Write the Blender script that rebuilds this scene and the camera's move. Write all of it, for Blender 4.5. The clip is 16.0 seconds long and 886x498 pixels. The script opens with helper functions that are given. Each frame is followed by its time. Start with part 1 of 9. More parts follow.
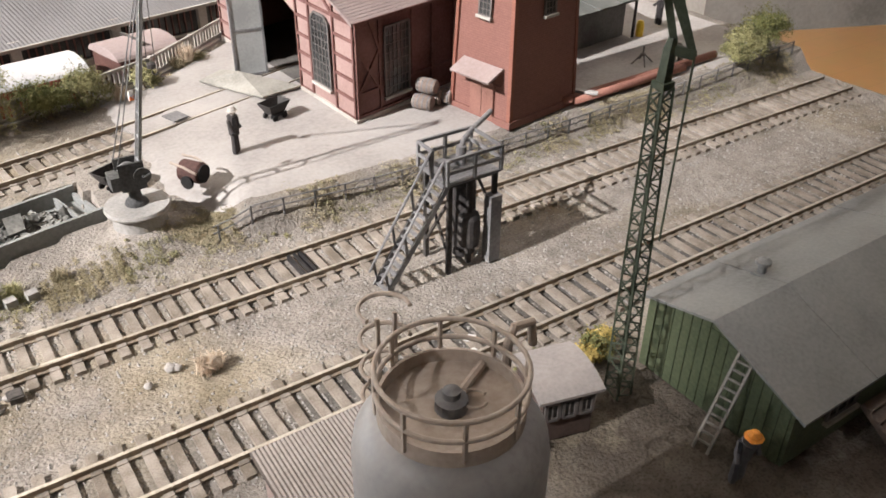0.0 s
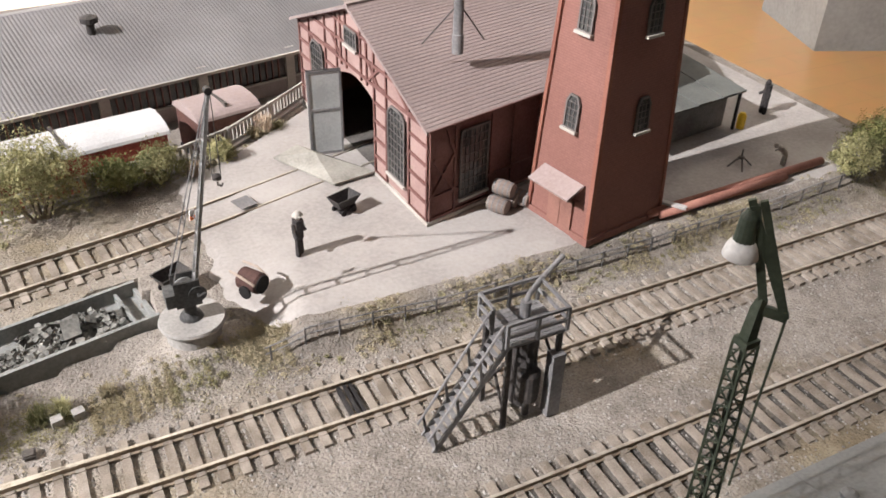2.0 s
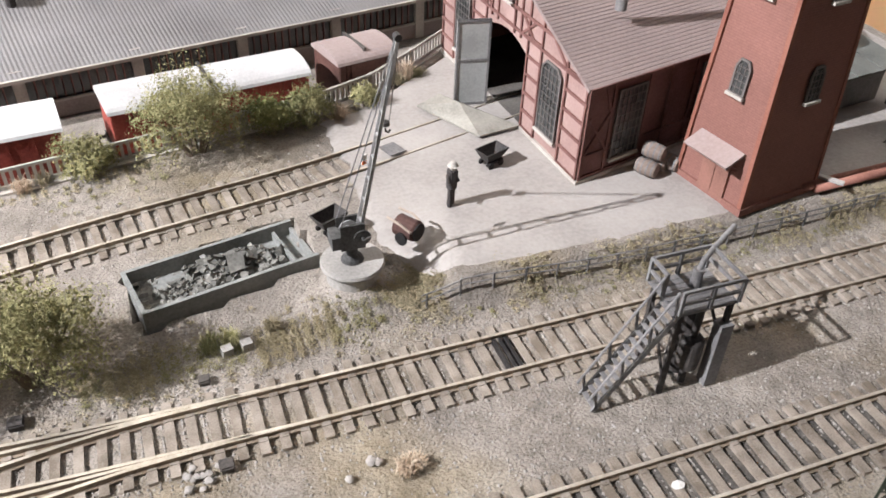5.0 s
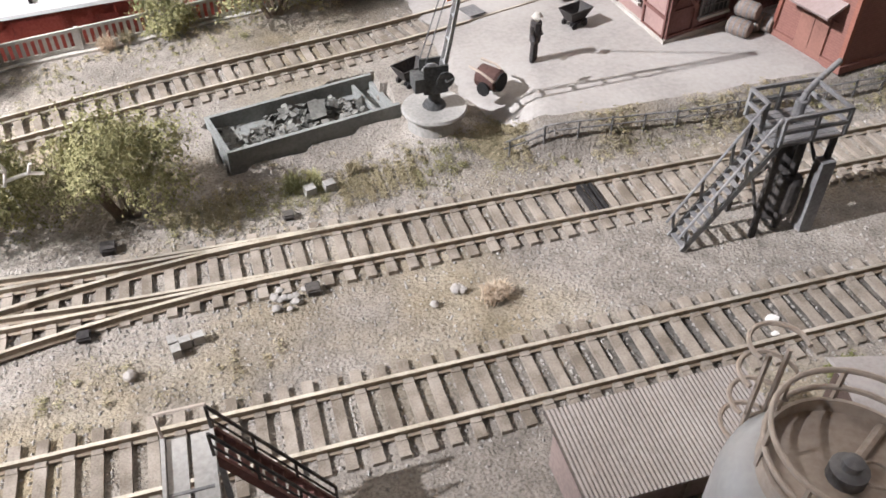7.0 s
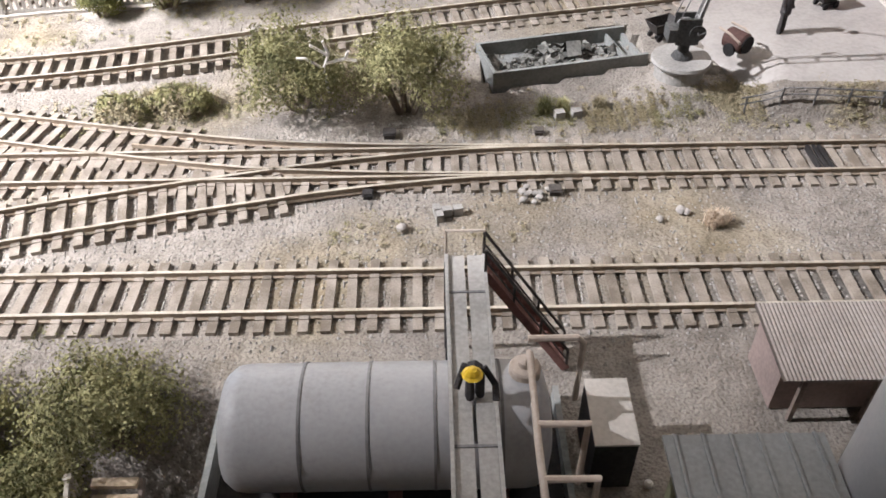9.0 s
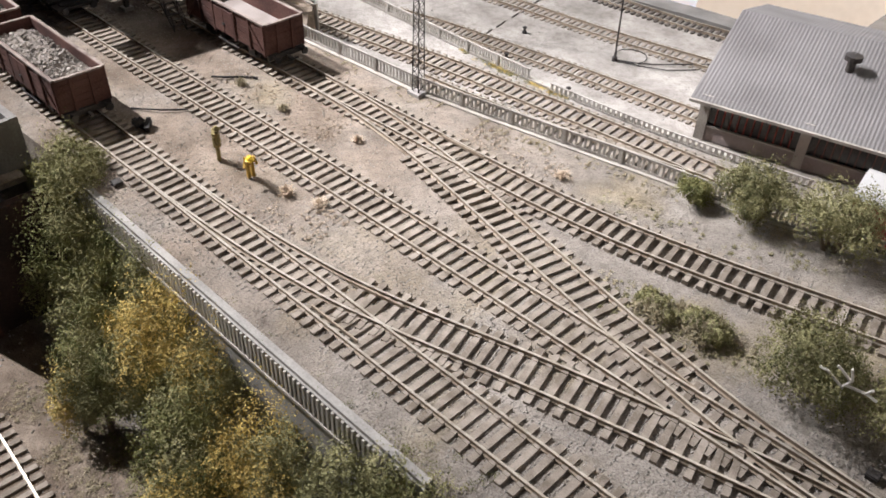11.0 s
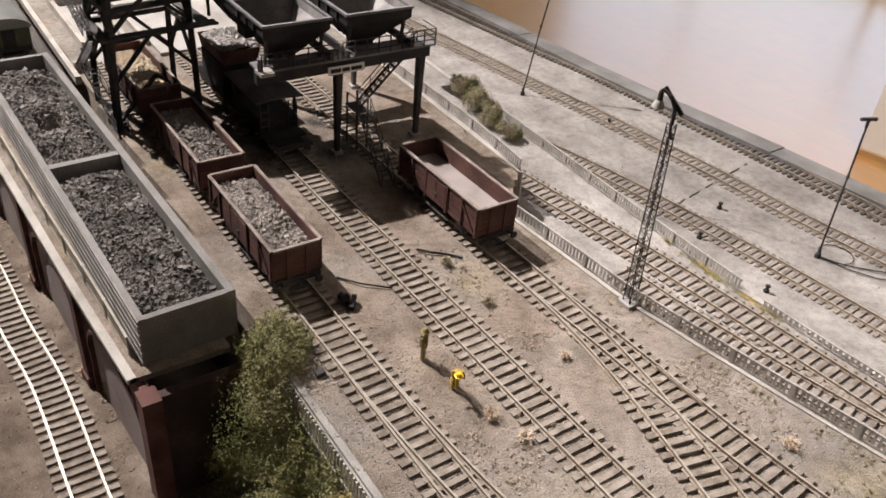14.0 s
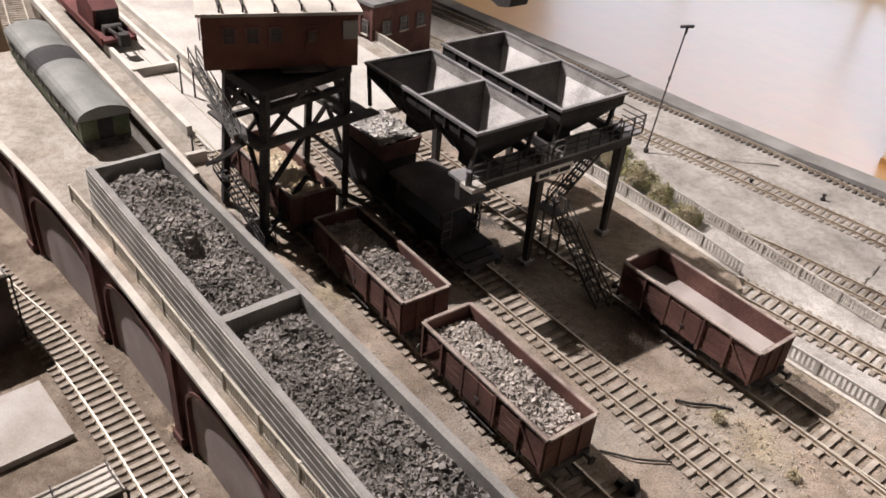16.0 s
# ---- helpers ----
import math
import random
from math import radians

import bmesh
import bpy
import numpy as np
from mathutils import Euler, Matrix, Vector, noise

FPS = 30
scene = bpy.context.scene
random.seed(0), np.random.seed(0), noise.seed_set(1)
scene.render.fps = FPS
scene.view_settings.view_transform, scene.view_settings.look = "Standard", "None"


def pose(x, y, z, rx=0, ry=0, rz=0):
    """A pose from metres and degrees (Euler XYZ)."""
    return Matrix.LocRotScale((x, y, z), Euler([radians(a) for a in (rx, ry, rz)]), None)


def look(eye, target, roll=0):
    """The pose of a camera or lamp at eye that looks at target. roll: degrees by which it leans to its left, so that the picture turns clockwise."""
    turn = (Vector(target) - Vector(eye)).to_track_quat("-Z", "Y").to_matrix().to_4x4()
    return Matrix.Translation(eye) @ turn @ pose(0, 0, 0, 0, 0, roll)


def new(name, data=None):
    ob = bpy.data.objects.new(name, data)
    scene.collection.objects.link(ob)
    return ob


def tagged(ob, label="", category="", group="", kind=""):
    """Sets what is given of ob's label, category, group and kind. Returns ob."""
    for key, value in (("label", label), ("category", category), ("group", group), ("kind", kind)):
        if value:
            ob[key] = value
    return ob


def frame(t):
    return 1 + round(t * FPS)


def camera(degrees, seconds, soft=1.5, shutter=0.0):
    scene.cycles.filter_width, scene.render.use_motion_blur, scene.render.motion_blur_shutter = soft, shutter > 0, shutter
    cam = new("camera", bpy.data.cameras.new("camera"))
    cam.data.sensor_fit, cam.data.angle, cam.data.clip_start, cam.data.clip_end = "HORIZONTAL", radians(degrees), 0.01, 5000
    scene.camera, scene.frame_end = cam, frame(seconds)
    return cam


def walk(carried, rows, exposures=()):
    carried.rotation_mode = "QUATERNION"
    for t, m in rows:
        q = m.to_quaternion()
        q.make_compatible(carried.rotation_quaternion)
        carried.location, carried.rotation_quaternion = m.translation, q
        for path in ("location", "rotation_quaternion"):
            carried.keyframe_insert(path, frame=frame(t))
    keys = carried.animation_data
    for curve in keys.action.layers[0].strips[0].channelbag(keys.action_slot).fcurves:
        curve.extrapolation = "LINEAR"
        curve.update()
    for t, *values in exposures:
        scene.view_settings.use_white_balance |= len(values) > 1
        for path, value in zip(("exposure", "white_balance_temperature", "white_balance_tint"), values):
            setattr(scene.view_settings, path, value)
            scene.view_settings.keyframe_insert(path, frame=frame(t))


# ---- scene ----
cam = camera(56.70, 16.0, soft=1.7)
# seconds, eye, yaw to the left of +y, pitch, roll
PATH = [
    (0, (-0.1050, -0.1475, 0.1577), -34.20, -32.87, 0.65),
    (0.5, (-0.0842, -0.1386, 0.1619), -31.39, -33.20, 0.49),
    (1, (-0.0727, -0.1335, 0.1737), -29.94, -34.37, 1.13),
    (1.5, (-0.0719, -0.1246, 0.1833), -28.25, -34.84, 0.94),
    (2, (-0.0779, -0.1145, 0.1931), -27.28, -34.05, 1.71),
    (2.5, (-0.0817, -0.1067, 0.1982), -26.52, -34.61, 2.22),
    (3, (-0.0909, -0.1006, 0.1985), -25.17, -34.79, 2.67),
    (3.5, (-0.0978, -0.0985, 0.1974), -24.35, -35.91, 3.32),
    (4, (-0.1084, -0.0958, 0.1968), -23.67, -36.03, 3.60),
    (6.5, (-0.1081, -0.1143, 0.1724), -18.70, -40.82, 0.32),
    (7, (-0.1209, -0.1161, 0.1641), -16.72, -41.40, 0.11),
    (7.5, (-0.1433, -0.1175, 0.1671), -11.20, -42.30, -0.80),
    (8, (-0.1592, -0.1202, 0.1679), -6.34, -42.67, -1.25),
    (8.5, (-0.1620, -0.1520, 0.1681), -3.30, -42.34, -1.09),
    (9, (-0.1483, -0.1605, 0.1668), -0.78, -41.56, -0.40),
    (9.5, (-0.1303, -0.1506, 0.1734), 15.10, -41.46, 3.53),
    (10, (-0.1499, -0.1500, 0.1936), 28.04, -41.93, 2.83),
    (12.5, (-0.1584, -0.1345, 0.2756), 51.48, -35.89, 4.93),
    (13, (-0.1883, -0.1356, 0.2775), 51.77, -36.37, 5.11),
    (13.5, (-0.2148, -0.1406, 0.2809), 51.43, -35.71, 6.12),
    (14, (-0.2417, -0.1439, 0.2822), 52.67, -34.75, 5.89),
    (14.5, (-0.2833, -0.1511, 0.2815), 51.96, -35.04, 6.28),
    (15, (-0.3265, -0.1590, 0.2817), 51.94, -35.38, 5.64),
    (15.5, (-0.3735, -0.1785, 0.2865), 51.37, -35.31, 4.82),
    (16, (-0.4186, -0.1920, 0.2799), 50.68, -34.36, 5.04),
]
walk(cam, [(t, pose(*eye, 0, 0, yaw) @ pose(0, 0, 0, 90 + pitch, 0, 0) @ pose(0, 0, 0, 0, 0, roll)) for t, eye, yaw, pitch, roll in PATH],
     exposures=[(0.0, 0.76, 6350, 12), (2.0, 0.66, 6300, 13), (4.0, 0.64, 6150, 12), (7.0, 0.64, 6000, 12), (8.5, 0.50, 6000, 13), (9.0, 0.47, 6000, 13), (9.5, 0.52, 6050, 14), (10.0, 0.22, 5950, 12), (12.5, -0.93, 6450, 15), (14.5, -0.86, 6500, 16), (16.0, -0.74, 6500, 16)])

# ---- light: one bright spotlight on the far left, added soft fill, one big window ----
world = bpy.data.worlds.new("room_air")
scene.world = world
world.use_nodes = True
world.node_tree.nodes["Background"].inputs[0].default_value = (0.9, 0.95, 1.0, 1)
world.node_tree.nodes["Background"].inputs[1].default_value = 0.002


def lamp(name, kind, energy, colour, m, **more):
    data = bpy.data.lights.new(name, kind)
    data.energy, data.color = energy, colour
    if kind == "AREA":
        data.shape, data.size, data.size_y = "RECTANGLE", more["size"][0], more["size"][1]
    else:
        data.shadow_soft_size = more["size"]
    if kind == "SPOT":
        data.spot_size, data.spot_blend = radians(more["cone"]), 0.6
    ob = new(name, data)
    ob.matrix_world = m
    return ob


lamp("spotlight", "SPOT", 560, (1.0, 0.965, 0.935), look((-2.35, -0.06, 1.80), (-0.13, 0.32, 0)), size=0.020, cone=17.2)
lamp("spotlight", "SPOT", 900, (1.0, 0.955, 0.91), look((-2.14, -0.52, 1.80), (-0.885, 0.085, 0)), size=0.017, cone=27.4)
# unseen fill lamp, added to lift the shadows at the right end
lamp("ceiling_light", "AREA", 2.3, (1.0, 0.96, 0.94), look((0.85, 0.3, 1.2), (0.75, 0.3, 0)), size=(1.0, 1.0))
# unseen lamp, added to brighten the partition and the floor beyond
lamp("room_light", "AREA", 235, (1.0, 0.95, 0.88), look((-0.6, 1.25, 1.9), (-0.4, 3.2, 1.15)), size=(2.0, 0.3))
lamp("window_light", "AREA", 2.2, (0.88, 0.94, 1.0), look((-3.2, 4.15, 0.3), (-1.5, 0, -0.5)), size=(3.6, 2.2))

# ---- materials ----


def shader(name):
    m = bpy.data.materials.new(name)
    m.use_nodes = True
    return m, m.node_tree.nodes, m.node_tree.links, m.node_tree.nodes["Principled BSDF"]


def mat(name, colour, dark=None, light=None, rough=0.85, metal=0.0, coarse=40.0, fine=900.0, bump=0.3, depth=0.0004, island=0.0, spec=0.3):
    """Weathered paint, wood, earth: a base colour with large stains towards dark and light, fine grain and fine relief."""
    m, nodes, links, bsdf = shader(name)
    dark = dark or tuple(c * 0.72 for c in colour)
    light = light or tuple(min(1, c * 1.22) for c in colour)
    geo = nodes.new("ShaderNodeNewGeometry")
    big, small = nodes.new("ShaderNodeTexNoise"), nodes.new("ShaderNodeTexNoise")
    for n, s, d in ((big, coarse, 5), (small, fine, 3)):
        links.new(geo.outputs["Position"], n.inputs["Vector"])
        n.inputs["Scale"].default_value, n.inputs["Detail"].default_value = s, d
    ramp = nodes.new("ShaderNodeValToRGB")
    ramp.color_ramp.elements[0].position, ramp.color_ramp.elements[0].color = 0.3, (*dark, 1)
    ramp.color_ramp.elements[1].position, ramp.color_ramp.elements[1].color = 0.72, (*light, 1)
    mid = ramp.color_ramp.elements.new(0.5)
    mid.color = (*colour, 1)
    add = nodes.new("ShaderNodeMath")
    add.operation = "MULTIPLY_ADD"
    links.new(small.outputs[0], add.inputs[0])
    add.inputs[1].default_value = 0.45
    links.new(big.outputs[0], add.inputs[2])
    shift = nodes.new("ShaderNodeMath")
    shift.operation = "SUBTRACT"
    links.new(add.outputs[0], shift.inputs[0])
    shift.inputs[1].default_value = 0.225
    last = shift
    if island:
        info = nodes.new("ShaderNodeObjectInfo")
        sway, both = nodes.new("ShaderNodeMath"), nodes.new("ShaderNodeMath")
        sway.operation = "ADD"
        links.new(geo.outputs["Random Per Island"], sway.inputs[0])
        links.new(info.outputs["Random"], sway.inputs[1])
        both.operation = "MULTIPLY_ADD"
        links.new(sway.outputs[0], both.inputs[0])
        both.inputs[1].default_value = island
        links.new(shift.outputs[0], both.inputs[2])
        less = nodes.new("ShaderNodeMath")
        less.operation = "SUBTRACT"
        links.new(both.outputs[0], less.inputs[0])
        less.inputs[1].default_value = island
        last = less
    links.new(last.outputs[0], ramp.inputs[0])
    links.new(ramp.outputs[0], bsdf.inputs["Base Color"])
    bsdf.inputs["Roughness"].default_value, bsdf.inputs["Metallic"].default_value = rough, metal
    bsdf.inputs["Specular IOR Level"].default_value = spec
    if bump:
        b = nodes.new("ShaderNodeBump")
        b.inputs["Strength"].default_value, b.inputs["Distance"].default_value = bump, depth
        links.new(small.outputs[0], b.inputs["Height"])
        links.new(b.outputs[0], bsdf.inputs["Normal"])
    return m


def earth():
    """Layout ground: grey-beige grit, ochre turf dust in the verges, pale dust in the yard."""
    m, nodes, links, bsdf = shader("ground_grit")
    geo, sep = nodes.new("ShaderNodeNewGeometry"), nodes.new("ShaderNodeSeparateXYZ")
    links.new(geo.outputs["Position"], sep.inputs[0])

    def noise_of(scale, detail=4):
        n = nodes.new("ShaderNodeTexNoise")
        links.new(geo.outputs["Position"], n.inputs["Vector"])
        n.inputs["Scale"].default_value, n.inputs["Detail"].default_value = scale, detail
        return n.outputs[0]

    def ramp_of(value, stops):
        r = nodes.new("ShaderNodeValToRGB")
        while len(r.color_ramp.elements) < len(stops):
            r.color_ramp.elements.new(0.5)
        for e, (p, c) in zip(r.color_ramp.elements, stops):
            e.position, e.color = p, (*c, 1)
        links.new(value, r.inputs[0])
        return r.outputs[0]

    def mixed(fac, a, b, how="MIX"):
        x = nodes.new("ShaderNodeMix")
        x.data_type, x.blend_type = "RGBA", how
        if isinstance(fac, float):
            x.inputs[0].default_value = fac
        else:
            links.new(fac, x.inputs[0])
        links.new(a, x.inputs[6])
        links.new(b, x.inputs[7])
        return x.outputs[2]

    base = ramp_of(noise_of(22, 6), [(0.32, (0.215, 0.192, 0.168)), (0.5, (0.30, 0.268, 0.235)), (0.7, (0.385, 0.348, 0.308))])
    turf = ramp_of(noise_of(60, 5), [(0.35, (0.22, 0.18, 0.12)), (0.55, (0.33, 0.275, 0.19)), (0.7, (0.39, 0.34, 0.25))])
    soil = ramp_of(noise_of(45, 5), [(0.35, (0.085, 0.07, 0.058)), (0.55, (0.135, 0.115, 0.095)), (0.72, (0.20, 0.17, 0.14))])
    patch = ramp_of(noise_of(13, 5), [(0.50, (0, 0, 0)), (0.68, (1, 1, 1))])
    grit = ramp_of(noise_of(1300, 2), [(0.36, (0.50, 0.49, 0.48)), (0.50, (0.92, 0.92, 0.92)), (0.72, (1.0, 1.0, 1.0))])
    mottle = ramp_of(noise_of(170, 4), [(0.34, (0.70, 0.69, 0.68)), (0.56, (1, 1, 1))])

    def ramp_at(value, a, b):
        r = nodes.new("ShaderNodeMapRange")
        r.inputs["From Min"].default_value, r.inputs["From Max"].default_value = a, b
        links.new(value, r.inputs["Value"])
        return r.outputs["Result"]

    def times(a, b):
        n = nodes.new("ShaderNodeMath")
        n.operation = "MULTIPLY"
        links.new(a, n.inputs[0])
        links.new(b, n.inputs[1])
        return n.outputs[0]

    # dark bare soil round the green hut, with the tank's shade painted in
    hut_soil_shade = times(times(ramp_at(sep.outputs[0], -0.020, 0.012), ramp_at(sep.outputs[1], -0.018, -0.034)), ramp_at(noise_of(40, 4), 0.30, 0.46))
    dusty = times(patch, ramp_at(sep.outputs[1], 0.235, 0.195))
    one = mixed(dusty, base, turf)
    one = mixed(hut_soil_shade, one, soil)
    # browner, reddish earth in the harbour yard
    brown = ramp_of(noise_of(38, 5), [(0.35, (0.200, 0.158, 0.122)), (0.55, (0.300, 0.243, 0.194)), (0.72, (0.39, 0.325, 0.265))])
    harbour = times(times(ramp_at(sep.outputs[0], -0.32, -0.46), ramp_at(sep.outputs[1], 0.72, 0.66)), ramp_at(noise_of(17, 4), 0.30, 0.55))
    one = mixed(harbour, one, brown)
    # pale worn deck of the lower quay
    deck = ramp_of(noise_of(26, 6), [(0.34, (0.298, 0.277, 0.255)), (0.55, (0.420, 0.393, 0.364)), (0.72, (0.505, 0.476, 0.446))])
    one = mixed(times(ramp_at(sep.outputs[0], -0.30, -0.42), ramp_at(sep.outputs[2], -0.018, -0.022)), one, deck)
    # bare brown earth along the lower track
    low = ramp_of(noise_of(48, 5), [(0.34, (0.135, 0.105, 0.080)), (0.55, (0.215, 0.172, 0.135)), (0.74, (0.30, 0.248, 0.20))])
    one = mixed(times(ramp_at(sep.outputs[1], -0.05, -0.07), ramp_at(sep.outputs[2], -0.03, -0.05)), one, low)
    # sooty coal dust under the hoppers, plus the gantry's shadow painted into the ground
    coal = ramp_of(noise_of(60, 5), [(0.35, (0.045, 0.040, 0.037)), (0.55, (0.090, 0.080, 0.072)), (0.75, (0.150, 0.132, 0.118))])
    sooty = times(times(times(ramp_at(sep.outputs[0], -0.625, -0.70), ramp_at(sep.outputs[0], -0.84, -0.79)), times(ramp_at(sep.outputs[1], 0.160, 0.130), ramp_at(sep.outputs[1], 0.025, 0.045))), ramp_at(noise_of(34, 4), 0.40, 0.68))
    one = mixed(sooty, one, coal)
    # pale concrete dust of the rear yard
    pale = ramp_of(noise_of(30, 5), [(0.35, (0.25, 0.222, 0.190)), (0.55, (0.34, 0.308, 0.268)), (0.72, (0.42, 0.388, 0.348))])
    rear = times(times(ramp_at(sep.outputs[0], -0.855, -0.905), ramp_at(sep.outputs[2], -0.012, -0.006)), ramp_at(noise_of(24, 4), 0.22, 0.40))
    one = mixed(rear, one, pale)
    # oily dark bed between the rails of the near track
    oil = times(times(times(ramp_at(sep.outputs[1], -0.006, 0.000), ramp_at(sep.outputs[1], 0.0225, 0.0165)), ramp_at(sep.outputs[0], -0.13, -0.02)), ramp_at(noise_of(55, 4), 0.30, 0.52))
    tar = ramp_of(noise_of(70, 4), [(0.35, (0.085, 0.080, 0.075)), (0.60, (0.150, 0.140, 0.130)), (0.75, (0.21, 0.195, 0.18))])
    one = mixed(oil, one, tar)
    one = mixed(0.65, one, grit, "MULTIPLY")
    one = mixed(0.7, one, mottle, "MULTIPLY")
    links.new(one, bsdf.inputs["Base Color"])
    bsdf.inputs["Roughness"].default_value, bsdf.inputs["Specular IOR Level"].default_value = 0.95, 0.1
    b = nodes.new("ShaderNodeBump")
    b.inputs["Strength"].default_value, b.inputs["Distance"].default_value = 1.0, 0.0009
    links.new(noise_of(950, 5), b.inputs["Height"])
    links.new(b.outputs[0], bsdf.inputs["Normal"])
    return m


def glow(name, colour, strength):
    m, nodes, links, bsdf = shader(name)
    bsdf.inputs["Base Color"].default_value = (*colour, 1)
    bsdf.inputs["Emission Color"].default_value, bsdf.inputs["Emission Strength"].default_value = (*colour, 1), strength
    return m


def planks(name, colour, width, rough=0.35):
    """Room floor of wooden boards."""
    m, nodes, links, bsdf = shader(name)
    geo = nodes.new("ShaderNodeNewGeometry")
    brick, grain = nodes.new("ShaderNodeTexBrick"), nodes.new("ShaderNodeTexNoise")
    links.new(geo.outputs["Position"], brick.inputs["Vector"])
    links.new(geo.outputs["Position"], grain.inputs["Vector"])
    grain.inputs["Scale"].default_value = 14
    brick.inputs["Scale"].default_value, brick.inputs["Brick Width"].default_value, brick.inputs["Row Height"].default_value = 1, 1.2, width
    brick.inputs["Mortar Size"].default_value = 0.002
    brick.inputs["Color1"].default_value = (*colour, 1)
    brick.inputs["Color2"].default_value = (*[c * 0.94 for c in colour], 1)
    brick.inputs["Mortar"].default_value = (*[c * 0.82 for c in colour], 1)
    mul = nodes.new("ShaderNodeMix")
    mul.data_type, mul.blend_type = "RGBA", "MULTIPLY"
    mul.inputs[0].default_value = 0.25
    links.new(brick.outputs[0], mul.inputs[6])
    links.new(grain.outputs["Color"], mul.inputs[7])
    links.new(mul.outputs[2], bsdf.inputs["Base Color"])
    bsdf.inputs["Roughness"].default_value = rough
    bsdf.inputs["Coat Weight"].default_value, bsdf.inputs["Coat IOR"].default_value, bsdf.inputs["Coat Roughness"].default_value = 1.0, 2.2, 0.28
    return m


GROUND = earth()
GRAVEL = mat("gravel_stone", (0.29, 0.27, 0.25), (0.19, 0.176, 0.16), (0.36, 0.337, 0.31), island=0.3, bump=0)
YARD = mat("yard_dust", (0.340, 0.315, 0.294), (0.268, 0.245, 0.228), (0.395, 0.368, 0.344), coarse=25, fine=600, bump=0.4)
SLEEPER = mat("sleeper_wood", (0.255, 0.218, 0.180), (0.155, 0.128, 0.100), (0.35, 0.305, 0.258), island=0.14, coarse=120, fine=1800, bump=0.4)
RUST = mat("rail_rust", (0.27, 0.215, 0.16), (0.18, 0.135, 0.095), (0.35, 0.295, 0.225), rough=0.75, bump=0.1)
RAIL = mat("rail_head_steel", (0.50, 0.455, 0.385), (0.38, 0.335, 0.27), (0.60, 0.555, 0.48), rough=0.38, metal=0.6, coarse=90, bump=0)
GREYSTEEL = mat("grey_weathered_steel", (0.17, 0.165, 0.165), (0.11, 0.105, 0.105), (0.26, 0.25, 0.245), rough=0.7)
DARKSTEEL = mat("sooty_steel", (0.045, 0.04, 0.038), (0.02, 0.018, 0.018), (0.10, 0.088, 0.078), rough=0.65)
JIB = mat("pale_grey_jib_steel", (0.33, 0.325, 0.32), (0.22, 0.215, 0.21), (0.42, 0.41, 0.40), rough=0.6)
WINCH = mat("sooty_winch_steel", (0.075, 0.074, 0.072), (0.032, 0.031, 0.030), (0.16, 0.158, 0.152), rough=0.65)
QUAY = mat("dark_quay_stone", (0.21, 0.20, 0.19), (0.14, 0.132, 0.124), (0.28, 0.268, 0.255), coarse=30)
SLEEPERDARK = mat("tarred_sleeper_wood", (0.10, 0.086, 0.075), (0.06, 0.05, 0.043), (0.16, 0.14, 0.125), island=0.14, coarse=120, fine=1800, bump=0.4)
BLACK = mat("black_soot", (0.022, 0.02, 0.02), (0.012, 0.011, 0.011), (0.05, 0.045, 0.042), rough=0.8)
BIN = mat("grey_green_bin", (0.22, 0.225, 0.215), (0.13, 0.135, 0.13), (0.30, 0.30, 0.285), rough=0.85)
CONCRETE = mat("grey_concrete", (0.32, 0.305, 0.285), (0.22, 0.21, 0.195), (0.42, 0.40, 0.375))
PALE = mat("pale_concrete", (0.41, 0.38, 0.34), (0.30, 0.275, 0.245), (0.50, 0.465, 0.42))
BRICK = mat("red_brick_paint", (0.234, 0.095, 0.068), (0.180, 0.068, 0.050), (0.288, 0.131, 0.095), rough=0.8, coarse=30, fine=1400, bump=0.5)
PINK = mat("pink_infill", (0.320, 0.212, 0.190), (0.265, 0.170, 0.152), (0.370, 0.255, 0.230), coarse=50)
TIMBER = mat("brown_red_timber", (0.155, 0.075, 0.065), (0.10, 0.045, 0.038), (0.21, 0.11, 0.095))
ROOF = mat("dusty_brown_roof", (0.33, 0.265, 0.25), (0.28, 0.215, 0.20), (0.40, 0.33, 0.31), coarse=18, fine=700)
ROOFGREY = mat("grey_corrugated_roof", (0.185, 0.176, 0.174), (0.148, 0.140, 0.138), (0.222, 0.212, 0.210), coarse=20)
SHEDROOF = mat("grey_sheet_roof", (0.204, 0.206, 0.201), (0.150, 0.150, 0.145), (0.258, 0.259, 0.247), rough=0.45, coarse=30)
WHITEROOF = mat("white_wagon_roof", (0.499, 0.494, 0.490), (0.413, 0.404, 0.400), (0.559, 0.555, 0.550), coarse=35)
WAGONRED = mat("red_wagon_paint", (0.24, 0.045, 0.032), (0.15, 0.03, 0.022), (0.32, 0.08, 0.06), rough=0.7)
WAGONBROWN = mat("brown_wagon_paint", (0.098, 0.046, 0.037), (0.052, 0.026, 0.022), (0.155, 0.082, 0.066), rough=0.8)
COACHGREEN = mat("dark_green_coach", (0.05, 0.062, 0.035), (0.03, 0.038, 0.022), (0.11, 0.125, 0.075), rough=0.6)
GREEN = mat("dark_green_boards", (0.062, 0.078, 0.045), (0.04, 0.05, 0.032), (0.11, 0.13, 0.075), rough=0.5, coarse=30)
MASTGREEN = mat("green_mast_paint", (0.055, 0.068, 0.045), (0.035, 0.043, 0.03), (0.09, 0.105, 0.075), rough=0.6)
TANK = mat("white_tank_paint", (0.331, 0.324, 0.323), (0.258, 0.249, 0.243), (0.377, 0.369, 0.361), rough=0.4, coarse=25, bump=0.05)
TANKTOP = mat("dusty_beige_steel", (0.40, 0.335, 0.28), (0.31, 0.25, 0.205), (0.48, 0.41, 0.35))
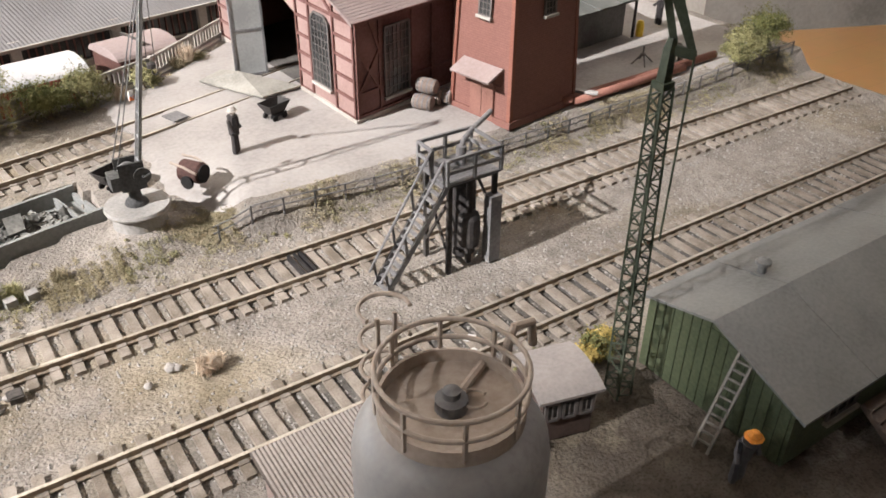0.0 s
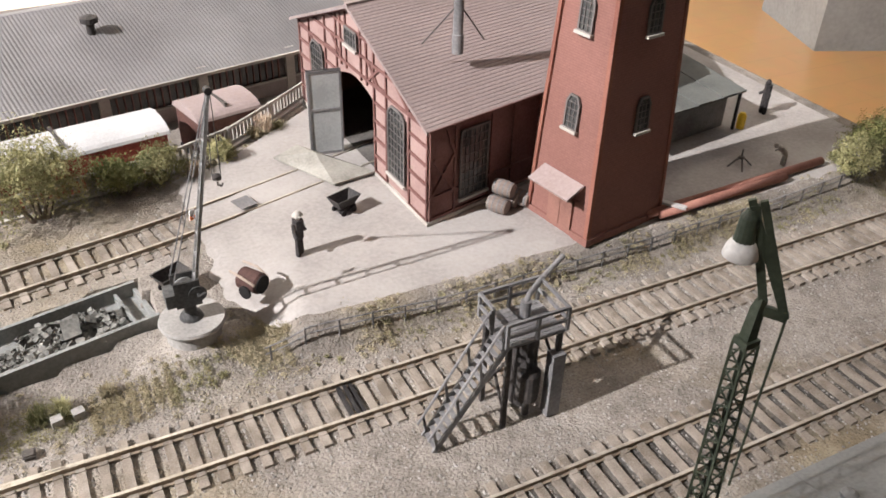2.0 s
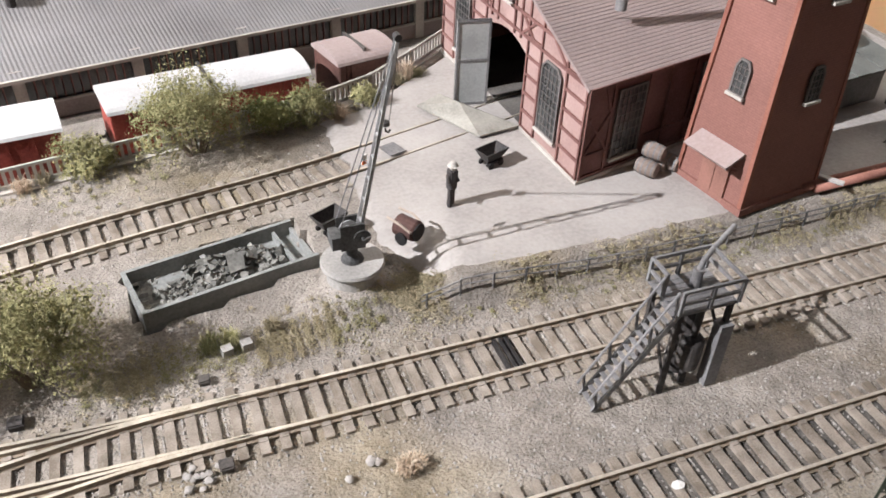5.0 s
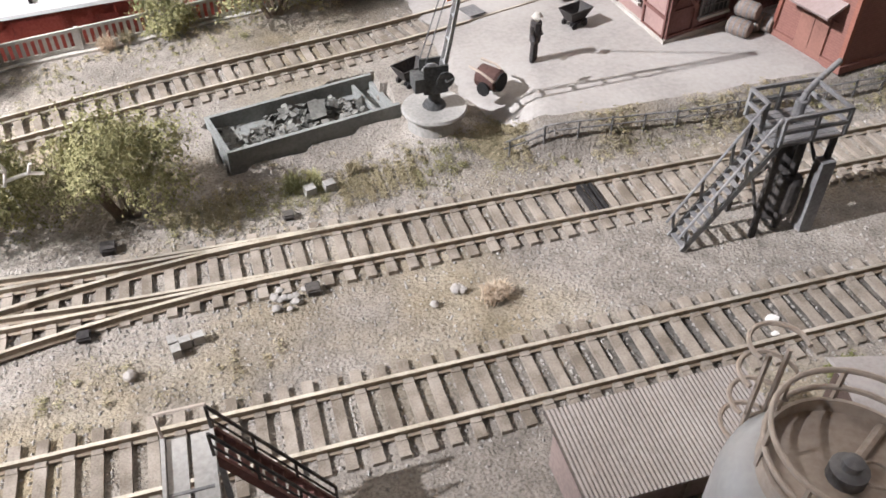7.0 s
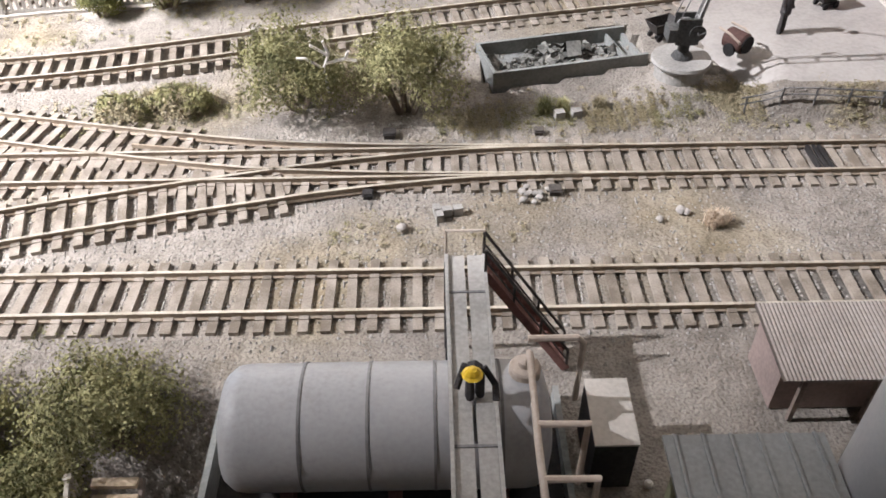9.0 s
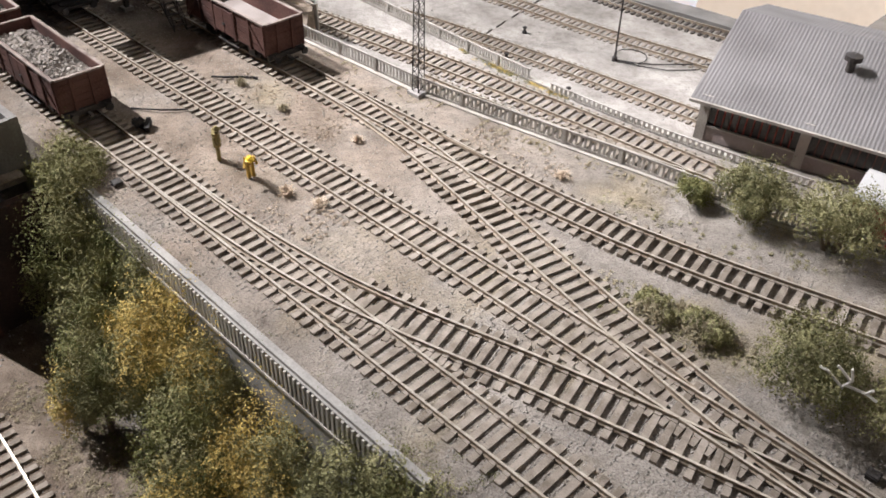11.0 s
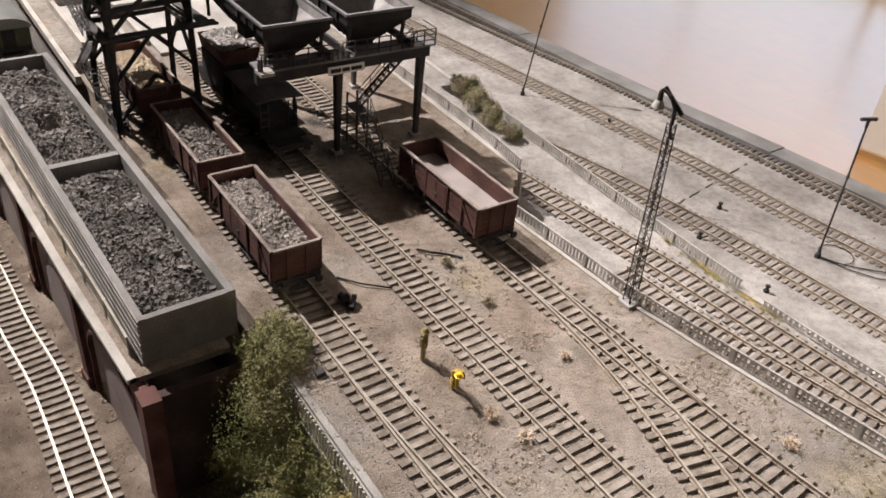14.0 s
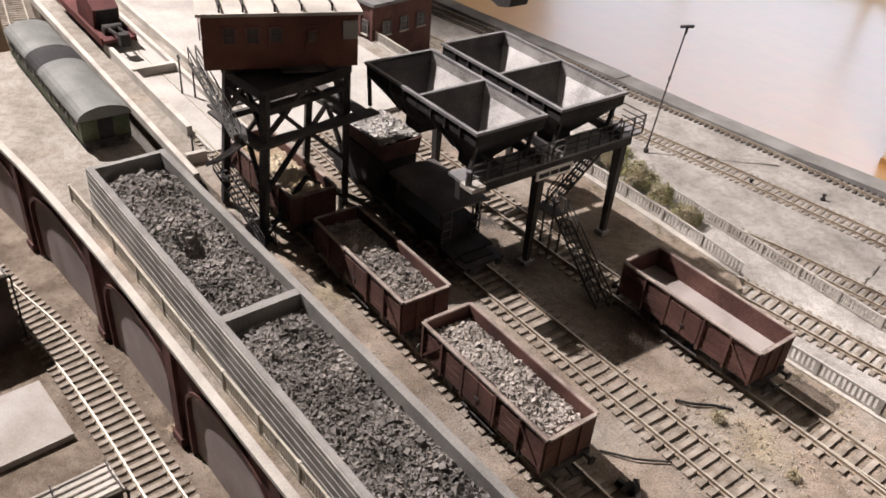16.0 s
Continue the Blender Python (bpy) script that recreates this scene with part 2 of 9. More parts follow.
GLASS = mat("dark_pane", (0.05, 0.05, 0.05), (0.03, 0.03, 0.03), (0.10, 0.10, 0.09), rough=0.12, spec=0.6, bump=0)
MULLION = mat("grey_window_bars", (0.13, 0.115, 0.108))
DOORGREY = mat("pale_grey_door", (0.40, 0.41, 0.40), (0.32, 0.33, 0.32), (0.46, 0.47, 0.46), coarse=60)
COAL = mat("grey_coal", (0.150, 0.136, 0.124), (0.050, 0.045, 0.040), (0.290, 0.264, 0.240), island=0.22, rough=0.75, bump=0.3)
ORE = mat("grey_rubble", (0.33, 0.295, 0.265), (0.17, 0.15, 0.133), (0.47, 0.425, 0.385), island=0.22, rough=0.8)
RUBBLE = mat("grey_green_rubble", (0.22, 0.215, 0.195), (0.10, 0.098, 0.088), (0.34, 0.33, 0.30), island=0.22, rough=0.8)
SAND = mat("pale_sand_load", (0.62, 0.52, 0.38), (0.48, 0.39, 0.27), (0.72, 0.63, 0.49), island=0.3)
LEAF = mat("olive_leaf", (0.255, 0.240, 0.112), (0.130, 0.128, 0.055), (0.410, 0.385, 0.200), island=0.16, coarse=120, bump=0)
LEAFDARK = mat("dark_green_leaf", (0.170, 0.170, 0.062), (0.085, 0.092, 0.032), (0.300, 0.285, 0.118), island=0.16, coarse=120, bump=0)
LEAFGOLD = mat("ochre_leaf", (0.54, 0.405, 0.125), (0.30, 0.222, 0.070), (0.70, 0.56, 0.21), island=0.16, coarse=120, bump=0)
LEAFYELLOW = mat("yellow_leaf", (0.45, 0.37, 0.02), (0.26, 0.22, 0.02), (0.60, 0.52, 0.05), island=0.4, bump=0)
LEAFPALE = mat("pale_grass", (0.320, 0.272, 0.175), (0.235, 0.198, 0.122), (0.405, 0.352, 0.245), island=0.2, bump=0)
TURF = mat("olive_turf", (0.225, 0.205, 0.105), (0.155, 0.145, 0.07), (0.30, 0.275, 0.155), island=0.2, bump=0)
TURFDRY = mat("brown_dry_turf", (0.36, 0.285, 0.215), (0.27, 0.21, 0.15), (0.44, 0.365, 0.285), island=0.25, bump=0)
LEAFSTRAW = mat("straw_tuft", (0.50, 0.39, 0.285), (0.40, 0.30, 0.21), (0.58, 0.48, 0.37), island=0.3, bump=0)
BARK = mat("bark", (0.16, 0.125, 0.095))
DEADWOOD = mat("bleached_branch", (0.60, 0.57, 0.53))
BARREL = mat("brown_barrel_wood", (0.21, 0.165, 0.14), (0.14, 0.105, 0.085), (0.28, 0.23, 0.20))
FIGURE = mat("dark_figure_paint", (0.05, 0.045, 0.045), (0.025, 0.022, 0.022), (0.11, 0.09, 0.075))
YELLOW = mat("yellow_helmet", (0.75, 0.50, 0.03), rough=0.4)
ORANGE = mat("orange_helmet", (0.70, 0.27, 0.04), rough=0.4)
ORANGESIGN = mat("orange_flag_paint", (0.75, 0.20, 0.06), (0.65, 0.16, 0.05), (0.80, 0.26, 0.09))
PIPE = mat("red_brown_pipe", (0.27, 0.125, 0.095), (0.20, 0.09, 0.068), (0.34, 0.17, 0.13))
TIMBERPALE = mat("pale_timber", (0.42, 0.33, 0.23), (0.30, 0.23, 0.155), (0.52, 0.42, 0.31))
PLANKGREY = mat("grey_planks", (0.25, 0.235, 0.215), (0.17, 0.16, 0.145), (0.33, 0.31, 0.285), coarse=60, fine=1200)
WHITE = mat("white_paint", (0.75, 0.73, 0.70))
STONE = mat("pale_stone", (0.312, 0.282, 0.253), (0.252, 0.224, 0.196), (0.363, 0.341, 0.323))
PAVING = mat("bright_concrete_paving", (0.36, 0.338, 0.31), (0.275, 0.255, 0.23), (0.43, 0.406, 0.376), coarse=22, fine=500)
FLOORWOOD = planks("room_floor_boards", (0.58, 0.30, 0.085), 0.14, 0.42)
WALLPAINT = mat("cream_wall_paint", (0.68, 0.63, 0.55), coarse=2, fine=60, bump=0.05)
CEILINGPAINT = mat("dim_ceiling_paint", (0.34, 0.33, 0.31), coarse=2, fine=60, bump=0.05)
WALLGREY = mat("grey_board_paint", (0.26, 0.265, 0.265), coarse=3, fine=60, bump=0.05)
WINDOWGLOW = glow("daylight_in_window", (0.64, 0.80, 1.0), 2.4)



def tiles(name, colour, w, h, upright=False):
    """Small roof tiles as fine relief and slight colour change, laid along the roof's own axes."""
    m = mat(name, colour, tuple(c * 0.84 for c in colour), tuple(c * 1.14 for c in colour), coarse=18, fine=700, bump=0)
    nodes, links = m.node_tree.nodes, m.node_tree.links
    bsdf = nodes["Principled BSDF"]
    coord, brick = nodes.new("ShaderNodeTexCoord"), nodes.new("ShaderNodeTexBrick")
    if upright:
        sep, add, com = nodes.new("ShaderNodeSeparateXYZ"), nodes.new("ShaderNodeMath"), nodes.new("ShaderNodeCombineXYZ")
        links.new(coord.outputs["Object"], sep.inputs[0])
        links.new(sep.outputs[0], add.inputs[0])
        links.new(sep.outputs[1], add.inputs[1])
        links.new(add.outputs[0], com.inputs[0])
        links.new(sep.outputs[2], com.inputs[1])
        links.new(com.outputs[0], brick.inputs["Vector"])
    else:
        links.new(coord.outputs["Object"], brick.inputs["Vector"])
    brick.inputs["Scale"].default_value, brick.inputs["Brick Width"].default_value, brick.inputs["Row Height"].default_value = 1, w, h
    brick.inputs["Mortar Size"].default_value, brick.inputs["Mortar Smooth"].default_value = 0.00022, 0.3
    brick.inputs["Color1"].default_value, brick.inputs["Color2"].default_value, brick.inputs["Mortar"].default_value = (1, 1, 1, 1), (0.92, 0.91, 0.91, 1), (0.78, 0.76, 0.76, 1)
    mul = nodes.new("ShaderNodeMix")
    mul.data_type, mul.blend_type = "RGBA", "MULTIPLY"
    mul.inputs[0].default_value = 0.6
    links.new(bsdf.inputs["Base Color"].links[0].from_socket, mul.inputs[6])
    links.new(brick.outputs[0], mul.inputs[7])
    links.new(mul.outputs[2], bsdf.inputs["Base Color"])
    b = nodes.new("ShaderNodeBump")
    b.inputs["Strength"].default_value, b.inputs["Distance"].default_value = 0.5, 0.0003
    links.new(brick.outputs[0], b.inputs["Height"])
    links.new(b.outputs[0], bsdf.inputs["Normal"])
    return m


TILES = tiles("dusty_brown_tiles", (0.270, 0.215, 0.202), 0.0034, 0.00178)
BRICKWORK = tiles("red_brickwork", (0.240, 0.116, 0.094), 0.0028, 0.0010, upright=True)

# ---- mesh helpers ----


def box(bm, x0, x1, y0, y1, z0, z1, m=None):
    v = [bm.verts.new((x, y, z)) for z in (z0, z1) for y in (y0, y1) for x in (x0, x1)]
    for f in ((0, 2, 3, 1), (4, 5, 7, 6), (0, 1, 5, 4), (2, 6, 7, 3), (0, 4, 6, 2), (1, 3, 7, 5)):
        bm.faces.new([v[i] for i in f])
    if m is not None:
        for q in v:
            q.co = m @ q.co
    return bm


def beam(bm, p, q, w, h=None):
    """A square bar from p to q."""
    p, q = Vector(p), Vector(q)
    d = q - p
    turn = d.to_track_quat("X", "Z").to_matrix().to_4x4()
    h = h or w
    return box(bm, 0, d.length, -w / 2, w / 2, -h / 2, h / 2, Matrix.Translation(p) @ turn)


def ring(bm, centre, r, n, axis="Z", squash=1.0):
    out = []
    for i in range(n):
        a = 2 * math.pi * i / n
        c, s = r * math.cos(a), r * math.sin(a) * squash
        off = {"Z": (c, s, 0), "X": (0, c, s), "Y": (c, 0, s)}[axis]
        out.append(bm.verts.new(Vector(centre) + Vector(off)))
    return out


def loft(bm, rings, cap=True):
    n = len(rings[0])
    for a, b in zip(rings, rings[1:]):
        for i in range(n):
            bm.faces.new((a[i], a[(i + 1) % n], b[(i + 1) % n], b[i]))
    if cap:
        bm.faces.new(list(reversed(rings[0])))
        bm.faces.new(rings[-1])
    return bm


def lathe(bm, profile, n=20, axis="Z", at=(0, 0, 0)):
    """Turned form: rows of (radius, height along the axis)."""
    at = Vector(at)
    k = {"Z": Vector((0, 0, 1)), "X": Vector((1, 0, 0)), "Y": Vector((0, 1, 0))}[axis]
    return loft(bm, [ring(bm, at + k * h, max(r, 1e-5), n, axis) for r, h in profile])


def tube(bm, points, r, n=6):
    points = [Vector(p) for p in points]
    rings = []
    for i, p in enumerate(points):
        d = (points[min(i + 1, len(points) - 1)] - points[max(i - 1, 0)]).normalized()
        turn = d.to_track_quat("Z", "Y").to_matrix()
        rings.append([bm.verts.new(p + turn @ Vector((r * math.cos(2 * math.pi * j / n), r * math.sin(2 * math.pi * j / n), 0))) for j in range(n)])
    return loft(bm, rings)


def arc(centre, r, a0, a1, n, axes=("x", "y")):
    out = []
    for i in range(n + 1):
        a = radians(a0 + (a1 - a0) * i / n)
        v = Vector(centre)
        v["xyz".index(axes[0])] += r * math.cos(a)
        v["xyz".index(axes[1])] += r * math.sin(a)
        out.append(v)
    return out


def mesh_of(name, bm, material, smooth=False):
    bmesh.ops.recalc_face_normals(bm, faces=bm.faces)
    me = bpy.data.meshes.new(name)
    bm.to_mesh(me)
    bm.free()
    for m in material if isinstance(material, (list, tuple)) else [material]:
        me.materials.append(m)
    if smooth:
        me.polygons.foreach_set("use_smooth", [True] * len(me.polygons))
    return me


def part(name, bm, material, parent=None, label="", smooth=False, m=None):
    me = bm if isinstance(bm, bpy.types.Mesh) else mesh_of(name, bm, material, smooth)
    ob = new(name, me)
    if parent is not None:
        ob.parent = parent
    if m is not None:
        ob.matrix_basis = m
    return tagged(ob, label)


def thing(name, m, label, category, group="", kind=""):
    ob = new(name)
    ob.empty_display_size = 0.005
    ob.matrix_basis = m
    return tagged(ob, label, category, group, kind)


def raw(name, verts, faces, material):
    me = bpy.data.meshes.new(name)
    me.from_pydata(verts, [], faces)
    me.materials.append(material)
    return me


def new_bm():
    return bmesh.new()


def step(v, a, b):
    t = min(1.0, max(0.0, (v - a) / (b - a)))
    return t * t * (3 - 2 * t)


def along(points, x):
    """Linear interpolation in rows of (x, y)."""
    if x <= points[0][0]:
        return points[0][1]
    for (x0, y0), (x1, y1) in zip(points, points[1:]):
        if x <= x1:
            return y0 + (y1 - y0) * (x - x0) / (x1 - x0)
    return points[-1][1]

# ---- the layout's land ----
TERRACE = [(-1.4, 0.224), (-0.70, 0.2125), (-0.62, 0.206), (-0.58, 0.164), (-0.4744, 0.1695), (-0.434, 0.176), (-0.383, 0.1845), (-0.334, 0.194), (-0.283, 0.2005), (-0.20, 0.212), (-0.13, 0.219), (-0.06, 0.231), (-0.016, 0.243), (0.045, 0.290), (0.07, 0.34), (0.4, 0.40)]
# outer edge of the quay and the wall between the siding and the quay
QUAYLINE = [(-1.4, 0.503), (-1.01, 0.538), (-0.854, 0.548), (-0.76, 0.560), (-0.65, 0.577), (-0.568, 0.588), (-0.465, 0.600), (0.4, 0.69)]
QUAYWALL = [(-1.4, 0.300), (-0.90, 0.288), (-0.734, 0.2815), (-0.60, 0.2755), (-0.47, 0.2715), (-0.38, 0.2755), (-0.30, 0.284), (0.4, 0.42)]
LOW, QUAY_Z, FOOT = -0.026, -0.080, -0.075


BIN_POSE = pose(-0.1248, 0.1185, -0.0012, 0, 0, 12.6)
BIN_BACK = BIN_POSE.inverted()
BL, BW, BH = 0.0640, 0.0255, 0.0098


def in_bin(x, y):
    """Inside the sunken coal bin."""
    if not -0.14 < x < -0.05 or not 0.11 < y < 0.17:
        return False
    p = BIN_BACK @ Vector((x, y, 0))
    return 0.0003 < p.x < BL - 0.0003 and 0.0003 < p.y < BW - 0.0003


def land(x, y):
    """Height of the ground."""
    if y > along(TERRACE, x):
        return LOW + (QUAY_Z - LOW) * step(y, along(QUAYWALL, x) + 0.002, along(QUAYWALL, x) + 0.006) * (1 - step(x, -0.352, -0.345))
    if y < -0.022 and x < -0.17:
        return FOOT * (1 - step(x, -0.26, -0.18)) * (step(-y, 0.0225, 0.0265) if x < -0.3 else step(-y, 0.022, 0.05))
    if in_bin(x, y):
        return -0.0025
    yard = step(x, -0.035, -0.015) * step(y, 0.094, 0.106)
    track = step(x, -0.30, -0.05) * step(y, 0.105, 0.15)
    swell = 0.0006 * noise.noise((x * 30, y * 30, 0)) if yard < 0.5 else 0
    mound = 0.0095 * math.exp(-(((x + 0.0535) / 0.017) ** 2 + ((y - 0.117) / 0.014) ** 2))
    return max(0.010 * max(yard, track * 0.95), mound) + swell


def terrain(x0, x1, y0, y1, pitch):
    nx, ny = int((x1 - x0) / pitch), int((y1 - y0) / pitch)
    xs, ys = np.linspace(x0, x1, nx + 1), np.linspace(y0, y1, ny + 1)
    verts = []
    for y in ys:
        for x in xs:
            v = y0 + (y - y0) * (along(QUAYLINE, x) - 0.012 - y0) / (y1 - y0)
            verts.append((x, v, land(x, v) - 0.0006 + 0.0003 * noise.noise((x * 300, v * 300, 3))))
    faces = [(j * (nx + 1) + i, j * (nx + 1) + i + 1, (j + 1) * (nx + 1) + i + 1, (j + 1) * (nx + 1) + i) for j in range(ny) for i in range(nx)]
    return raw("ground", verts, faces, GROUND)


X0, X1, Y0, Y1 = -1.35, 0.30, -0.42, 0.60
tagged(new("ground", terrain(X0, X1, Y0, Y1, 0.003)), "grey-beige gritty model railway ground with ochre patches", "ground", kind="structure")

# pale dust of the engine yard, laid just over the ground
bm = new_bm()
rows = 26
edge_near = [(-0.046, 0.136), (-0.034, 0.130), (-0.028, 0.112), (-0.012, 0.1065), (0.05, 0.1045), (0.12, 0.1045), (0.215, 0.1055), (0.29, 0.108)]
grid = []
for i in range(66):
    x = -0.046 + 0.336 * i / 65
    lo = along(edge_near, x) + 0.0012 * noise.noise((x * 160, 1, 0))
    hi = along(TERRACE, x) - 0.012
    ragged = [0.010 * max(0, 1 - i / 6) * noise.noise((j * 0.35, 4, 0)) for j in range(rows + 1)]
    grid.append([bm.verts.new((x + ragged[j], lo + (hi - lo) * j / rows, land(x, lo + (hi - lo) * j / rows) + (0.0006 if i > 1 and j > 0 else -0.0012) + 0.0003 * noise.noise((x * 200, j, 7)))) for j in range(rows + 1)])
for a, b in zip(grid, grid[1:]):
    for j in range(rows):
        bm.faces.new((a[j], b[j], b[j + 1], a[j + 1]))
tagged(part("yard_paving", bm, YARD, smooth=True), "pale dusty yard surface before the engine shed", "pavement", kind="structure")

# table frame under the land
bm = new_bm()
rim_pts = [(X0, Y0), (X1, Y0)] + [(x, along(QUAYLINE, x) - 0.001) for x in (X1, -0.465, -0.65, -0.854, -1.01, X0)]
loft(bm, [[bm.verts.new((x, y, z)) for x, y in rim_pts] for z in (-0.15, -0.105)])
tagged(part("table_top", bm, TIMBERPALE), "thick wooden table top under the layout", "table", kind="structure")

# quay edge along the water side
bm = new_bm()
for i in range(14):
    x = X0 + i * 0.118
    p, q = (x, along(QUAYLINE, x)), (x + 0.1175, along(QUAYLINE, x + 0.1175))
    z = QUAY_Z + 0.0034 + 0.0005 * (i % 3)
    quad = ((p[0], p[1] - 0.024), (q[0], q[1] - 0.024), q, p)
    loft(bm, [[bm.verts.new((u, v, h)) for u, v in quad] for h in (-0.104, z)])
tagged(part("quay_edge", bm, QUAY), "worn grey quay coping along the basin edge", "quay", kind="structure")

# ---- the room round the table ----
bm = new_bm()
box(bm, -6, 5, -3, 4.4, -1.0, -0.9)
tagged(part("floor", bm, FLOORWOOD), "orange-brown varnished wooden floor", "floor", kind="structure")
bm = new_bm()
box(bm, -6, -5.0, 4.4, 4.5, -0.9, 2.2)
box(bm, -1.4, 5, 4.4, 4.5, -0.9, 2.2)
box(bm, -5.0, -1.4, 4.4, 4.5, -0.9, -0.8)
box(bm, -5.0, -1.4, 4.4, 4.5, 1.5, 2.2)
tagged(part("wall_north", bm, WALLPAINT), "cream painted room wall with a large window", "wall", kind="structure")
for wall, dims in (("wall_south", (-6, 5, -3.1, -3, -0.9, 2.2)), ("wall_west", (-6.1, -6, -3, 4.4, -0.9, 2.2)), ("wall_east", (5, 5.1, -3, 4.4, -0.9, 2.2))):
    tagged(part(wall, box(new_bm(), *dims), CEILINGPAINT), "plain beige-grey room wall", "wall", kind="structure")
tagged(part("ceiling", box(new_bm(), -6.1, 5.1, -3.1, 4.5, 2.2, 2.3), CEILINGPAINT), "plain dim ceiling", "ceiling", kind="structure")
win = tagged(part("window_1", box(new_bm(), -5.0, -1.4, 4.46, 4.47, -0.8, 1.5), WINDOWGLOW), "bright window full of daylight", "window", kind="structure")
bm = new_bm()
for x in (-5.0, -3.8, -2.6, -1.44):
    box(bm, x, x + 0.04, 4.42, 4.45, -0.8, 1.5)
part("window_frame", bm, WHITE, win)
# cream partition with a wooden skirting, and a grey board on the other side of the room
bm = new_bm()
box(bm, 0, 2.2, 0, 0.12, 0, 1.6)
tagged(part("partition", bm, mat("bright_cream_paint", (0.86, 0.83, 0.77), (0.80, 0.77, 0.71), (0.90, 0.87, 0.82), coarse=1.5, fine=40, bump=0.03), m=pose(-1.43, 2.45, -0.9, 0, 0, 14)), "cream painted partition wall on the wooden floor", "partition", kind="structure")
bm = new_bm()
box(bm, 0, 2.2, -0.015, 0, 0, 0.020)
tagged(part("skirting", bm, planks("skirting_wood", (0.55, 0.33, 0.12), 0.3)), "orange wooden skirting board", "trim", kind="structure")
scene.objects["skirting"].matrix_basis = pose(-1.43, 2.45, -0.9, 0, 0, 14)
bm = new_bm()
box(bm, 0, 1.4, 0, 0.5, 0, 0.75)
tagged(part("display_board", bm, WALLGREY, m=pose(2.55, 1.95, -0.9, 0, 0, -22)), "grey board standing on the wooden floor", "board")

# ---- tracks ----
GAUGE = 0.0165
bm = new_bm()
box(bm, -0.00140, 0.00140, -0.0145, 0.0145, -0.0014, 0.0006)
for s in (-1, 1):
    box(bm, -0.0013, 0.0013, s * GAUGE / 2 - 0.0019, s * GAUGE / 2 + 0.0019, 0.0006, 0.0009)
SLEEPER_MESH = mesh_of("sleeper", bm, SLEEPER)
DARK_SLEEPER_MESH = SLEEPER_MESH.copy()
DARK_SLEEPER_MESH.materials[0] = SLEEPERDARK
PROFILE = ((-0.0010, 0.0), (-0.0010, 0.0004), (-0.00035, 0.0007), (-0.00035, 0.0019), (-0.00052, 0.0021), (-0.00052, 0.0025), (0.00052, 0.0025), (0.00052, 0.0021), (0.00035, 0.0019), (0.00035, 0.0007), (0.0010, 0.0004), (0.0010, 0.0))


def smooth_line(points, pitch=0.004):
    """Catmull-Rom through the points, evenly stepped."""
    p = [Vector((*q, 0)) if len(q) == 2 else Vector(q) for q in points]
    p = [2 * p[0] - p[1]] + p + [2 * p[-1] - p[-2]]
    fine = []
    for i in range(1, len(p) - 2):
        for k in range(40):
            t = k / 40
            fine.append(0.5 * ((2 * p[i]) + (p[i + 1] - p[i - 1]) * t + (2 * p[i - 1] - 5 * p[i] + 4 * p[i + 1] - p[i + 2]) * t * t + (3 * p[i] - p[i - 1] - 3 * p[i + 1] + p[i + 2]) * t ** 3))
    fine.append(p[-2])
    out, left = [fine[0]], pitch
    for a, b in zip(fine, fine[1:]):
        d = (b - a).length
        while d >= left and d > 0:
            a = a + (b - a) * (left / d)
            out.append(a)
            d, left = (b - a).length, pitch
        left -= d
    return out


def sideways(line, i):
    d = (line[min(i + 1, len(line) - 1)] - line[max(i - 1, 0)]).normalized()
    return Vector((-d.y, d.x, 0)), math.atan2(d.y, d.x)


def rail(line, off, lift=0.0, skip=4):
    bm = new_bm()
    keys = list(range(0, len(line), skip)) + ([len(line) - 1] if (len(line) - 1) % skip else [])
    rings = []
    for i in keys:
        n, _ = sideways(line, i)
        c = line[i] + n * off
        rings.append([bm.verts.new(c + n * u + Vector((0, 0, w + lift))) for u, w in PROFILE])
    loft(bm, rings)
    for f in bm.faces:
        f.material_index = 1 if abs(f.normal.z) > 0.7 or all(v.co.z > c.z for v in f.verts) and False else 0
    bm.normal_update()
    for f in bm.faces:
        f.material_index = 1 if abs(f.normal.z) > 0.8 and f.calc_center_median().z > line[0].z + 0.002 + min(0, line[-1].z - line[0].z) + lift else 0
    return bm


def track(label, points, pitch=0.0063, away=(), lift=0.0, rails=True, wobble=0.05, tie=SLEEPER_MESH, head=RAIL):
    """Two rails on separate sleepers. away: centre lines whose sleepers already lie there."""
    line = smooth_line(points, 0.003)
    ob = thing("railway_track", pose(0, 0, 0), label, "track", "model railway tracks", "structure")
    for s in (-1, 1):
        part("rail", rail(line, s * GAUGE / 2, lift), [RUST, head], ob)
    where = smooth_line(points, pitch)
    for i, p in enumerate(where):
        _, a = sideways(where, i)
        near = min([min((p - q).length for q in other) for other in away], default=1)
        if near < 0.0105:
            continue
        m = pose(p.x, p.y, p.z + lift + (0.0002 if near < 0.03 else 0), 0, 0, math.degrees(a) + random.uniform(-1, 1) * wobble * 20)
        part("sleeper", tie, None, ob, m=m)
    return ob, line


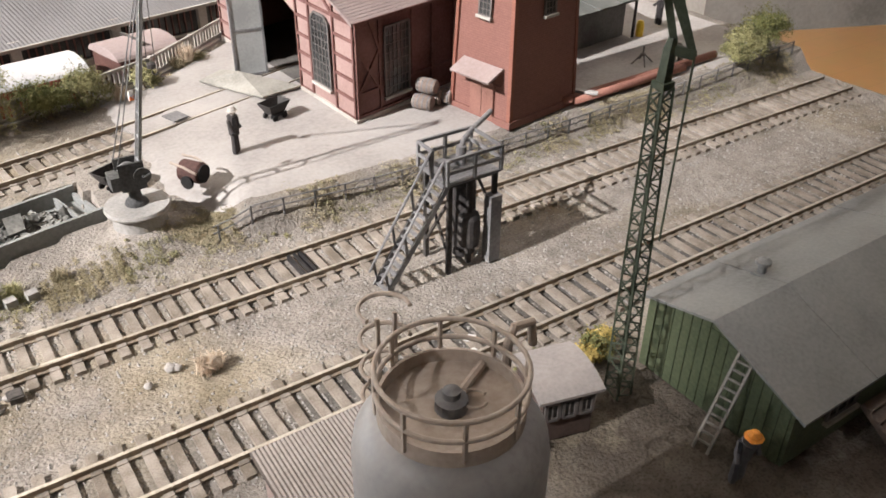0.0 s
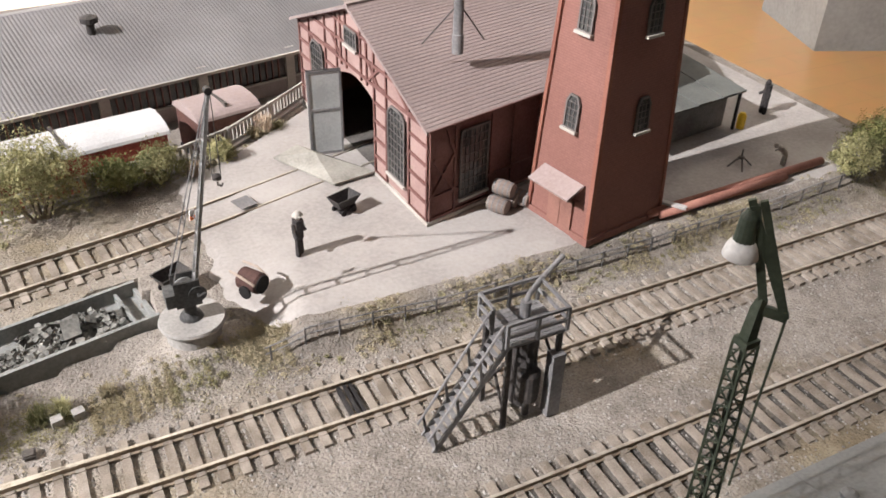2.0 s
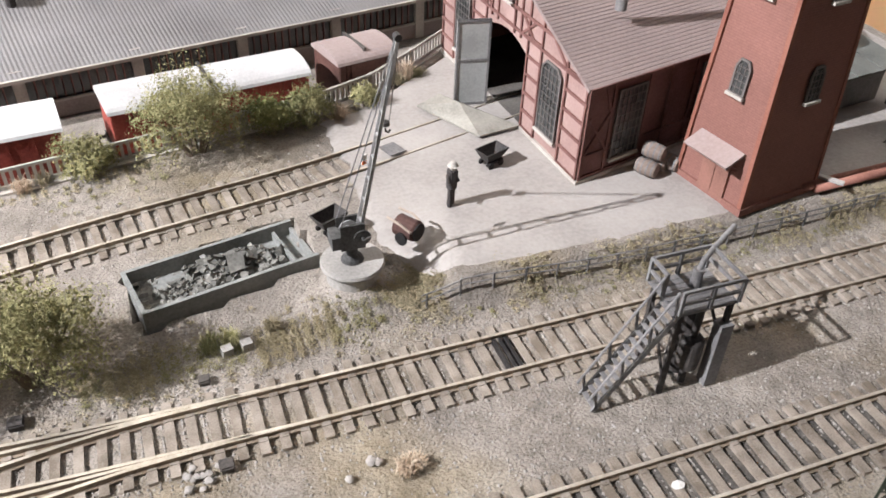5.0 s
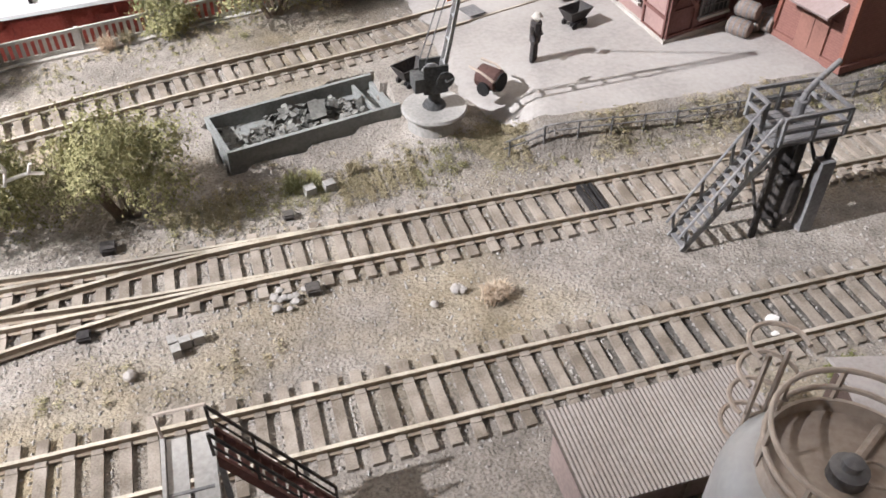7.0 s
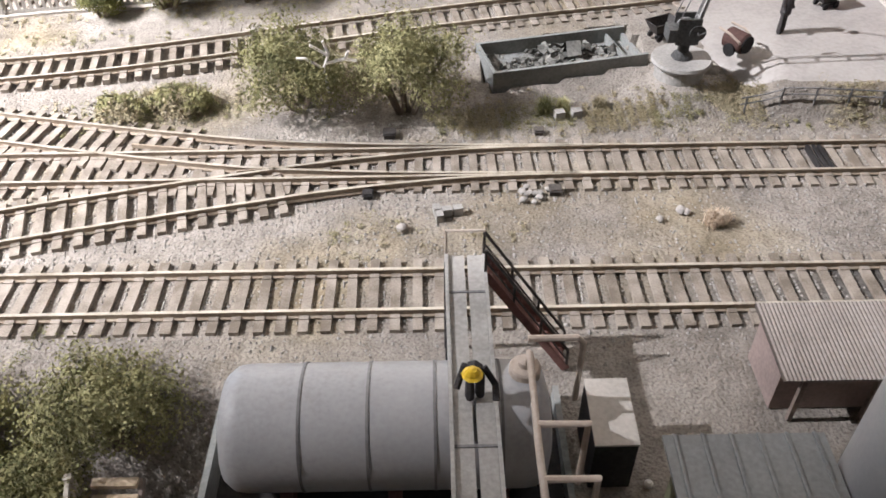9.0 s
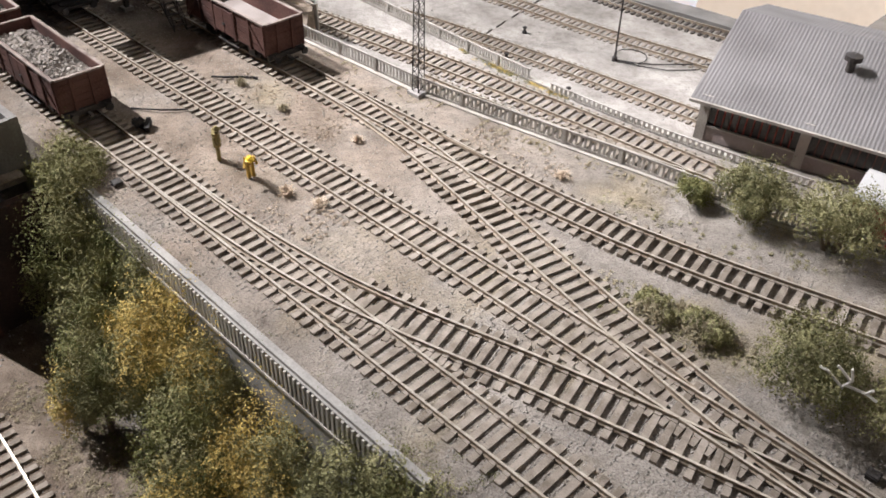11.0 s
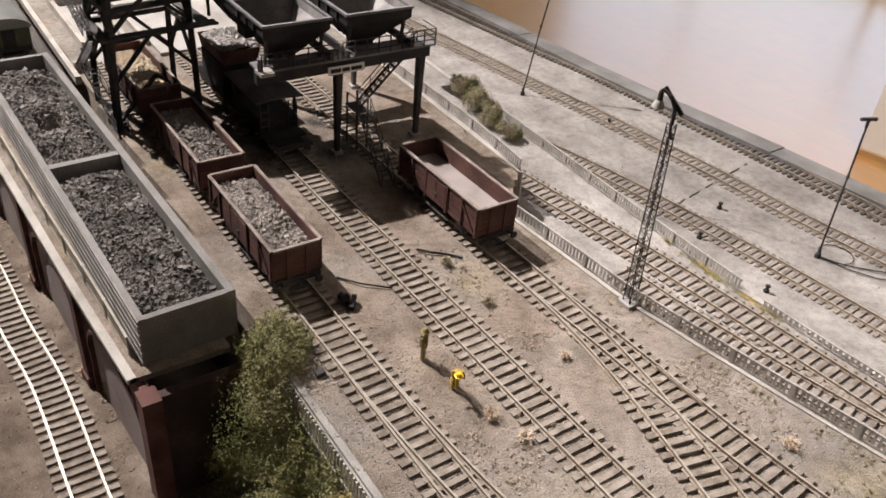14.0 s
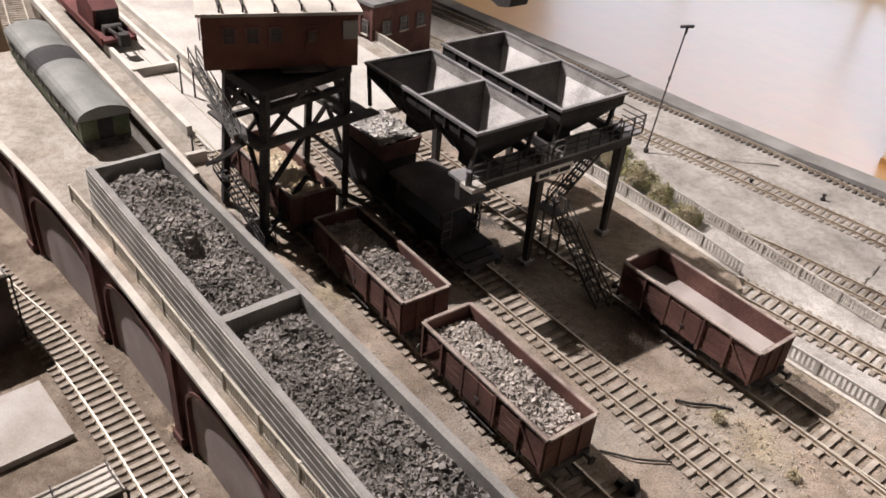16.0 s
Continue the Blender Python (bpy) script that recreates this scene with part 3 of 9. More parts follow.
A, B = 0.00825, 0.0697
main_a = [(x, A, 0) for x in (-1.3, -0.9, -0.5, 0.0, 0.292)]
main_b = [(-1.3, B, 0), (-0.9, B, 0), (-0.3, B + 0.0005, 0), (-0.1, B + 0.001, 0), (0.292, B + 0.003, 0)]
main_c = [(-1.3, 0.1265, 0), (-0.8, 0.1290, 0), (-0.6, 0.1306, 0), (-0.53, 0.1312, 0), (-0.445, 0.1335, 0), (-0.372, 0.1349, 0), (-0.32, 0.1384, 0.0005), (-0.27, 0.1455, 0.0015), (-0.205, 0.1575, 0.004), (-0.137, 0.1690, 0.007), (-0.065, 0.1800, 0.0090), (-0.03, 0.1895, 0.0086), (0.0, 0.1985, 0.0085), (0.05, 0.2135, 0.0085), (0.12, 0.2330, 0.0085)]
branch_a = [(-0.10, B + 0.001, 0), (-0.14, 0.0690, 0), (-0.183, 0.0630, 0), (-0.21, 0.0570, 0), (-0.235, 0.0515, 0), (-0.2775, 0.0412, 0), (-0.3204, 0.0293, 0), (-0.345, 0.0230, 0), (-0.375, 0.0168, 0), (-0.42, 0.0118, 0), (-0.47, 0.0092, 0), (-0.52, 0.00825, 0)]
branch_c = [(-0.08, B + 0.001, 0), (-0.15, 0.0722, 0), (-0.19, 0.0746, 0), (-0.215, 0.0772, 0), (-0.265, 0.0868, 0), (-0.325, 0.1006, 0), (-0.385, 0.1148, 0), (-0.43, 0.1240, 0), (-0.48, 0.1300, 0), (-0.53, 0.1312, 0)]
_, LINE_A = track("near straight track with rusty rails and grey sleepers", main_a)
_, LINE_B = track("second straight track with rusty rails and grey sleepers", main_b)
_, LINE_C = track("third track running into the engine shed", main_c)
_, LINE_BA = track("curved turnout branch between the two straight tracks", branch_a, away=(LINE_A, LINE_B), lift=0.0001)
track("curved turnout branch to the third track", branch_c, away=(LINE_B, LINE_C), lift=0.0001)
F1 = [(-1.3, 0.262, LOW), (-0.9, 0.236, LOW), (-0.70, 0.2265, LOW), (-0.64, 0.2297, LOW), (-0.566, 0.2390, LOW), (-0.504, 0.2464, LOW), (-0.452, 0.2509, LOW), (-0.406, 0.2550, LOW), (-0.363, 0.2582, LOW), (-0.31, 0.2610, LOW), (-0.26, 0.2650, LOW), (-0.2, 0.2720, LOW), (-0.03, 0.2985, LOW), (0.15, 0.345, LOW)]
_, LINE_F = track("harbour siding behind the concrete fence", F1)
track("short spur joining the harbour siding", [(-0.52, 0.2135, LOW), (-0.478, 0.2165, LOW), (-0.409, 0.2262, LOW), (-0.37, 0.2335, LOW), (-0.337, 0.2402, LOW), (-0.30, 0.2490, LOW), (-0.26, 0.2600, LOW), (-0.2, 0.2720, LOW)], away=(LINE_F,), lift=0.0001)


def on_land(points):
    return [(x, y, land(x, y)) for x, y in points]


track("first quay track half sunk in the ground", on_land([(-1.3, 0.320), (-1.0, 0.330), (-0.86, 0.3420), (-0.7756, 0.3534), (-0.7228, 0.3650), (-0.67, 0.3768), (-0.6105, 0.3859), (-0.5196, 0.3973), (-0.4112, 0.4066), (-0.36, 0.411)]), lift=-0.0001)
track("second quay track half sunk in the ground", on_land([(-1.3, 0.385), (-1.0, 0.425), (-0.88, 0.4420), (-0.79, 0.4555), (-0.706, 0.4650), (-0.645, 0.4727), (-0.5566, 0.4797), (-0.4927, 0.4887), (-0.4505, 0.4957), (-0.38, 0.508)]), lift=-0.0003)
track("quay edge track beside the coping", on_land([(-1.3, 0.468), (-0.98, 0.5115), (-0.8833, 0.5275), (-0.784, 0.5366), (-0.71, 0.5415), (-0.616, 0.5500), (-0.515, 0.5555), (-0.4655, 0.5625), (-0.38, 0.573)]), lift=0.0001, tie=DARK_SLEEPER_MESH)
track("lower track below the arcade", [(-1.3, -0.205, FOOT), (-1.05, -0.1720, FOOT), (-0.934, -0.1505, FOOT), (-0.856, -0.1338, FOOT), (-0.7765, -0.1258, FOOT), (-0.7037, -0.1221, FOOT), (-0.64, -0.1165, FOOT), (-0.553, -0.1168, FOOT), (-0.504, -0.1170, FOOT), (-0.455, -0.1175, FOOT), (-0.35, -0.124, FOOT)], head=RAIL)

# check rails, switch boxes and the dark inspection gap of the turnouts
for n, (x, y, dx, dy) in enumerate([(-0.215, 0.0665, 0.03, 0.004), (-0.255, 0.0838, 0.03, -0.005), (-0.369, 0.0241, 0.030, 0.0060), (-0.366, 0.0029, 0.029, 0.0), (-0.428, 0.1160, 0.03, -0.006), (-0.425, 0.1408, 0.03, 0.0004)]):
    bm = new_bm()
    beam(bm, (x, y, 0.0016), (x + dx, y + dy, 0.0016), 0.0007, 0.0016)
    tagged(part("check_rail", bm, RUST), "short rusty check rail beside a crossing", "rail", "check rails")
for x, y, w in ((-0.164, 0.0905, 0.004), (-0.1098, 0.0905, 0.003), (-0.108, 0.0555, 0.0035), (-0.170, 0.0545, 0.003), (-0.505, -0.0105, 0.0045)):
    bm = new_bm()
    box(bm, -w / 2, w / 2, -w / 2, w / 2, -0.001, 0.0016)
    box(bm, -w / 2 - 0.0004, w / 2 + 0.0004, -w / 2 - 0.0004, w / 2 + 0.0004, 0.0008, 0.0011)
    tagged(part("point_lever_box", bm, DARKSTEEL, m=pose(x, y, 0.0003)), "small dark point lever box beside the rails", "switch box", "lever boxes")
bm = new_bm()
for i in range(3):
    box(bm, -0.0022 + i * 0.0021, -0.0010 + i * 0.0021, -0.0075, 0.0075, -0.0015, 0.0009)
tagged(part("uncoupler", bm, BLACK, m=pose(-0.0145, B + 0.0015, 0.0004)), "black uncoupling ramp between the rails", "uncoupler")

# loose ballast and grit
rng = np.random.default_rng(5)
lines = [LINE_A, LINE_B, LINE_C, LINE_BA]


def scatter(name, count, sample, size, material, label):
    verts, faces = [], []
    base = np.array([(1, 0, 0), (-1, 0, 0), (0, 1, 0), (0, -1, 0), (0, 0, 1), (0, 0, -0.4)])
    tri = [(0, 2, 4), (2, 1, 4), (1, 3, 4), (3, 0, 4)]
    for _ in range(count):
        x, y = sample()
        s = size * rng.uniform(0.5, 1.35)
        k = base * s * rng.uniform(0.6, 1.3, (6, 3))
        a = rng.uniform(0, 6.28)
        c, d = math.cos(a), math.sin(a)
        z = land(x, y) - 0.0006
        n = len(verts)
        verts += [(x + c * px - d * py, y + d * px + c * py, z + pz) for px, py, pz in k]
        faces += [tuple(n + i for i in f) for f in tri]
    return tagged(new(name, raw(name, verts, faces, material)), label, "gravel", kind="stuff")


def around(line, spread):
    def pick():
        i = rng.integers(1, len(line) - 1)
        n, _ = sideways(line, i)
        p = line[i] + n * rng.normal(0, spread)
        return p.x, p.y
    return pick


for n, line in enumerate(lines):
    near = [p for p in line if -1.0 < p.x < 0.3]
    scatter("ballast", 11000 if n < 2 else 6000, around(near, 0.013), 0.0005, GRAVEL, "loose grey ballast stones round the sleepers")
scatter("grit", 9000, lambda: (rng.uniform(-0.75, 0.29), rng.uniform(-0.02, 0.115)), 0.00045, GRAVEL, "loose grey grit on the ground")
scatter("grit", 2500, lambda: (rng.uniform(-0.9, -0.3), rng.uniform(-0.15, -0.03)), 0.0007, GRAVEL, "loose grit at the foot of the arcade")

SOOTFLOOR = mat("sooty_floor", (0.12, 0.11, 0.10), (0.07, 0.064, 0.058), (0.18, 0.165, 0.15))

# ---- engine shed and water tower ----


def window_unit(parent, m, w, h, cols, rows, arch=0.0, sill=True, bars=None):
    """Dark glazing with real bars and a sill, let into the wall plane (local x along the wall, y outward, z up)."""
    bm = new_bm()
    outline = [(-w / 2, 0), (w / 2, 0), (w / 2, h - arch), (w * 0.28, h), (-w * 0.28, h), (-w / 2, h - arch)] if arch else [(-w / 2, 0), (w / 2, 0), (w / 2, h), (-w / 2, h)]
    for y in (0.0003,):
        bm.faces.new([bm.verts.new((x, y, z)) for x, z in outline])
        bm.faces.new([bm.verts.new((x, -0.0003, z)) for x, z in reversed(outline)])
    win = part("window", bm, GLASS, parent, m=m)
    bm = new_bm()
    pts = outline + outline[:1]
    for (a, b), (c, d) in zip(pts, pts[1:]):
        beam(bm, (a, 0.0005, b), (c, 0.0005, d), 0.0007, 0.0009)
    for i in range(1, cols):
        x = -w / 2 + w * i / cols
        beam(bm, (x, 0.0006, 0), (x, 0.0006, h - arch * 0.5), 0.00028)
    for j in range(1, rows):
        z = h * j / rows
        beam(bm, (-w / 2, 0.0006, z), (w / 2, 0.0006, z), 0.00028)
    part("frame", bm, bars or MULLION, win)
    if sill:
        bm = new_bm()
        box(bm, -w / 2 - 0.0009, w / 2 + 0.0009, 0.0002, 0.0018, -0.0011, 0.0)
        part("sill", bm, PALE, win)
    return win


SHED = pose(0.048, 0.1440, 0.0100, 0, 0, 14.5)
shed = thing("engine_shed", SHED, "pink half-timbered engine shed with dusty brown roof and open grey door", "engine shed")
W, L, EAVE, RIDGE = 0.139, 0.150, 0.0455, 0.0715
# gable wall with the door opening, as three upright slabs and the piece over the arch
bm = new_bm()
T = 0.0016
D0, D1 = 0.050, 0.089


def gable_z(v):
    return EAVE + (RIDGE - EAVE) * (1 - abs(v - W / 2) / (W / 2))


arch = [(D0 + (D1 - D0) * k / 8, 0.0355 + 0.0045 * math.sin(math.pi * k / 8)) for k in range(9)]
rim_ = [(0, 0), (D0, 0)] + arch + [(D1, 0), (W, 0), (W, EAVE), (W / 2, RIDGE), (0, EAVE)]
face0, face1 = [[bm.verts.new((x, v, z)) for v, z in rim_] for x in (0.0, T)]
bm.faces.new(face0)
bm.faces.new(face1[::-1])
for i in range(len(rim_)):
    j = (i + 1) % len(rim_)
    bm.faces.new((face0[j], face0[i], face1[i], face1[j]))
part("gable_wall", bm, PINK, shed)
bm = new_bm()
box(bm, T, L, 0, T, 0, EAVE)
part("side_wall", bm, TIMBER, shed)
bm = new_bm()
box(bm, T, L, W - T, W, 0, EAVE)
box(bm, L - T, L, T, W - T, 0, EAVE)
part("rear_wall", bm, BRICK, shed)
bm = new_bm()
box(bm, -0.0012, L, -0.0012, 0, -0.001, 0.0022)
box(bm, -0.0012, 0, 0, D0, -0.001, 0.0022)
box(bm, -0.0012, 0, D1, W, -0.001, 0.0022)
part("plinth", bm, PALE, shed)
bm = new_bm()
box(bm, T, L - T, T, W - T, 0.0002, 0.0008)
part("shed_floor", bm, SOOTFLOOR, shed)
# timber frame on the gable
tw = 0.0011


def gable_beam(v0, z0, v1, z1, w=tw):
    bm = new_bm()
    beam(bm, (-0.0003, v0, z0), (-0.0003, v1, z1), w, 0.0012)
    part("timber", bm, TIMBER, shed)


for v in (0.0008, 0.0165, 0.0375, 0.0493, 0.0897, 0.1035, 0.1245, 0.1382):
    gable_beam(v, 0.002, v, gable_z(v) - 0.001)
for z in (0.002, 0.0105, 0.019, 0.0275, 0.036, 0.0445):
    gable_beam(0, z, 0.0165, z)
    gable_beam(0.0375, z, 0.0493, z)
    gable_beam(0.0897, z, 0.1035, z)
    gable_beam(0.1245, z, W, z)
for z in (0.0435, 0.0525, 0.061):
    half = (RIDGE - z) / (RIDGE - EAVE) * W / 2 if z > EAVE else W / 2
    gable_beam(W / 2 - half, z, W / 2 + half, z)
for v in (0.0565, 0.0625, 0.0785, 0.0845):
    gable_beam(v, 0.041, v, gable_z(v) - 0.001)
gable_beam(0, EAVE, W / 2, RIDGE)
gable_beam(W / 2, RIDGE, W, EAVE)
for a, b, c, d in ((0.044, 0.0435, 0.0555, 0.0525), (0.0555, 0.0435, 0.044, 0.0525), (0.0835, 0.0435, 0.096, 0.0525), (0.0175, 0.0445, 0.028, 0.0515), (0.113, 0.036, 0.126, 0.0445)):
    gable_beam(a, b, c, d, 0.0010)
window_unit(shed, pose(-0.0007, 0.0270, 0.0095, 0, 0, 90), 0.0150, 0.0320, 5, 9, 0.003)
window_unit(shed, pose(-0.0007, 0.1140, 0.0095, 0, 0, 90), 0.0150, 0.0320, 5, 9, 0.003)
window_unit(shed, pose(-0.0007, 0.0715, 0.0535, 0, 0, 90), 0.0125, 0.0075, 4, 2)
# timber frame and windows on the long side
for u in (0.0008, 0.014, 0.034, 0.047, 0.062, 0.085, 0.11, 0.13):
    bm = new_bm()
    beam(bm, (u, -0.0003, 0.002), (u, -0.0003, EAVE), tw, 0.0012)
    part("timber", bm, TIMBER, shed)
for z in (0.003, 0.013, 0.0445):
    bm = new_bm()
    beam(bm, (0, -0.0003, z), (L, -0.0003, z), 0.0012, tw)
    part("timber", bm, TIMBER, shed)
for a, b, c, d in ((0.001, 0.013, 0.0135, 0.030), (0.0135, 0.013, 0.002, 0.030), (0.0135, 0.030, 0.008, 0.0445)):
    bm = new_bm()
    beam(bm, (a, -0.0004, b), (c, -0.0004, d), tw, 0.0011)
    part("timber", bm, TIMBER, shed)
window_unit(shed, pose(0.024, -0.0007, 0.008, 0, 0, 180), 0.015, 0.031, 6, 8)
window_unit(shed, pose(0.073, -0.0007, 0.008, 0, 0, 180), 0.015, 0.031, 6, 8)
# roof: two thick slopes stepped in tile courses
for side in (-1, 1):
    bm = new_bm()
    courses, run = 40, W / 2 + 0.0042
    drop = (RIDGE - EAVE) / (W / 2)
    prof = []
    for i in range(courses):
        for a, up in ((i / courses, 0.0001), ((i + 1) / courses, 0.00028)):
            prof.append((W / 2 + side * run * a, RIDGE + 0.0016 - drop * run * a + up))
    prof += [(W / 2 + side * run, RIDGE + 0.0004 - drop * run), (W / 2, RIDGE + 0.0002)]
    ends = [[bm.verts.new((x, v, z)) for v, z in prof] for x in (-0.004, L + 0.003)]
    loft(bm, ends)
    part("roof", bm, TILES, shed)
bm = new_bm()
box(bm, -0.004, L + 0.003, W / 2 - 0.0013, W / 2 + 0.0013, RIDGE + 0.0010, RIDGE + 0.0024)
part("ridge", bm, ROOF, shed)
bm = new_bm()
beam(bm, (-0.003, -0.0042, EAVE - 0.0004), (L, -0.0042, EAVE - 0.0004), 0.0012)
part("gutter", bm, TIMBER, shed)
# open leaf of the grey door
door = part("door", box(new_bm(), 0, 0.0156, -0.0005, 0.0005, 0.0006, 0.0420), DOORGREY, shed, "tall pale grey steel door leaf standing open", m=SHED.inverted() @ pose(0.0243, 0.2226, 0.0103, 0, 0, -9))
bm = new_bm()
for z in (0.001, 0.023, 0.0415):
    box(bm, 0, 0.0156, -0.0009, 0.0009, z - 0.0005, z + 0.0005)
for x in (0.0004, 0.0152):
    box(bm, x - 0.0005, x + 0.0005, -0.0009, 0.0009, 0.0006, 0.0420)
part("door_frame", bm, GREYSTEEL, door)
# stove pipe with stays
bm = new_bm()
lathe(bm, [(0.0024, -0.004), (0.0024, 0.004), (0.0021, 0.0042), (0.0021, 0.019), (0.0024, 0.0192), (0.0024, 0.0225), (0.0021, 0.0226), (0.0021, 0.030), (0.0034, 0.0305), (0.0034, 0.0325), (0.001, 0.034)], 14)
CH = SHED.inverted() @ Vector((0.0735, 0.1715, 0.0755))
pipe = part("chimney", bm, GREYSTEEL, shed, "grey stayed stove pipe", smooth=False, m=pose(*CH))
for dx, dy, dz in ((-0.014, 0.006, 0.000), (0.013, -0.002, -0.0015)):
    bm = new_bm()
    tube(bm, [(0, 0, 0.0165), (dx, dy, 0.001 + dz)], 0.00032)
    part("stay", bm, MULLION, pipe)

# the gable stands askew to the long side
SKEW = Matrix(((1, 0.2017, 0, 0), (0, 0.9794, 0, 0), (0, 0, 1, 0), (0, 0, 0, 1)))
for ob in shed.children_recursive:
    if ob.name.split(".")[0] in ("door", "door_frame", "chimney", "stay"):
        continue
    m = ob.matrix_basis if ob.parent is shed else ob.parent.matrix_basis @ ob.matrix_basis
    ob.data.transform(m.inverted() @ SKEW @ m)

TOWER = pose(0.0993, 0.1040, 0.0100, 0, 0, 9.5)
tower = thing("water_tower", TOWER, "tall red brick water tower with arched windows and canopy", "tower")
TU, TV, TH, INSET = 0.0445, 0.0355, 0.165, 0.0052


def tower_at(u, v, z):
    k = INSET * step(z, -0.04, 0.17) * 1.15
    return (u + k * (1 - 2 * u / TU), v + k * (1 - 2 * v / TV), z)


bm = new_bm()
levels = [0, 0.003, 0.0031, 0.03, 0.06, 0.09, 0.12, 0.15, TH]
rings = []
for i, z in enumerate(levels):
    g = 0.0010 if i < 2 else 0
    rings.append([bm.verts.new(tower_at(u + g * (1 if u else -1), v + g * (1 if v else -1), z)) for u, v in ((0, 0), (TU, 0), (TU, TV), (0, TV))])
loft(bm, rings)
part("shaft", bm, BRICKWORK, tower)
bm = new_bm()
box(bm, 0.001, TU - 0.001, 0.001, TV - 0.001, TH, TH + 0.003)
box(bm, 0.003, TU - 0.003, 0.003, TV - 0.003, TH + 0.003, TH + 0.02)
part("tank_head", bm, TIMBER, tower)
for u, v in ((0, 0), (TU, 0), (0, TV)):
    bm = new_bm()
    zs = [0.003, 0.04, 0.08, 0.12, 0.16]
    loft(bm, [[bm.verts.new(Vector(tower_at(u, v, z)) + Vector(d)) for d in ((-0.0005, -0.0005, 0), (0.0014, -0.0005, 0), (0.0014, 0.0014, 0), (-0.0005, 0.0014, 0))] for z in zs] if u == 0 and v == 0 else [[bm.verts.new(Vector(tower_at(u, v, z)) + Vector(d)) for d in ((-0.0012, -0.0005, 0), (0.0005, -0.0005, 0), (0.0005, 0.0012, 0), (-0.0012, 0.0012, 0))] for z in zs])
    part("corner_strip", bm, BRICK, tower)
lean = math.degrees(math.atan(INSET * 1.15 / 0.21))
for z in (0.045, 0.083, 0.121):
    for face in (0, 1):
        if face == 0:
            c = Vector(tower_at(0, TV * 0.50, z)) + Vector((-0.0006, 0, 0))
            m = pose(*c, 0, 0, 90) @ pose(0, 0, 0, 2.6, 0, 0)
        else:
            c = Vector(tower_at(TU * 0.52, 0, z)) + Vector((0, -0.0006, 0))
            m = pose(*c, 0, 0, 180) @ pose(0, 0, 0, 2.6, 0, 0)
        window_unit(tower, m, 0.0066, 0.0135, 3, 5, 0.003)
bm = new_bm()
for k in range(2):
    v = 0.0098 + k * 0.0070
    box(bm, -0.0004, 0.0030, v, v + 0.0067, 0.001, 0.0185)
part("double_door", bm, mat("door_red_paint", (0.21, 0.105, 0.082), coarse=60), tower)
bm = new_bm()
m = pose(-0.0004, 0, 0.0245, 0, -24, 0)
box(bm, -0.0085, 0.0012, 0.0055, 0.0285, -0.0004, 0.0006, m)
part("canopy", bm, ROOF, tower)
bm = new_bm()
for v in (0.0072, 0.0268):
    beam(bm, (0.0005, v, 0.0175), (-0.0065, v, 0.0215), 0.0007)
part("canopy_bracket", bm, TIMBER, tower)

# grey lean-to behind the tower
annex = thing("lean_to", pose(0.155, 0.158, 0.0100, 0, 0, 8.5), "dark green-grey lean-to with ribbed roof beside the tower", "shed")
part("wall_body", box(new_bm(), 0, 0.075, 0, 0.06, 0, 0.0225), GREYSTEEL, annex)
RIBBED = mat("dark_ribbed_roof", (0.125, 0.13, 0.12), coarse=60, rough=0.6)
for i in range(9):
    part("roof_sheet", box(new_bm(), i * 0.009 - 0.003, i * 0.009 + 0.0056, -0.008, 0.066, 0, 0.0011 + 0.0003 * (i % 2), Matrix.Translation((0, 0, 0.0225)) @ pose(0, 0, 0, 7, 0, 0)), RIBBED, annex)
bm = new_bm()
lathe(bm, [(0.0013, 0.02), (0.0013, 0.041), (0.002, 0.0412), (0.002, 0.043)], 10, at=(0.066, 0.04, 0))
part("stove_pipe", bm, BLACK, annex)
for u in (0.076,):
    bm = new_bm()
    beam(bm, (u, -0.006, 0), (u, -0.006, 0.022), 0.0012)
    part("post", bm, BLACK, annex)

# ---- figures ----


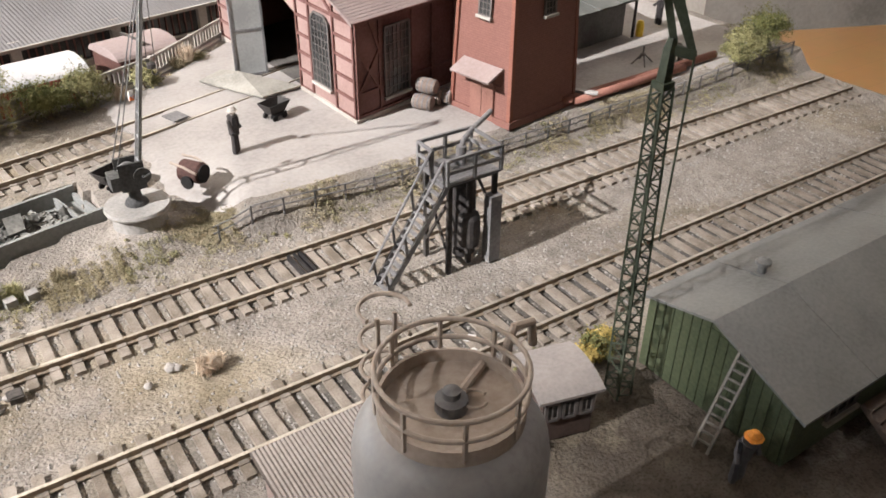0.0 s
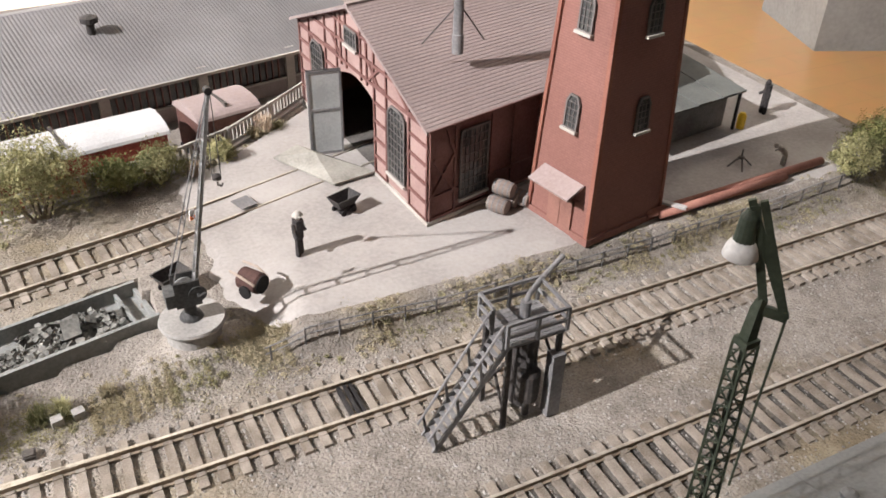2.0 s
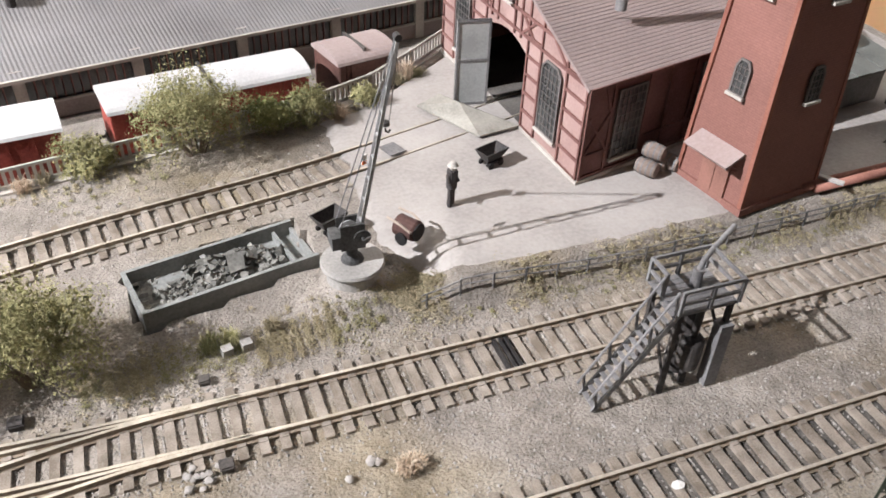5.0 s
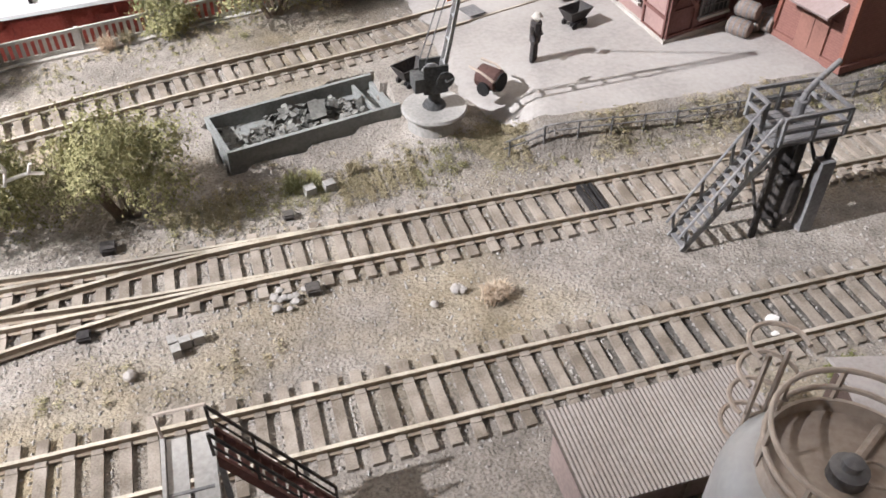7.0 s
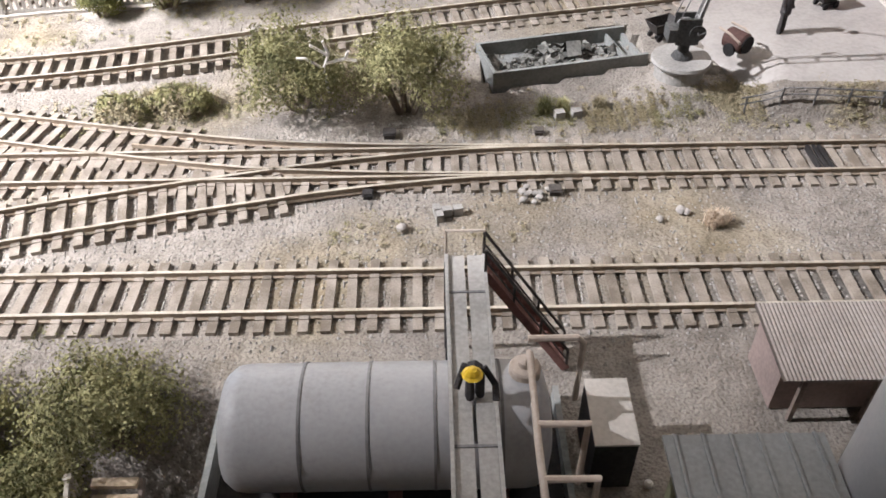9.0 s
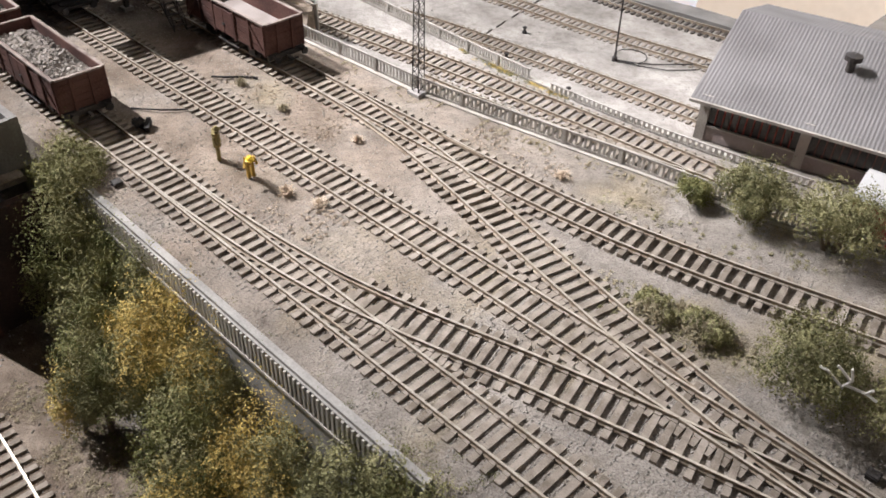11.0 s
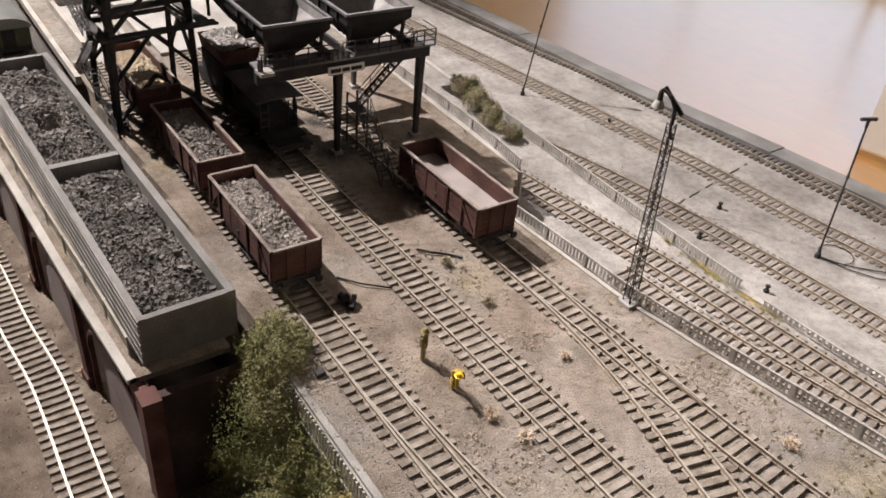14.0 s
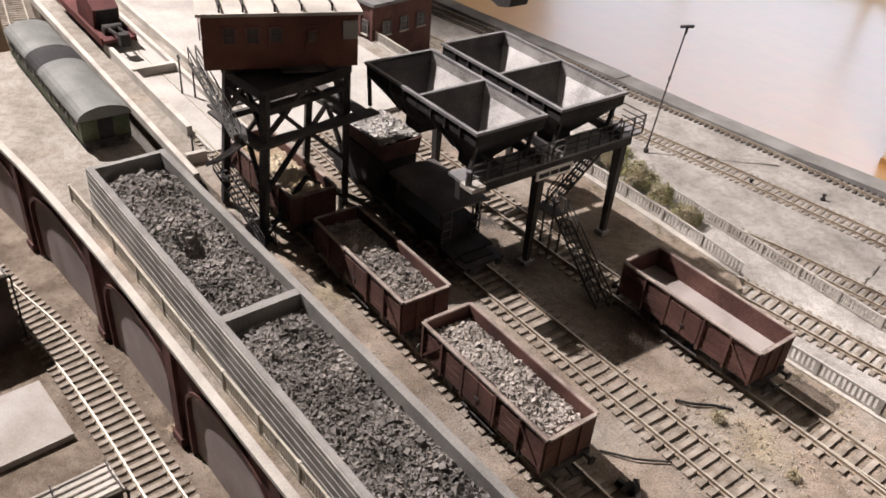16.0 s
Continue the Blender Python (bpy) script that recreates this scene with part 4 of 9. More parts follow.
def figure(name, m, label, coat=FIGURE, head=None, bend=0.0, arms=((0.35, -0.2), (0.2, 0.3)), tall=0.0195, cap=True):
    """A painted model figure as one mesh."""
    bm = new_bm()
    k = tall / 0.0195
    lathe(bm, [(0.0009 * k, 0), (0.0012 * k, 0.001 * k), (0.0010 * k, 0.009 * k)], 7, at=(0.0011 * k, 0.0006 * k, 0))
    lathe(bm, [(0.0009 * k, 0), (0.0012 * k, 0.001 * k), (0.0010 * k, 0.009 * k)], 7, at=(-0.0011 * k, -0.0006 * k, 0))
    hip, chest, neck = Vector((0, 0, 0.009 * k)), Vector((0, 0.004 * bend * k, 0.0135 * k)), Vector((0, 0.0065 * bend * k, 0.0162 * k - 0.003 * abs(bend) * k))
    tube(bm, [hip - Vector((0, 0, 0.0008)), hip, chest, neck], 0.0021 * k, 8)
    for s, (out, fwd) in zip((-1, 1), arms):
        sh = chest + Vector((s * 0.0021 * k, 0, 0.0012 * k))
        el = sh + Vector((s * 0.002 * k * out, 0.003 * k * fwd, -0.0032 * k))
        tube(bm, [sh, el, el + Vector((s * 0.0006 * k, 0.003 * k * fwd + 0.0012 * k, -0.0016 * k))], 0.0008 * k, 6)
    n = len(bm.faces)
    c = neck + Vector((0, 0.0004 + 0.001 * bend, 0.0016 * k))
    lathe(bm, [(0.0006 * k, -0.0016 * k), (0.0014 * k, -0.0006 * k), (0.0014 * k, 0.0004 * k), (0.0010 * k, 0.0012 * k), (0.0002, 0.0016 * k)], 8, at=c)
    if cap:
        lathe(bm, [(0.0024 * k, 0.0004 * k), (0.0017 * k, 0.0007 * k), (0.0016 * k, 0.0013 * k), (0.0010 * k, 0.0021 * k), (0.0002, 0.0023 * k)], 9, at=c)
    bm.faces.ensure_lookup_table()
    for f in bm.faces[n:]:
        f.material_index = 1
    ob = part(name, bm, [coat, head or YELLOW], m=m)
    return tagged(ob, label, "figurine")


figure("figurine", pose(-0.0067, 0.1450, 0.0106, 0, 0, 200), "dark painted model worker with pale hat in the yard", head=PALE)
figure("figurine", pose(0.2602, 0.1720, 0.0106, 0, 0, 60), "dark painted model figure walking on the yard", cap=False, head=FIGURE)
figure("figurine", pose(0.0340, -0.0726, 0.0004, 0, 0, 150), "model worker with orange helmet beside the green hut", coat=mat("grey_blue_overall", (0.10, 0.10, 0.11)), head=ORANGE, bend=0.3)
figure("figurine", pose(0.2255, 0.1230, 0.0106, 0, 0, 60), "pale painted model figure crouching on the yard", coat=PALE, head=PALE, bend=0.9, tall=0.013)

# ---- yard things ----


def barrel_mesh():
    bm = new_bm()
    lathe(bm, [(0.0028, -0.0046), (0.0031, -0.0044), (0.0035, -0.002), (0.0036, 0), (0.0035, 0.002), (0.0031, 0.0044), (0.0028, 0.0046)], 16, "Y")
    return mesh_of("barrel_body", bm, BARREL)


def hoop_mesh(r):
    return mesh_of("hoop", lathe(new_bm(), [(r, -0.0003), (r, 0.0003)], 16, "Y"), GREYSTEEL)


STAVES, HOOP, WIDEHOOP = barrel_mesh(), hoop_mesh(0.00345), hoop_mesh(0.0037)
for x, y, z, a in ((0.0800, 0.1418, 0.0036, 30), (0.0868, 0.1452, 0.0036, 33), (0.0835, 0.1438, 0.0098, 31), (0.0918, 0.1432, 0.0036, 28)):
    ob = thing("barrel", pose(x, y, 0.0103 + z, 0, 0, a), "dusty brown wooden barrel lying in a small stack", "barrel", "barrels by the shed")
    part("barrel_body", STAVES, None, ob)
    for y_, me in ((-0.0034, HOOP), (-0.0012, WIDEHOOP), (0.0012, WIDEHOOP), (0.0034, HOOP)):
        part("hoop", me, None, ob, m=pose(0, y_, 0))

# slewing crane on its round plinth
crane = thing("slewing_crane", pose(-0.0535, 0.1190, 0.0045, 0, 0, 0), "grey slewing crane with tall jib on a round stone plinth", "crane")
bm = new_bm()
lathe(bm, [(0.0092, -0.006), (0.0094, 0.0074), (0.0110, 0.0078), (0.0114, 0.0088), (0.0110, 0.0098), (0.0, 0.0101)], 40)
part("plinth", bm, CONCRETE, crane)
bm = new_bm()
lathe(bm, [(0.0042, 0.0098), (0.0036, 0.0112), (0.0022, 0.0125), (0.0020, 0.019)], 16)
box(bm, -0.0035, 0.0035, -0.0028, 0.0028, 0.016, 0.0175)
for s in (-1, 1):
    box(bm, -0.0045, 0.0040, s * 0.0030 - 0.0004, s * 0.0030 + 0.0004, 0.0165, 0.0265)
part("slewing_frame", bm, WINCH, crane)
bm = new_bm()
lathe(bm, [(0.0034, -0.0026), (0.0034, -0.0020), (0.0019, -0.0019), (0.0019, 0.0019), (0.0034, 0.0020), (0.0034, 0.0026)], 16, "Y", at=(-0.0005, 0, 0.0215))
part("winch_drum", bm, JIB, crane)
bm = new_bm()
lathe(bm, [(0.0030, -0.0002), (0.0030, 0.0003)], 16, "Y", at=(0.0028, -0.0042, 0.0215))
tube(bm, [(0.0028, -0.0042, 0.0215), (0.0028, -0.0058, 0.0215), (0.0052, -0.0058, 0.0225)], 0.0004)
part("crank_wheel", bm, WINCH, crane)
bm = new_bm()
box(bm, -0.0075, -0.0035, -0.0035, 0.0035, 0.0175, 0.0225)
part("counterweight", bm, WINCH, crane)
TOP = Vector((0.0158, -0.0015, 0.0905))
jib_r, jib_l = new_bm(), new_bm()
for s, jb in ((-1, jib_r), (1, jib_l)):
    beam(jb, (0.0018, s * 0.0022, 0.018), TOP + Vector((0, s * 0.0009, 0)), 0.0007, 0.0011)
    part("jib_beam", jb, JIB, crane)
for i in range(1, 9):
    bm = new_bm()
    p = Vector((0.0018, 0, 0.018)).lerp(TOP, i / 9)
    w = 0.0022 - 0.0013 * i / 9
    beam(bm, p + Vector((0, -w, 0)), p + Vector((0, w, 0)), 0.0007)
    part("jib_rung", bm, JIB, crane)
bm = new_bm()
lathe(bm, [(0.0012, -0.0013), (0.0012, 0.0013)], 12, "Y", at=TOP)
part("jib_head", bm, DARKSTEEL, crane)
for s in (-1, 1):
    bm = new_bm()
    tube(bm, [(-0.0042, s * 0.003, 0.0262), TOP + Vector((0, s * 0.001, 0))], 0.00022, 5)
    part("stay", bm, GREYSTEEL, crane)
HOOK = Vector((0.0185, 0.0200, 0.0480))
for d in (-0.0006, 0.0006):
    bm = new_bm()
    tube(bm, [TOP + Vector((d, 0, 0)), HOOK + Vector((d * 2.5, 0, 0.003))], 0.00016, 5)
    part("hoist_rope", bm, DARKSTEEL, crane)
bm = new_bm()
lathe(bm, [(0.0005, 0.0032), (0.0016, 0.0026), (0.0016, 0.0012), (0.0005, 0.0006)], 10, at=HOOK)
tube(bm, [HOOK, HOOK + Vector((0, 0, -0.001)), HOOK + Vector((0.0012, 0, -0.0018)), HOOK + Vector((0.0018, 0, -0.0008))], 0.0004)
part("hook_block", bm, DARKSTEEL, crane)
PLATE = pose(0.0062, 0.0040, 0.0470, 0, 8, 35)
part("warning_plate", box(new_bm(), -0.0011, 0.0011, -0.0002, 0.0002, -0.0017, 0.0017, PLATE), WHITE, crane, "small white plate with an orange edge")
part("plate_edge", box(new_bm(), -0.0011, 0.0011, -0.0004, -0.0002, -0.0017, -0.0004, PLATE), ORANGESIGN, crane)
part("plate_stay", tube(new_bm(), [(0.0062, 0.0040, 0.0470), (0.0070, 0.0006, 0.0465)], 0.00022, 5), GREYSTEEL, crane)

# coal bin
binm = BIN_POSE
coalbin = thing("coal_bin", binm, "long grey-green open coal bin half full of coal", "bin")
for name, d in (("front_wall", (0, BL, 0, 0.0014, 0, BH)), ("rear_wall", (0, BL, BW - 0.0014, BW, 0, BH)), ("end_wall", (0, 0.0014, 0.0014, BW - 0.0014, 0, BH)), ("end_wall", (BL - 0.0014, BL, 0.0014, BW - 0.0014, 0, BH * 0.72)), ("bin_floor", (0.0014, BL - 0.0014, 0.0014, BW - 0.0014, 0, 0.0040)), ("partition", (0.0555, 0.0567, 0.0014, BW - 0.0014, 0.004, 0.0075))):
    part(name, box(new_bm(), *d), BIN, coalbin)


def heap(name, m, area, height, count, size, material, label, category, seed, bare=0.0):
    """Loose lumps heaped on a rough bed, as one piece of stuff."""
    r = np.random.default_rng(seed)
    verts, faces = [], []
    lx, ly = area
    nx, ny = max(6, int(lx / 0.0014)), max(5, int(ly / 0.0014))

    def top(x, y):
        u, v = x / lx, y / ly
        z = height(u, v) + 0.0013 * noise.noise((x * 420, y * 420, seed)) + 0.0012 * noise.noise((x * 90, y * 90, seed))
        return z

    for j in range(ny + 1):
        for i in range(nx + 1):
            x, y = lx * i / nx, ly * j / ny
            verts.append((x, y, top(x, y) - 0.0005))
    faces += [(j * (nx + 1) + i, j * (nx + 1) + i + 1, (j + 1) * (nx + 1) + i + 1, (j + 1) * (nx + 1) + i) for j in range(ny) for i in range(nx)]
    cube = np.array([(-1, -1, -1), (1, -1, -1), (1, 1, -1), (-1, 1, -1), (-1, -1, 1), (1, -1, 1), (1, 1, 1), (-1, 1, 1)]) * 0.6
    quads = [(4, 5, 6, 7), (0, 1, 5, 4), (1, 2, 6, 5), (2, 3, 7, 6), (3, 0, 4, 7)]
    for _ in range(count):
        x, y = r.uniform(0.02, 0.98) * lx, r.uniform(0.03, 0.97) * ly
        if height(x / lx, y / ly) < bare:
            continue
        s = size * r.lognormal(0, 0.48)
        e = Euler(r.uniform(0, 6.28, 3)).to_matrix()
        k = (cube * r.uniform(0.55, 1.15, (8, 3)) * s * r.uniform(0.8, 1.2, 3)) @ np.array(e)
        n = len(verts)
        z = top(x, y) + s * 0.1
        verts += [(x + a, y + b, z + c) for a, b, c in k]
        faces += [tuple(n + q for q in f) for f in quads]
    ob = new(name, raw(name, verts, faces, material))
    ob.matrix_basis = m
    return tagged(ob, label, category, kind="stuff")


heap("coal_heap", binm @ pose(0.0016, 0.0016, 0), (BL - 0.010, BW - 0.0032), lambda u, v: 0.0048 + 0.0026 * math.exp(-((u - 0.60) ** 2) / 0.05 - (v - 0.5) ** 2 / 0.20) + 0.0008 * noise.noise((u * 7, v * 3, 1)), 900, 0.0010, RUBBLE, "grey coal lumps lying in the long bin", "coal", 3, bare=0.0050)

# tipping skips, mixer, plate and tarpaulin


def skip_cart(m, label):
    ob = thing("tipping_skip", m, label, "skip")
    bm = new_bm()
    top, low = (0.0062, 0.0040), (0.0036, 0.0020)
    outer = [[bm.verts.new((sx * a, sy * b, z)) for sx, sy in ((-1, -1), (1, -1), (1, 1), (-1, 1))] for (a, b), z in ((low, 0.0028), (top, 0.0078), ((top[0] - 0.0004, top[1] - 0.0004), 0.0078), ((low[0] - 0.0003, low[1] - 0.0003), 0.0034))]
    loft(bm, outer)
    part("tub", bm, DARKSTEEL, ob)
    bm = new_bm()
    for y in (-0.0022, 0.0022):
        box(bm, -0.0045, 0.0045, y - 0.0004, y + 0.0004, 0.0016, 0.0028)
    part("frame", bm, BLACK, ob)
    for x in (-0.0028, 0.0028):
        for y in (-0.0030, 0.0030):
            bm = new_bm()
            lathe(bm, [(0.0014, -0.0003), (0.0014, 0.0003)], 12, "Y", at=(x, y, 0.0014))
            part("wheel", bm, BLACK, ob)
    return ob


skip_cart(pose(-0.0555, 0.1440, 0.0095, 0, 0, 25), "black steel tipping skip behind the crane")
skip_cart(pose(0.0205, 0.1685, 0.0104, 0, 0, 20), "black steel tipping skip standing empty in the yard")
mixer = thing("tar_boiler", pose(-0.0300, 0.1300, 0.0104, 0, 0, 35), "rusty brown boiler on a small wheeled cart", "boiler")
bm = new_bm()
lathe(bm, [(0.0010, -0.0055), (0.0035, -0.0052), (0.0041, -0.0044), (0.0041, 0.0035), (0.0030, 0.0042)], 18, "Y", at=(0, 0, 0.0050))
part("drum", bm, mat("rusty_drum", (0.085, 0.045, 0.038)), mixer)
bm = new_bm()
lathe(bm, [(0.0035, -0.0058), (0.0035, -0.0053)], 18, "Y", at=(0, 0, 0.0050))
part("front_plate", bm, BLACK, mixer)
for s in (-1, 1):
    bm = new_bm()
    tube(bm, [(s * 0.0036, -0.005, 0.0062), (s * 0.0042, 0.0, 0.0085), (s * 0.0036, 0.006, 0.0090)], 0.0005)
    part("handle", bm, TANKTOP, mixer)
    bm = new_bm()
    lathe(bm, [(0.0026, s * 0.0046 - 0.0004), (0.0026, s * 0.0046 + 0.0004)], 14, "X", at=(0, -0.001, 0.0026))
    part("wheel", bm, BLACK, mixer)
tagged(part("cover_plate", box(new_bm(), -0.0038, 0.0038, -0.0045, 0.0045, 0, 0.0004), GREYSTEEL, m=pose(-0.0165, 0.1900, 0.0118, 0, 0, 17)), "dark grey steel cover plate between the rails", "plate")
bm = new_bm()
pts = [(0.0063, 0.2237, 0.0125), (0.0200, 0.2310, 0.0130), (0.0444, 0.1924, 0.0125), (0.0236, 0.1887, 0.0125), (0.0225, 0.2120, 0.0175)]
top = [bm.verts.new(p) for p in pts]
low = [bm.verts.new((x, y, z - 0.0008)) for x, y, z in pts[:4]]
for i in range(4):
    bm.faces.new((top[i], top[(i + 1) % 4], top[4]))
    bm.faces.new((top[i], low[i], low[(i + 1) % 4], top[(i + 1) % 4]))
bm.faces.new(low[::-1])
tagged(part("tarpaulin", bm, mat("grey_tarpaulin", (0.30, 0.285, 0.25), coarse=80)), "grey tarpaulin spread over the track by the shed door", "tarpaulin")
# drawing trestle and other small shapes near the tower
trestle = thing("trestle", pose(0.2060, 0.1310, 0.0104, 0, 0, 20), "small pale four-legged trestle on the yard", "trestle")
for dx, dy in ((-1, -1), (1, -1), (1, 1), (-1, 1)):
    bm = new_bm()
    beam(bm, (0.0048 * dx, 0.0038 * dy, 0), (0.0008 * dx, 0.0008 * dy, 0.0046), 0.0006)
    part("leg", bm, MULLION, trestle)
bm = new_bm()
lathe(bm, [(0.0014, 0.0042), (0.0014, 0.0052), (0.0004, 0.0056), (0.0004, 0.009)], 10)
part("head", bm, MULLION, trestle)
bm = new_bm()
lathe(bm, [(0.0022, 0), (0.0022, 0.007), (0.0014, 0.0085), (0.0006, 0.0088)], 12)
tagged(part("gas_bottle", bm, YELLOW, m=pose(0.236, 0.163, 0.0105)), "yellow gas bottle at the lean-to post", "gas bottle")
for i, (p, q, r) in enumerate((((0.1345, 0.1108, 0.0128), (0.2430, 0.1160, 0.0128), 0.0019), ((0.1400, 0.1085, 0.0126), (0.2150, 0.1115, 0.0126), 0.0019))):
    bm = new_bm()
    tube(bm, [p, q], r, 14)
    tagged(part("pipe", bm, PIPE, smooth=True), "long red-brown pipe lying at the yard edge", "pipe", "red pipes")
bm = new_bm()
box(bm, -0.0012, 0.0012, -0.006, 0.006, 0, 0.0012)
tagged(part("plank", bm, CONCRETE, m=pose(0.147, 0.1095, 0.0147, 0, 0, 35)), "grey plank lying across the pipes", "plank")

# light steel fence along the yard edge
fence = thing("yard_fence", pose(0, 0, 0), "low grey two-rail steel fence at the yard edge", "fence")
FENCE = [(-0.034, 0.1010), (-0.006, 0.1000), (0.032, 0.0985), (0.074, 0.0985), (0.114, 0.0985), (0.203, 0.1000), (0.290, 0.1030)]
for i in range(27):
    x = -0.032 + i * 0.0124
    bm = new_bm()
    y = along(FENCE, x)
    z = land(x, y)
    beam(bm, (x, y, z - 0.001), (x, y, z + 0.0064 + 0.0003 * (i % 2)), 0.0006)
    part("post", bm, GREYSTEEL, fence)
for h in (0.0035, 0.0062):
    bm = new_bm()
    tube(bm, [(x, along(FENCE, x), land(x, along(FENCE, x)) + h) for x in [-0.034 + 0.324 * i / 40 for i in range(41)]], 0.0003, 5)
    part("fence_rail", bm, GREYSTEEL, fence)

# ---- stepped filling platform between the tracks ----
plat = thing("oil_filling_platform", pose(0, 0, 0), "grey steel filling platform with steep stairs between the tracks", "platform")
PZ, PX0, PX1, PY0, PY1 = 0.0345, 0.0235, 0.0445, 0.0395, 0.0565
for i in range(8):
    y = PY0 + (PY1 - PY0) * i / 8
    part("deck_plank", box(new_bm(), PX0, PX1, y + 0.0001, y + (PY1 - PY0) / 8 - 0.0001, PZ - 0.0008, PZ), GREYSTEEL, plat)
for x, y in ((0.0255, 0.0412), (0.0435, 0.0412), (0.0255, 0.0550), (0.0435, 0.0550)):
    bm = new_bm()
    beam(bm, (x, y, -0.001), (x, y, PZ), 0.0015)
    part("leg", bm, DARKSTEEL, plat)
for p, q in (((0.0255, 0.0412, 0.006), (0.0255, 0.0550, 0.028)), ((0.0255, 0.0550, 0.006), (0.0255, 0.0412, 0.028)), ((0.0435, 0.0412, 0.018), (0.0435, 0.0550, 0.032)), ((0.0255, 0.0412, 0.033), (0.0435, 0.0412, 0.033))):
    bm = new_bm()
    beam(bm, p, q, 0.0008)
    part("brace", bm, DARKSTEEL, plat)
bm = new_bm()
box(bm, 0.0405, 0.0450, 0.0385, 0.0425, 0, 0.0255)
part("pump_cabinet", bm, GREYSTEEL, plat)
bm = new_bm()
lathe(bm, [(0.0012, 0.0), (0.0012, 0.006), (0.0036, 0.0075), (0.0038, 0.010), (0.0038, 0.018), (0.0030, 0.0195), (0.0012, 0.020), (0.0012, 0.033)], 18, at=(0.0350, 0.0432, 0))
part("oil_vessel", bm, DARKSTEEL, plat)
bm = new_bm()
lathe(bm, [(0.0042, 0), (0.0042, 0.027), (0.0030, 0.029)], 18, at=(0.0375, 0.0500, 0))
part("standpipe_drum", bm, DARKSTEEL, plat)
for s in (0.0402, 0.0478):
    bm = new_bm()
    beam(bm, (0.0008, s, 0.0005), (PX0 + 0.001, s, PZ), 0.0007, 0.0018)
    part("stringer", bm, GREYSTEEL, plat)
    bm = new_bm()
    tube(bm, [(-0.0012, s, 0.0062), (PX0 - 0.001, s, PZ + 0.0085)], 0.00045)
    part("handrail", bm, GREYSTEEL, plat)
    for k in (0.04, 0.36, 0.68, 0.98):
        bm = new_bm()
        x, z = 0.0008 + (PX0 - 0.0008) * k, PZ * k
        beam(bm, (x, s, z), (x - 0.001, s, z + 0.0082), 0.0007)
        part("handrail_post", bm, GREYSTEEL, plat)
for i in range(14):
    k = (i + 0.6) / 14
    bm = new_bm()
    box(bm, -0.0008, 0.0008, 0.0402, 0.0478, -0.0002, 0.0002, Matrix.Translation((0.0008 + (PX0 - 0.0008) * k, 0, PZ * k)))
    part("tread", bm, GREYSTEEL, plat)
for z in (PZ + 0.0042, PZ + 0.0085):
    for p, q in (((PX0, PY1, z), (PX1, PY1, z)), ((PX1, PY1, z), (PX1, PY0, z)), ((PX1, PY0, z), (PX0, PY0, z)), ((PX0, PY1, z), (PX0, 0.0485, z))):
        bm = new_bm()
        beam(bm, p, q, 0.0008, 0.0011)
        part("guard_rail", bm, GREYSTEEL, plat)
for x, y in ((PX0, PY0), (PX0, PY1), (PX1, PY0), (PX1, PY1), ((PX0 + PX1) / 2, PY0), ((PX0 + PX1) / 2, PY1), (PX0, 0.0485)):
    bm = new_bm()
    beam(bm, (x, y, PZ), (x, y, PZ + 0.0088), 0.0010)
    part("guard_post", bm, GREYSTEEL, plat)
bm = new_bm()
tube(bm, [(0.0360, 0.0500, PZ), (0.0360, 0.0500, PZ + 0.0060), (0.0375, 0.0510, PZ + 0.0078), (0.0430, 0.0545, PZ + 0.0085), (0.0570, 0.0625, PZ + 0.0092)], 0.0009, 10)
lathe(bm, [(0.0017, PZ), (0.0017, PZ + 0.0065)], 12, at=(0.0360, 0.0500, 0))
part("filling_spout", bm, GREYSTEEL, plat, smooth=False)

# ---- green lattice lamp mast ----


def lattice_mast(base, top, w0, w1, steps, material, parent, thick=0.0007):
    """Four corner bars with zigzag lacing on each face."""
    base, top = Vector(base), Vector(top)

    def corner(k, i):
        w = w0 + (w1 - w0) * k
        return base.lerp(top, k) + Vector(((-1, 1, 1, -1)[i] * w / 2, (-1, -1, 1, 1)[i] * w / 2, 0))

    for i in range(4):
        bm = new_bm()
        beam(bm, corner(0, i), corner(1, i), thick)
        part("corner_bar", bm, material, parent)
    for i in range(4):
        for s in range(steps):
            a, b = (i, (i + 1) % 4) if s % 2 else ((i + 1) % 4, i)
            part("lattice_bar", beam(new_bm(), corner(s / steps, a), corner((s + 1) / steps, b), thick * 0.6), material, parent)


mast = thing("lamp_mast", pose(0.0325, -0.0330, 0.0), "green lattice lamp mast with white hanging shade", "lamp mast")
lattice_mast((0, 0, -0.001), (-0.0010, 0.0008, 0.0900), 0.0052, 0.0034, 36, MASTGREEN, mast, 0.00055)
part("collar", box(new_bm(), -0.0028, 0.0008, -0.0010, 0.0026, 0.0896, 0.0912), MASTGREEN, mast)
bm = new_bm()
loft(bm, [[bm.verts.new((x + sx * w, y + sy * w, z)) for sx, sy in ((-1, -1), (1, -1), (1, 1), (-1, 1))] for x, y, w, z in ((-0.0010, 0.0008, 0.0012, 0.0910), (-0.0008, 0.0006, 0.0010, 0.0985), (-0.0006, 0.0004, 0.0007, 0.1010))])
part("post_head", bm, MASTGREEN, mast)
for lift in (0.0, 0.0016):
    bm = new_bm()
    beam(bm, (0.0034, -0.0026, 0.0968 + lift * 0.2), (-0.0058 + lift, 0.0044 - lift * 0.8, 0.1215), 0.0007, 0.0014)
    part("bracket", bm, MASTGREEN, mast)
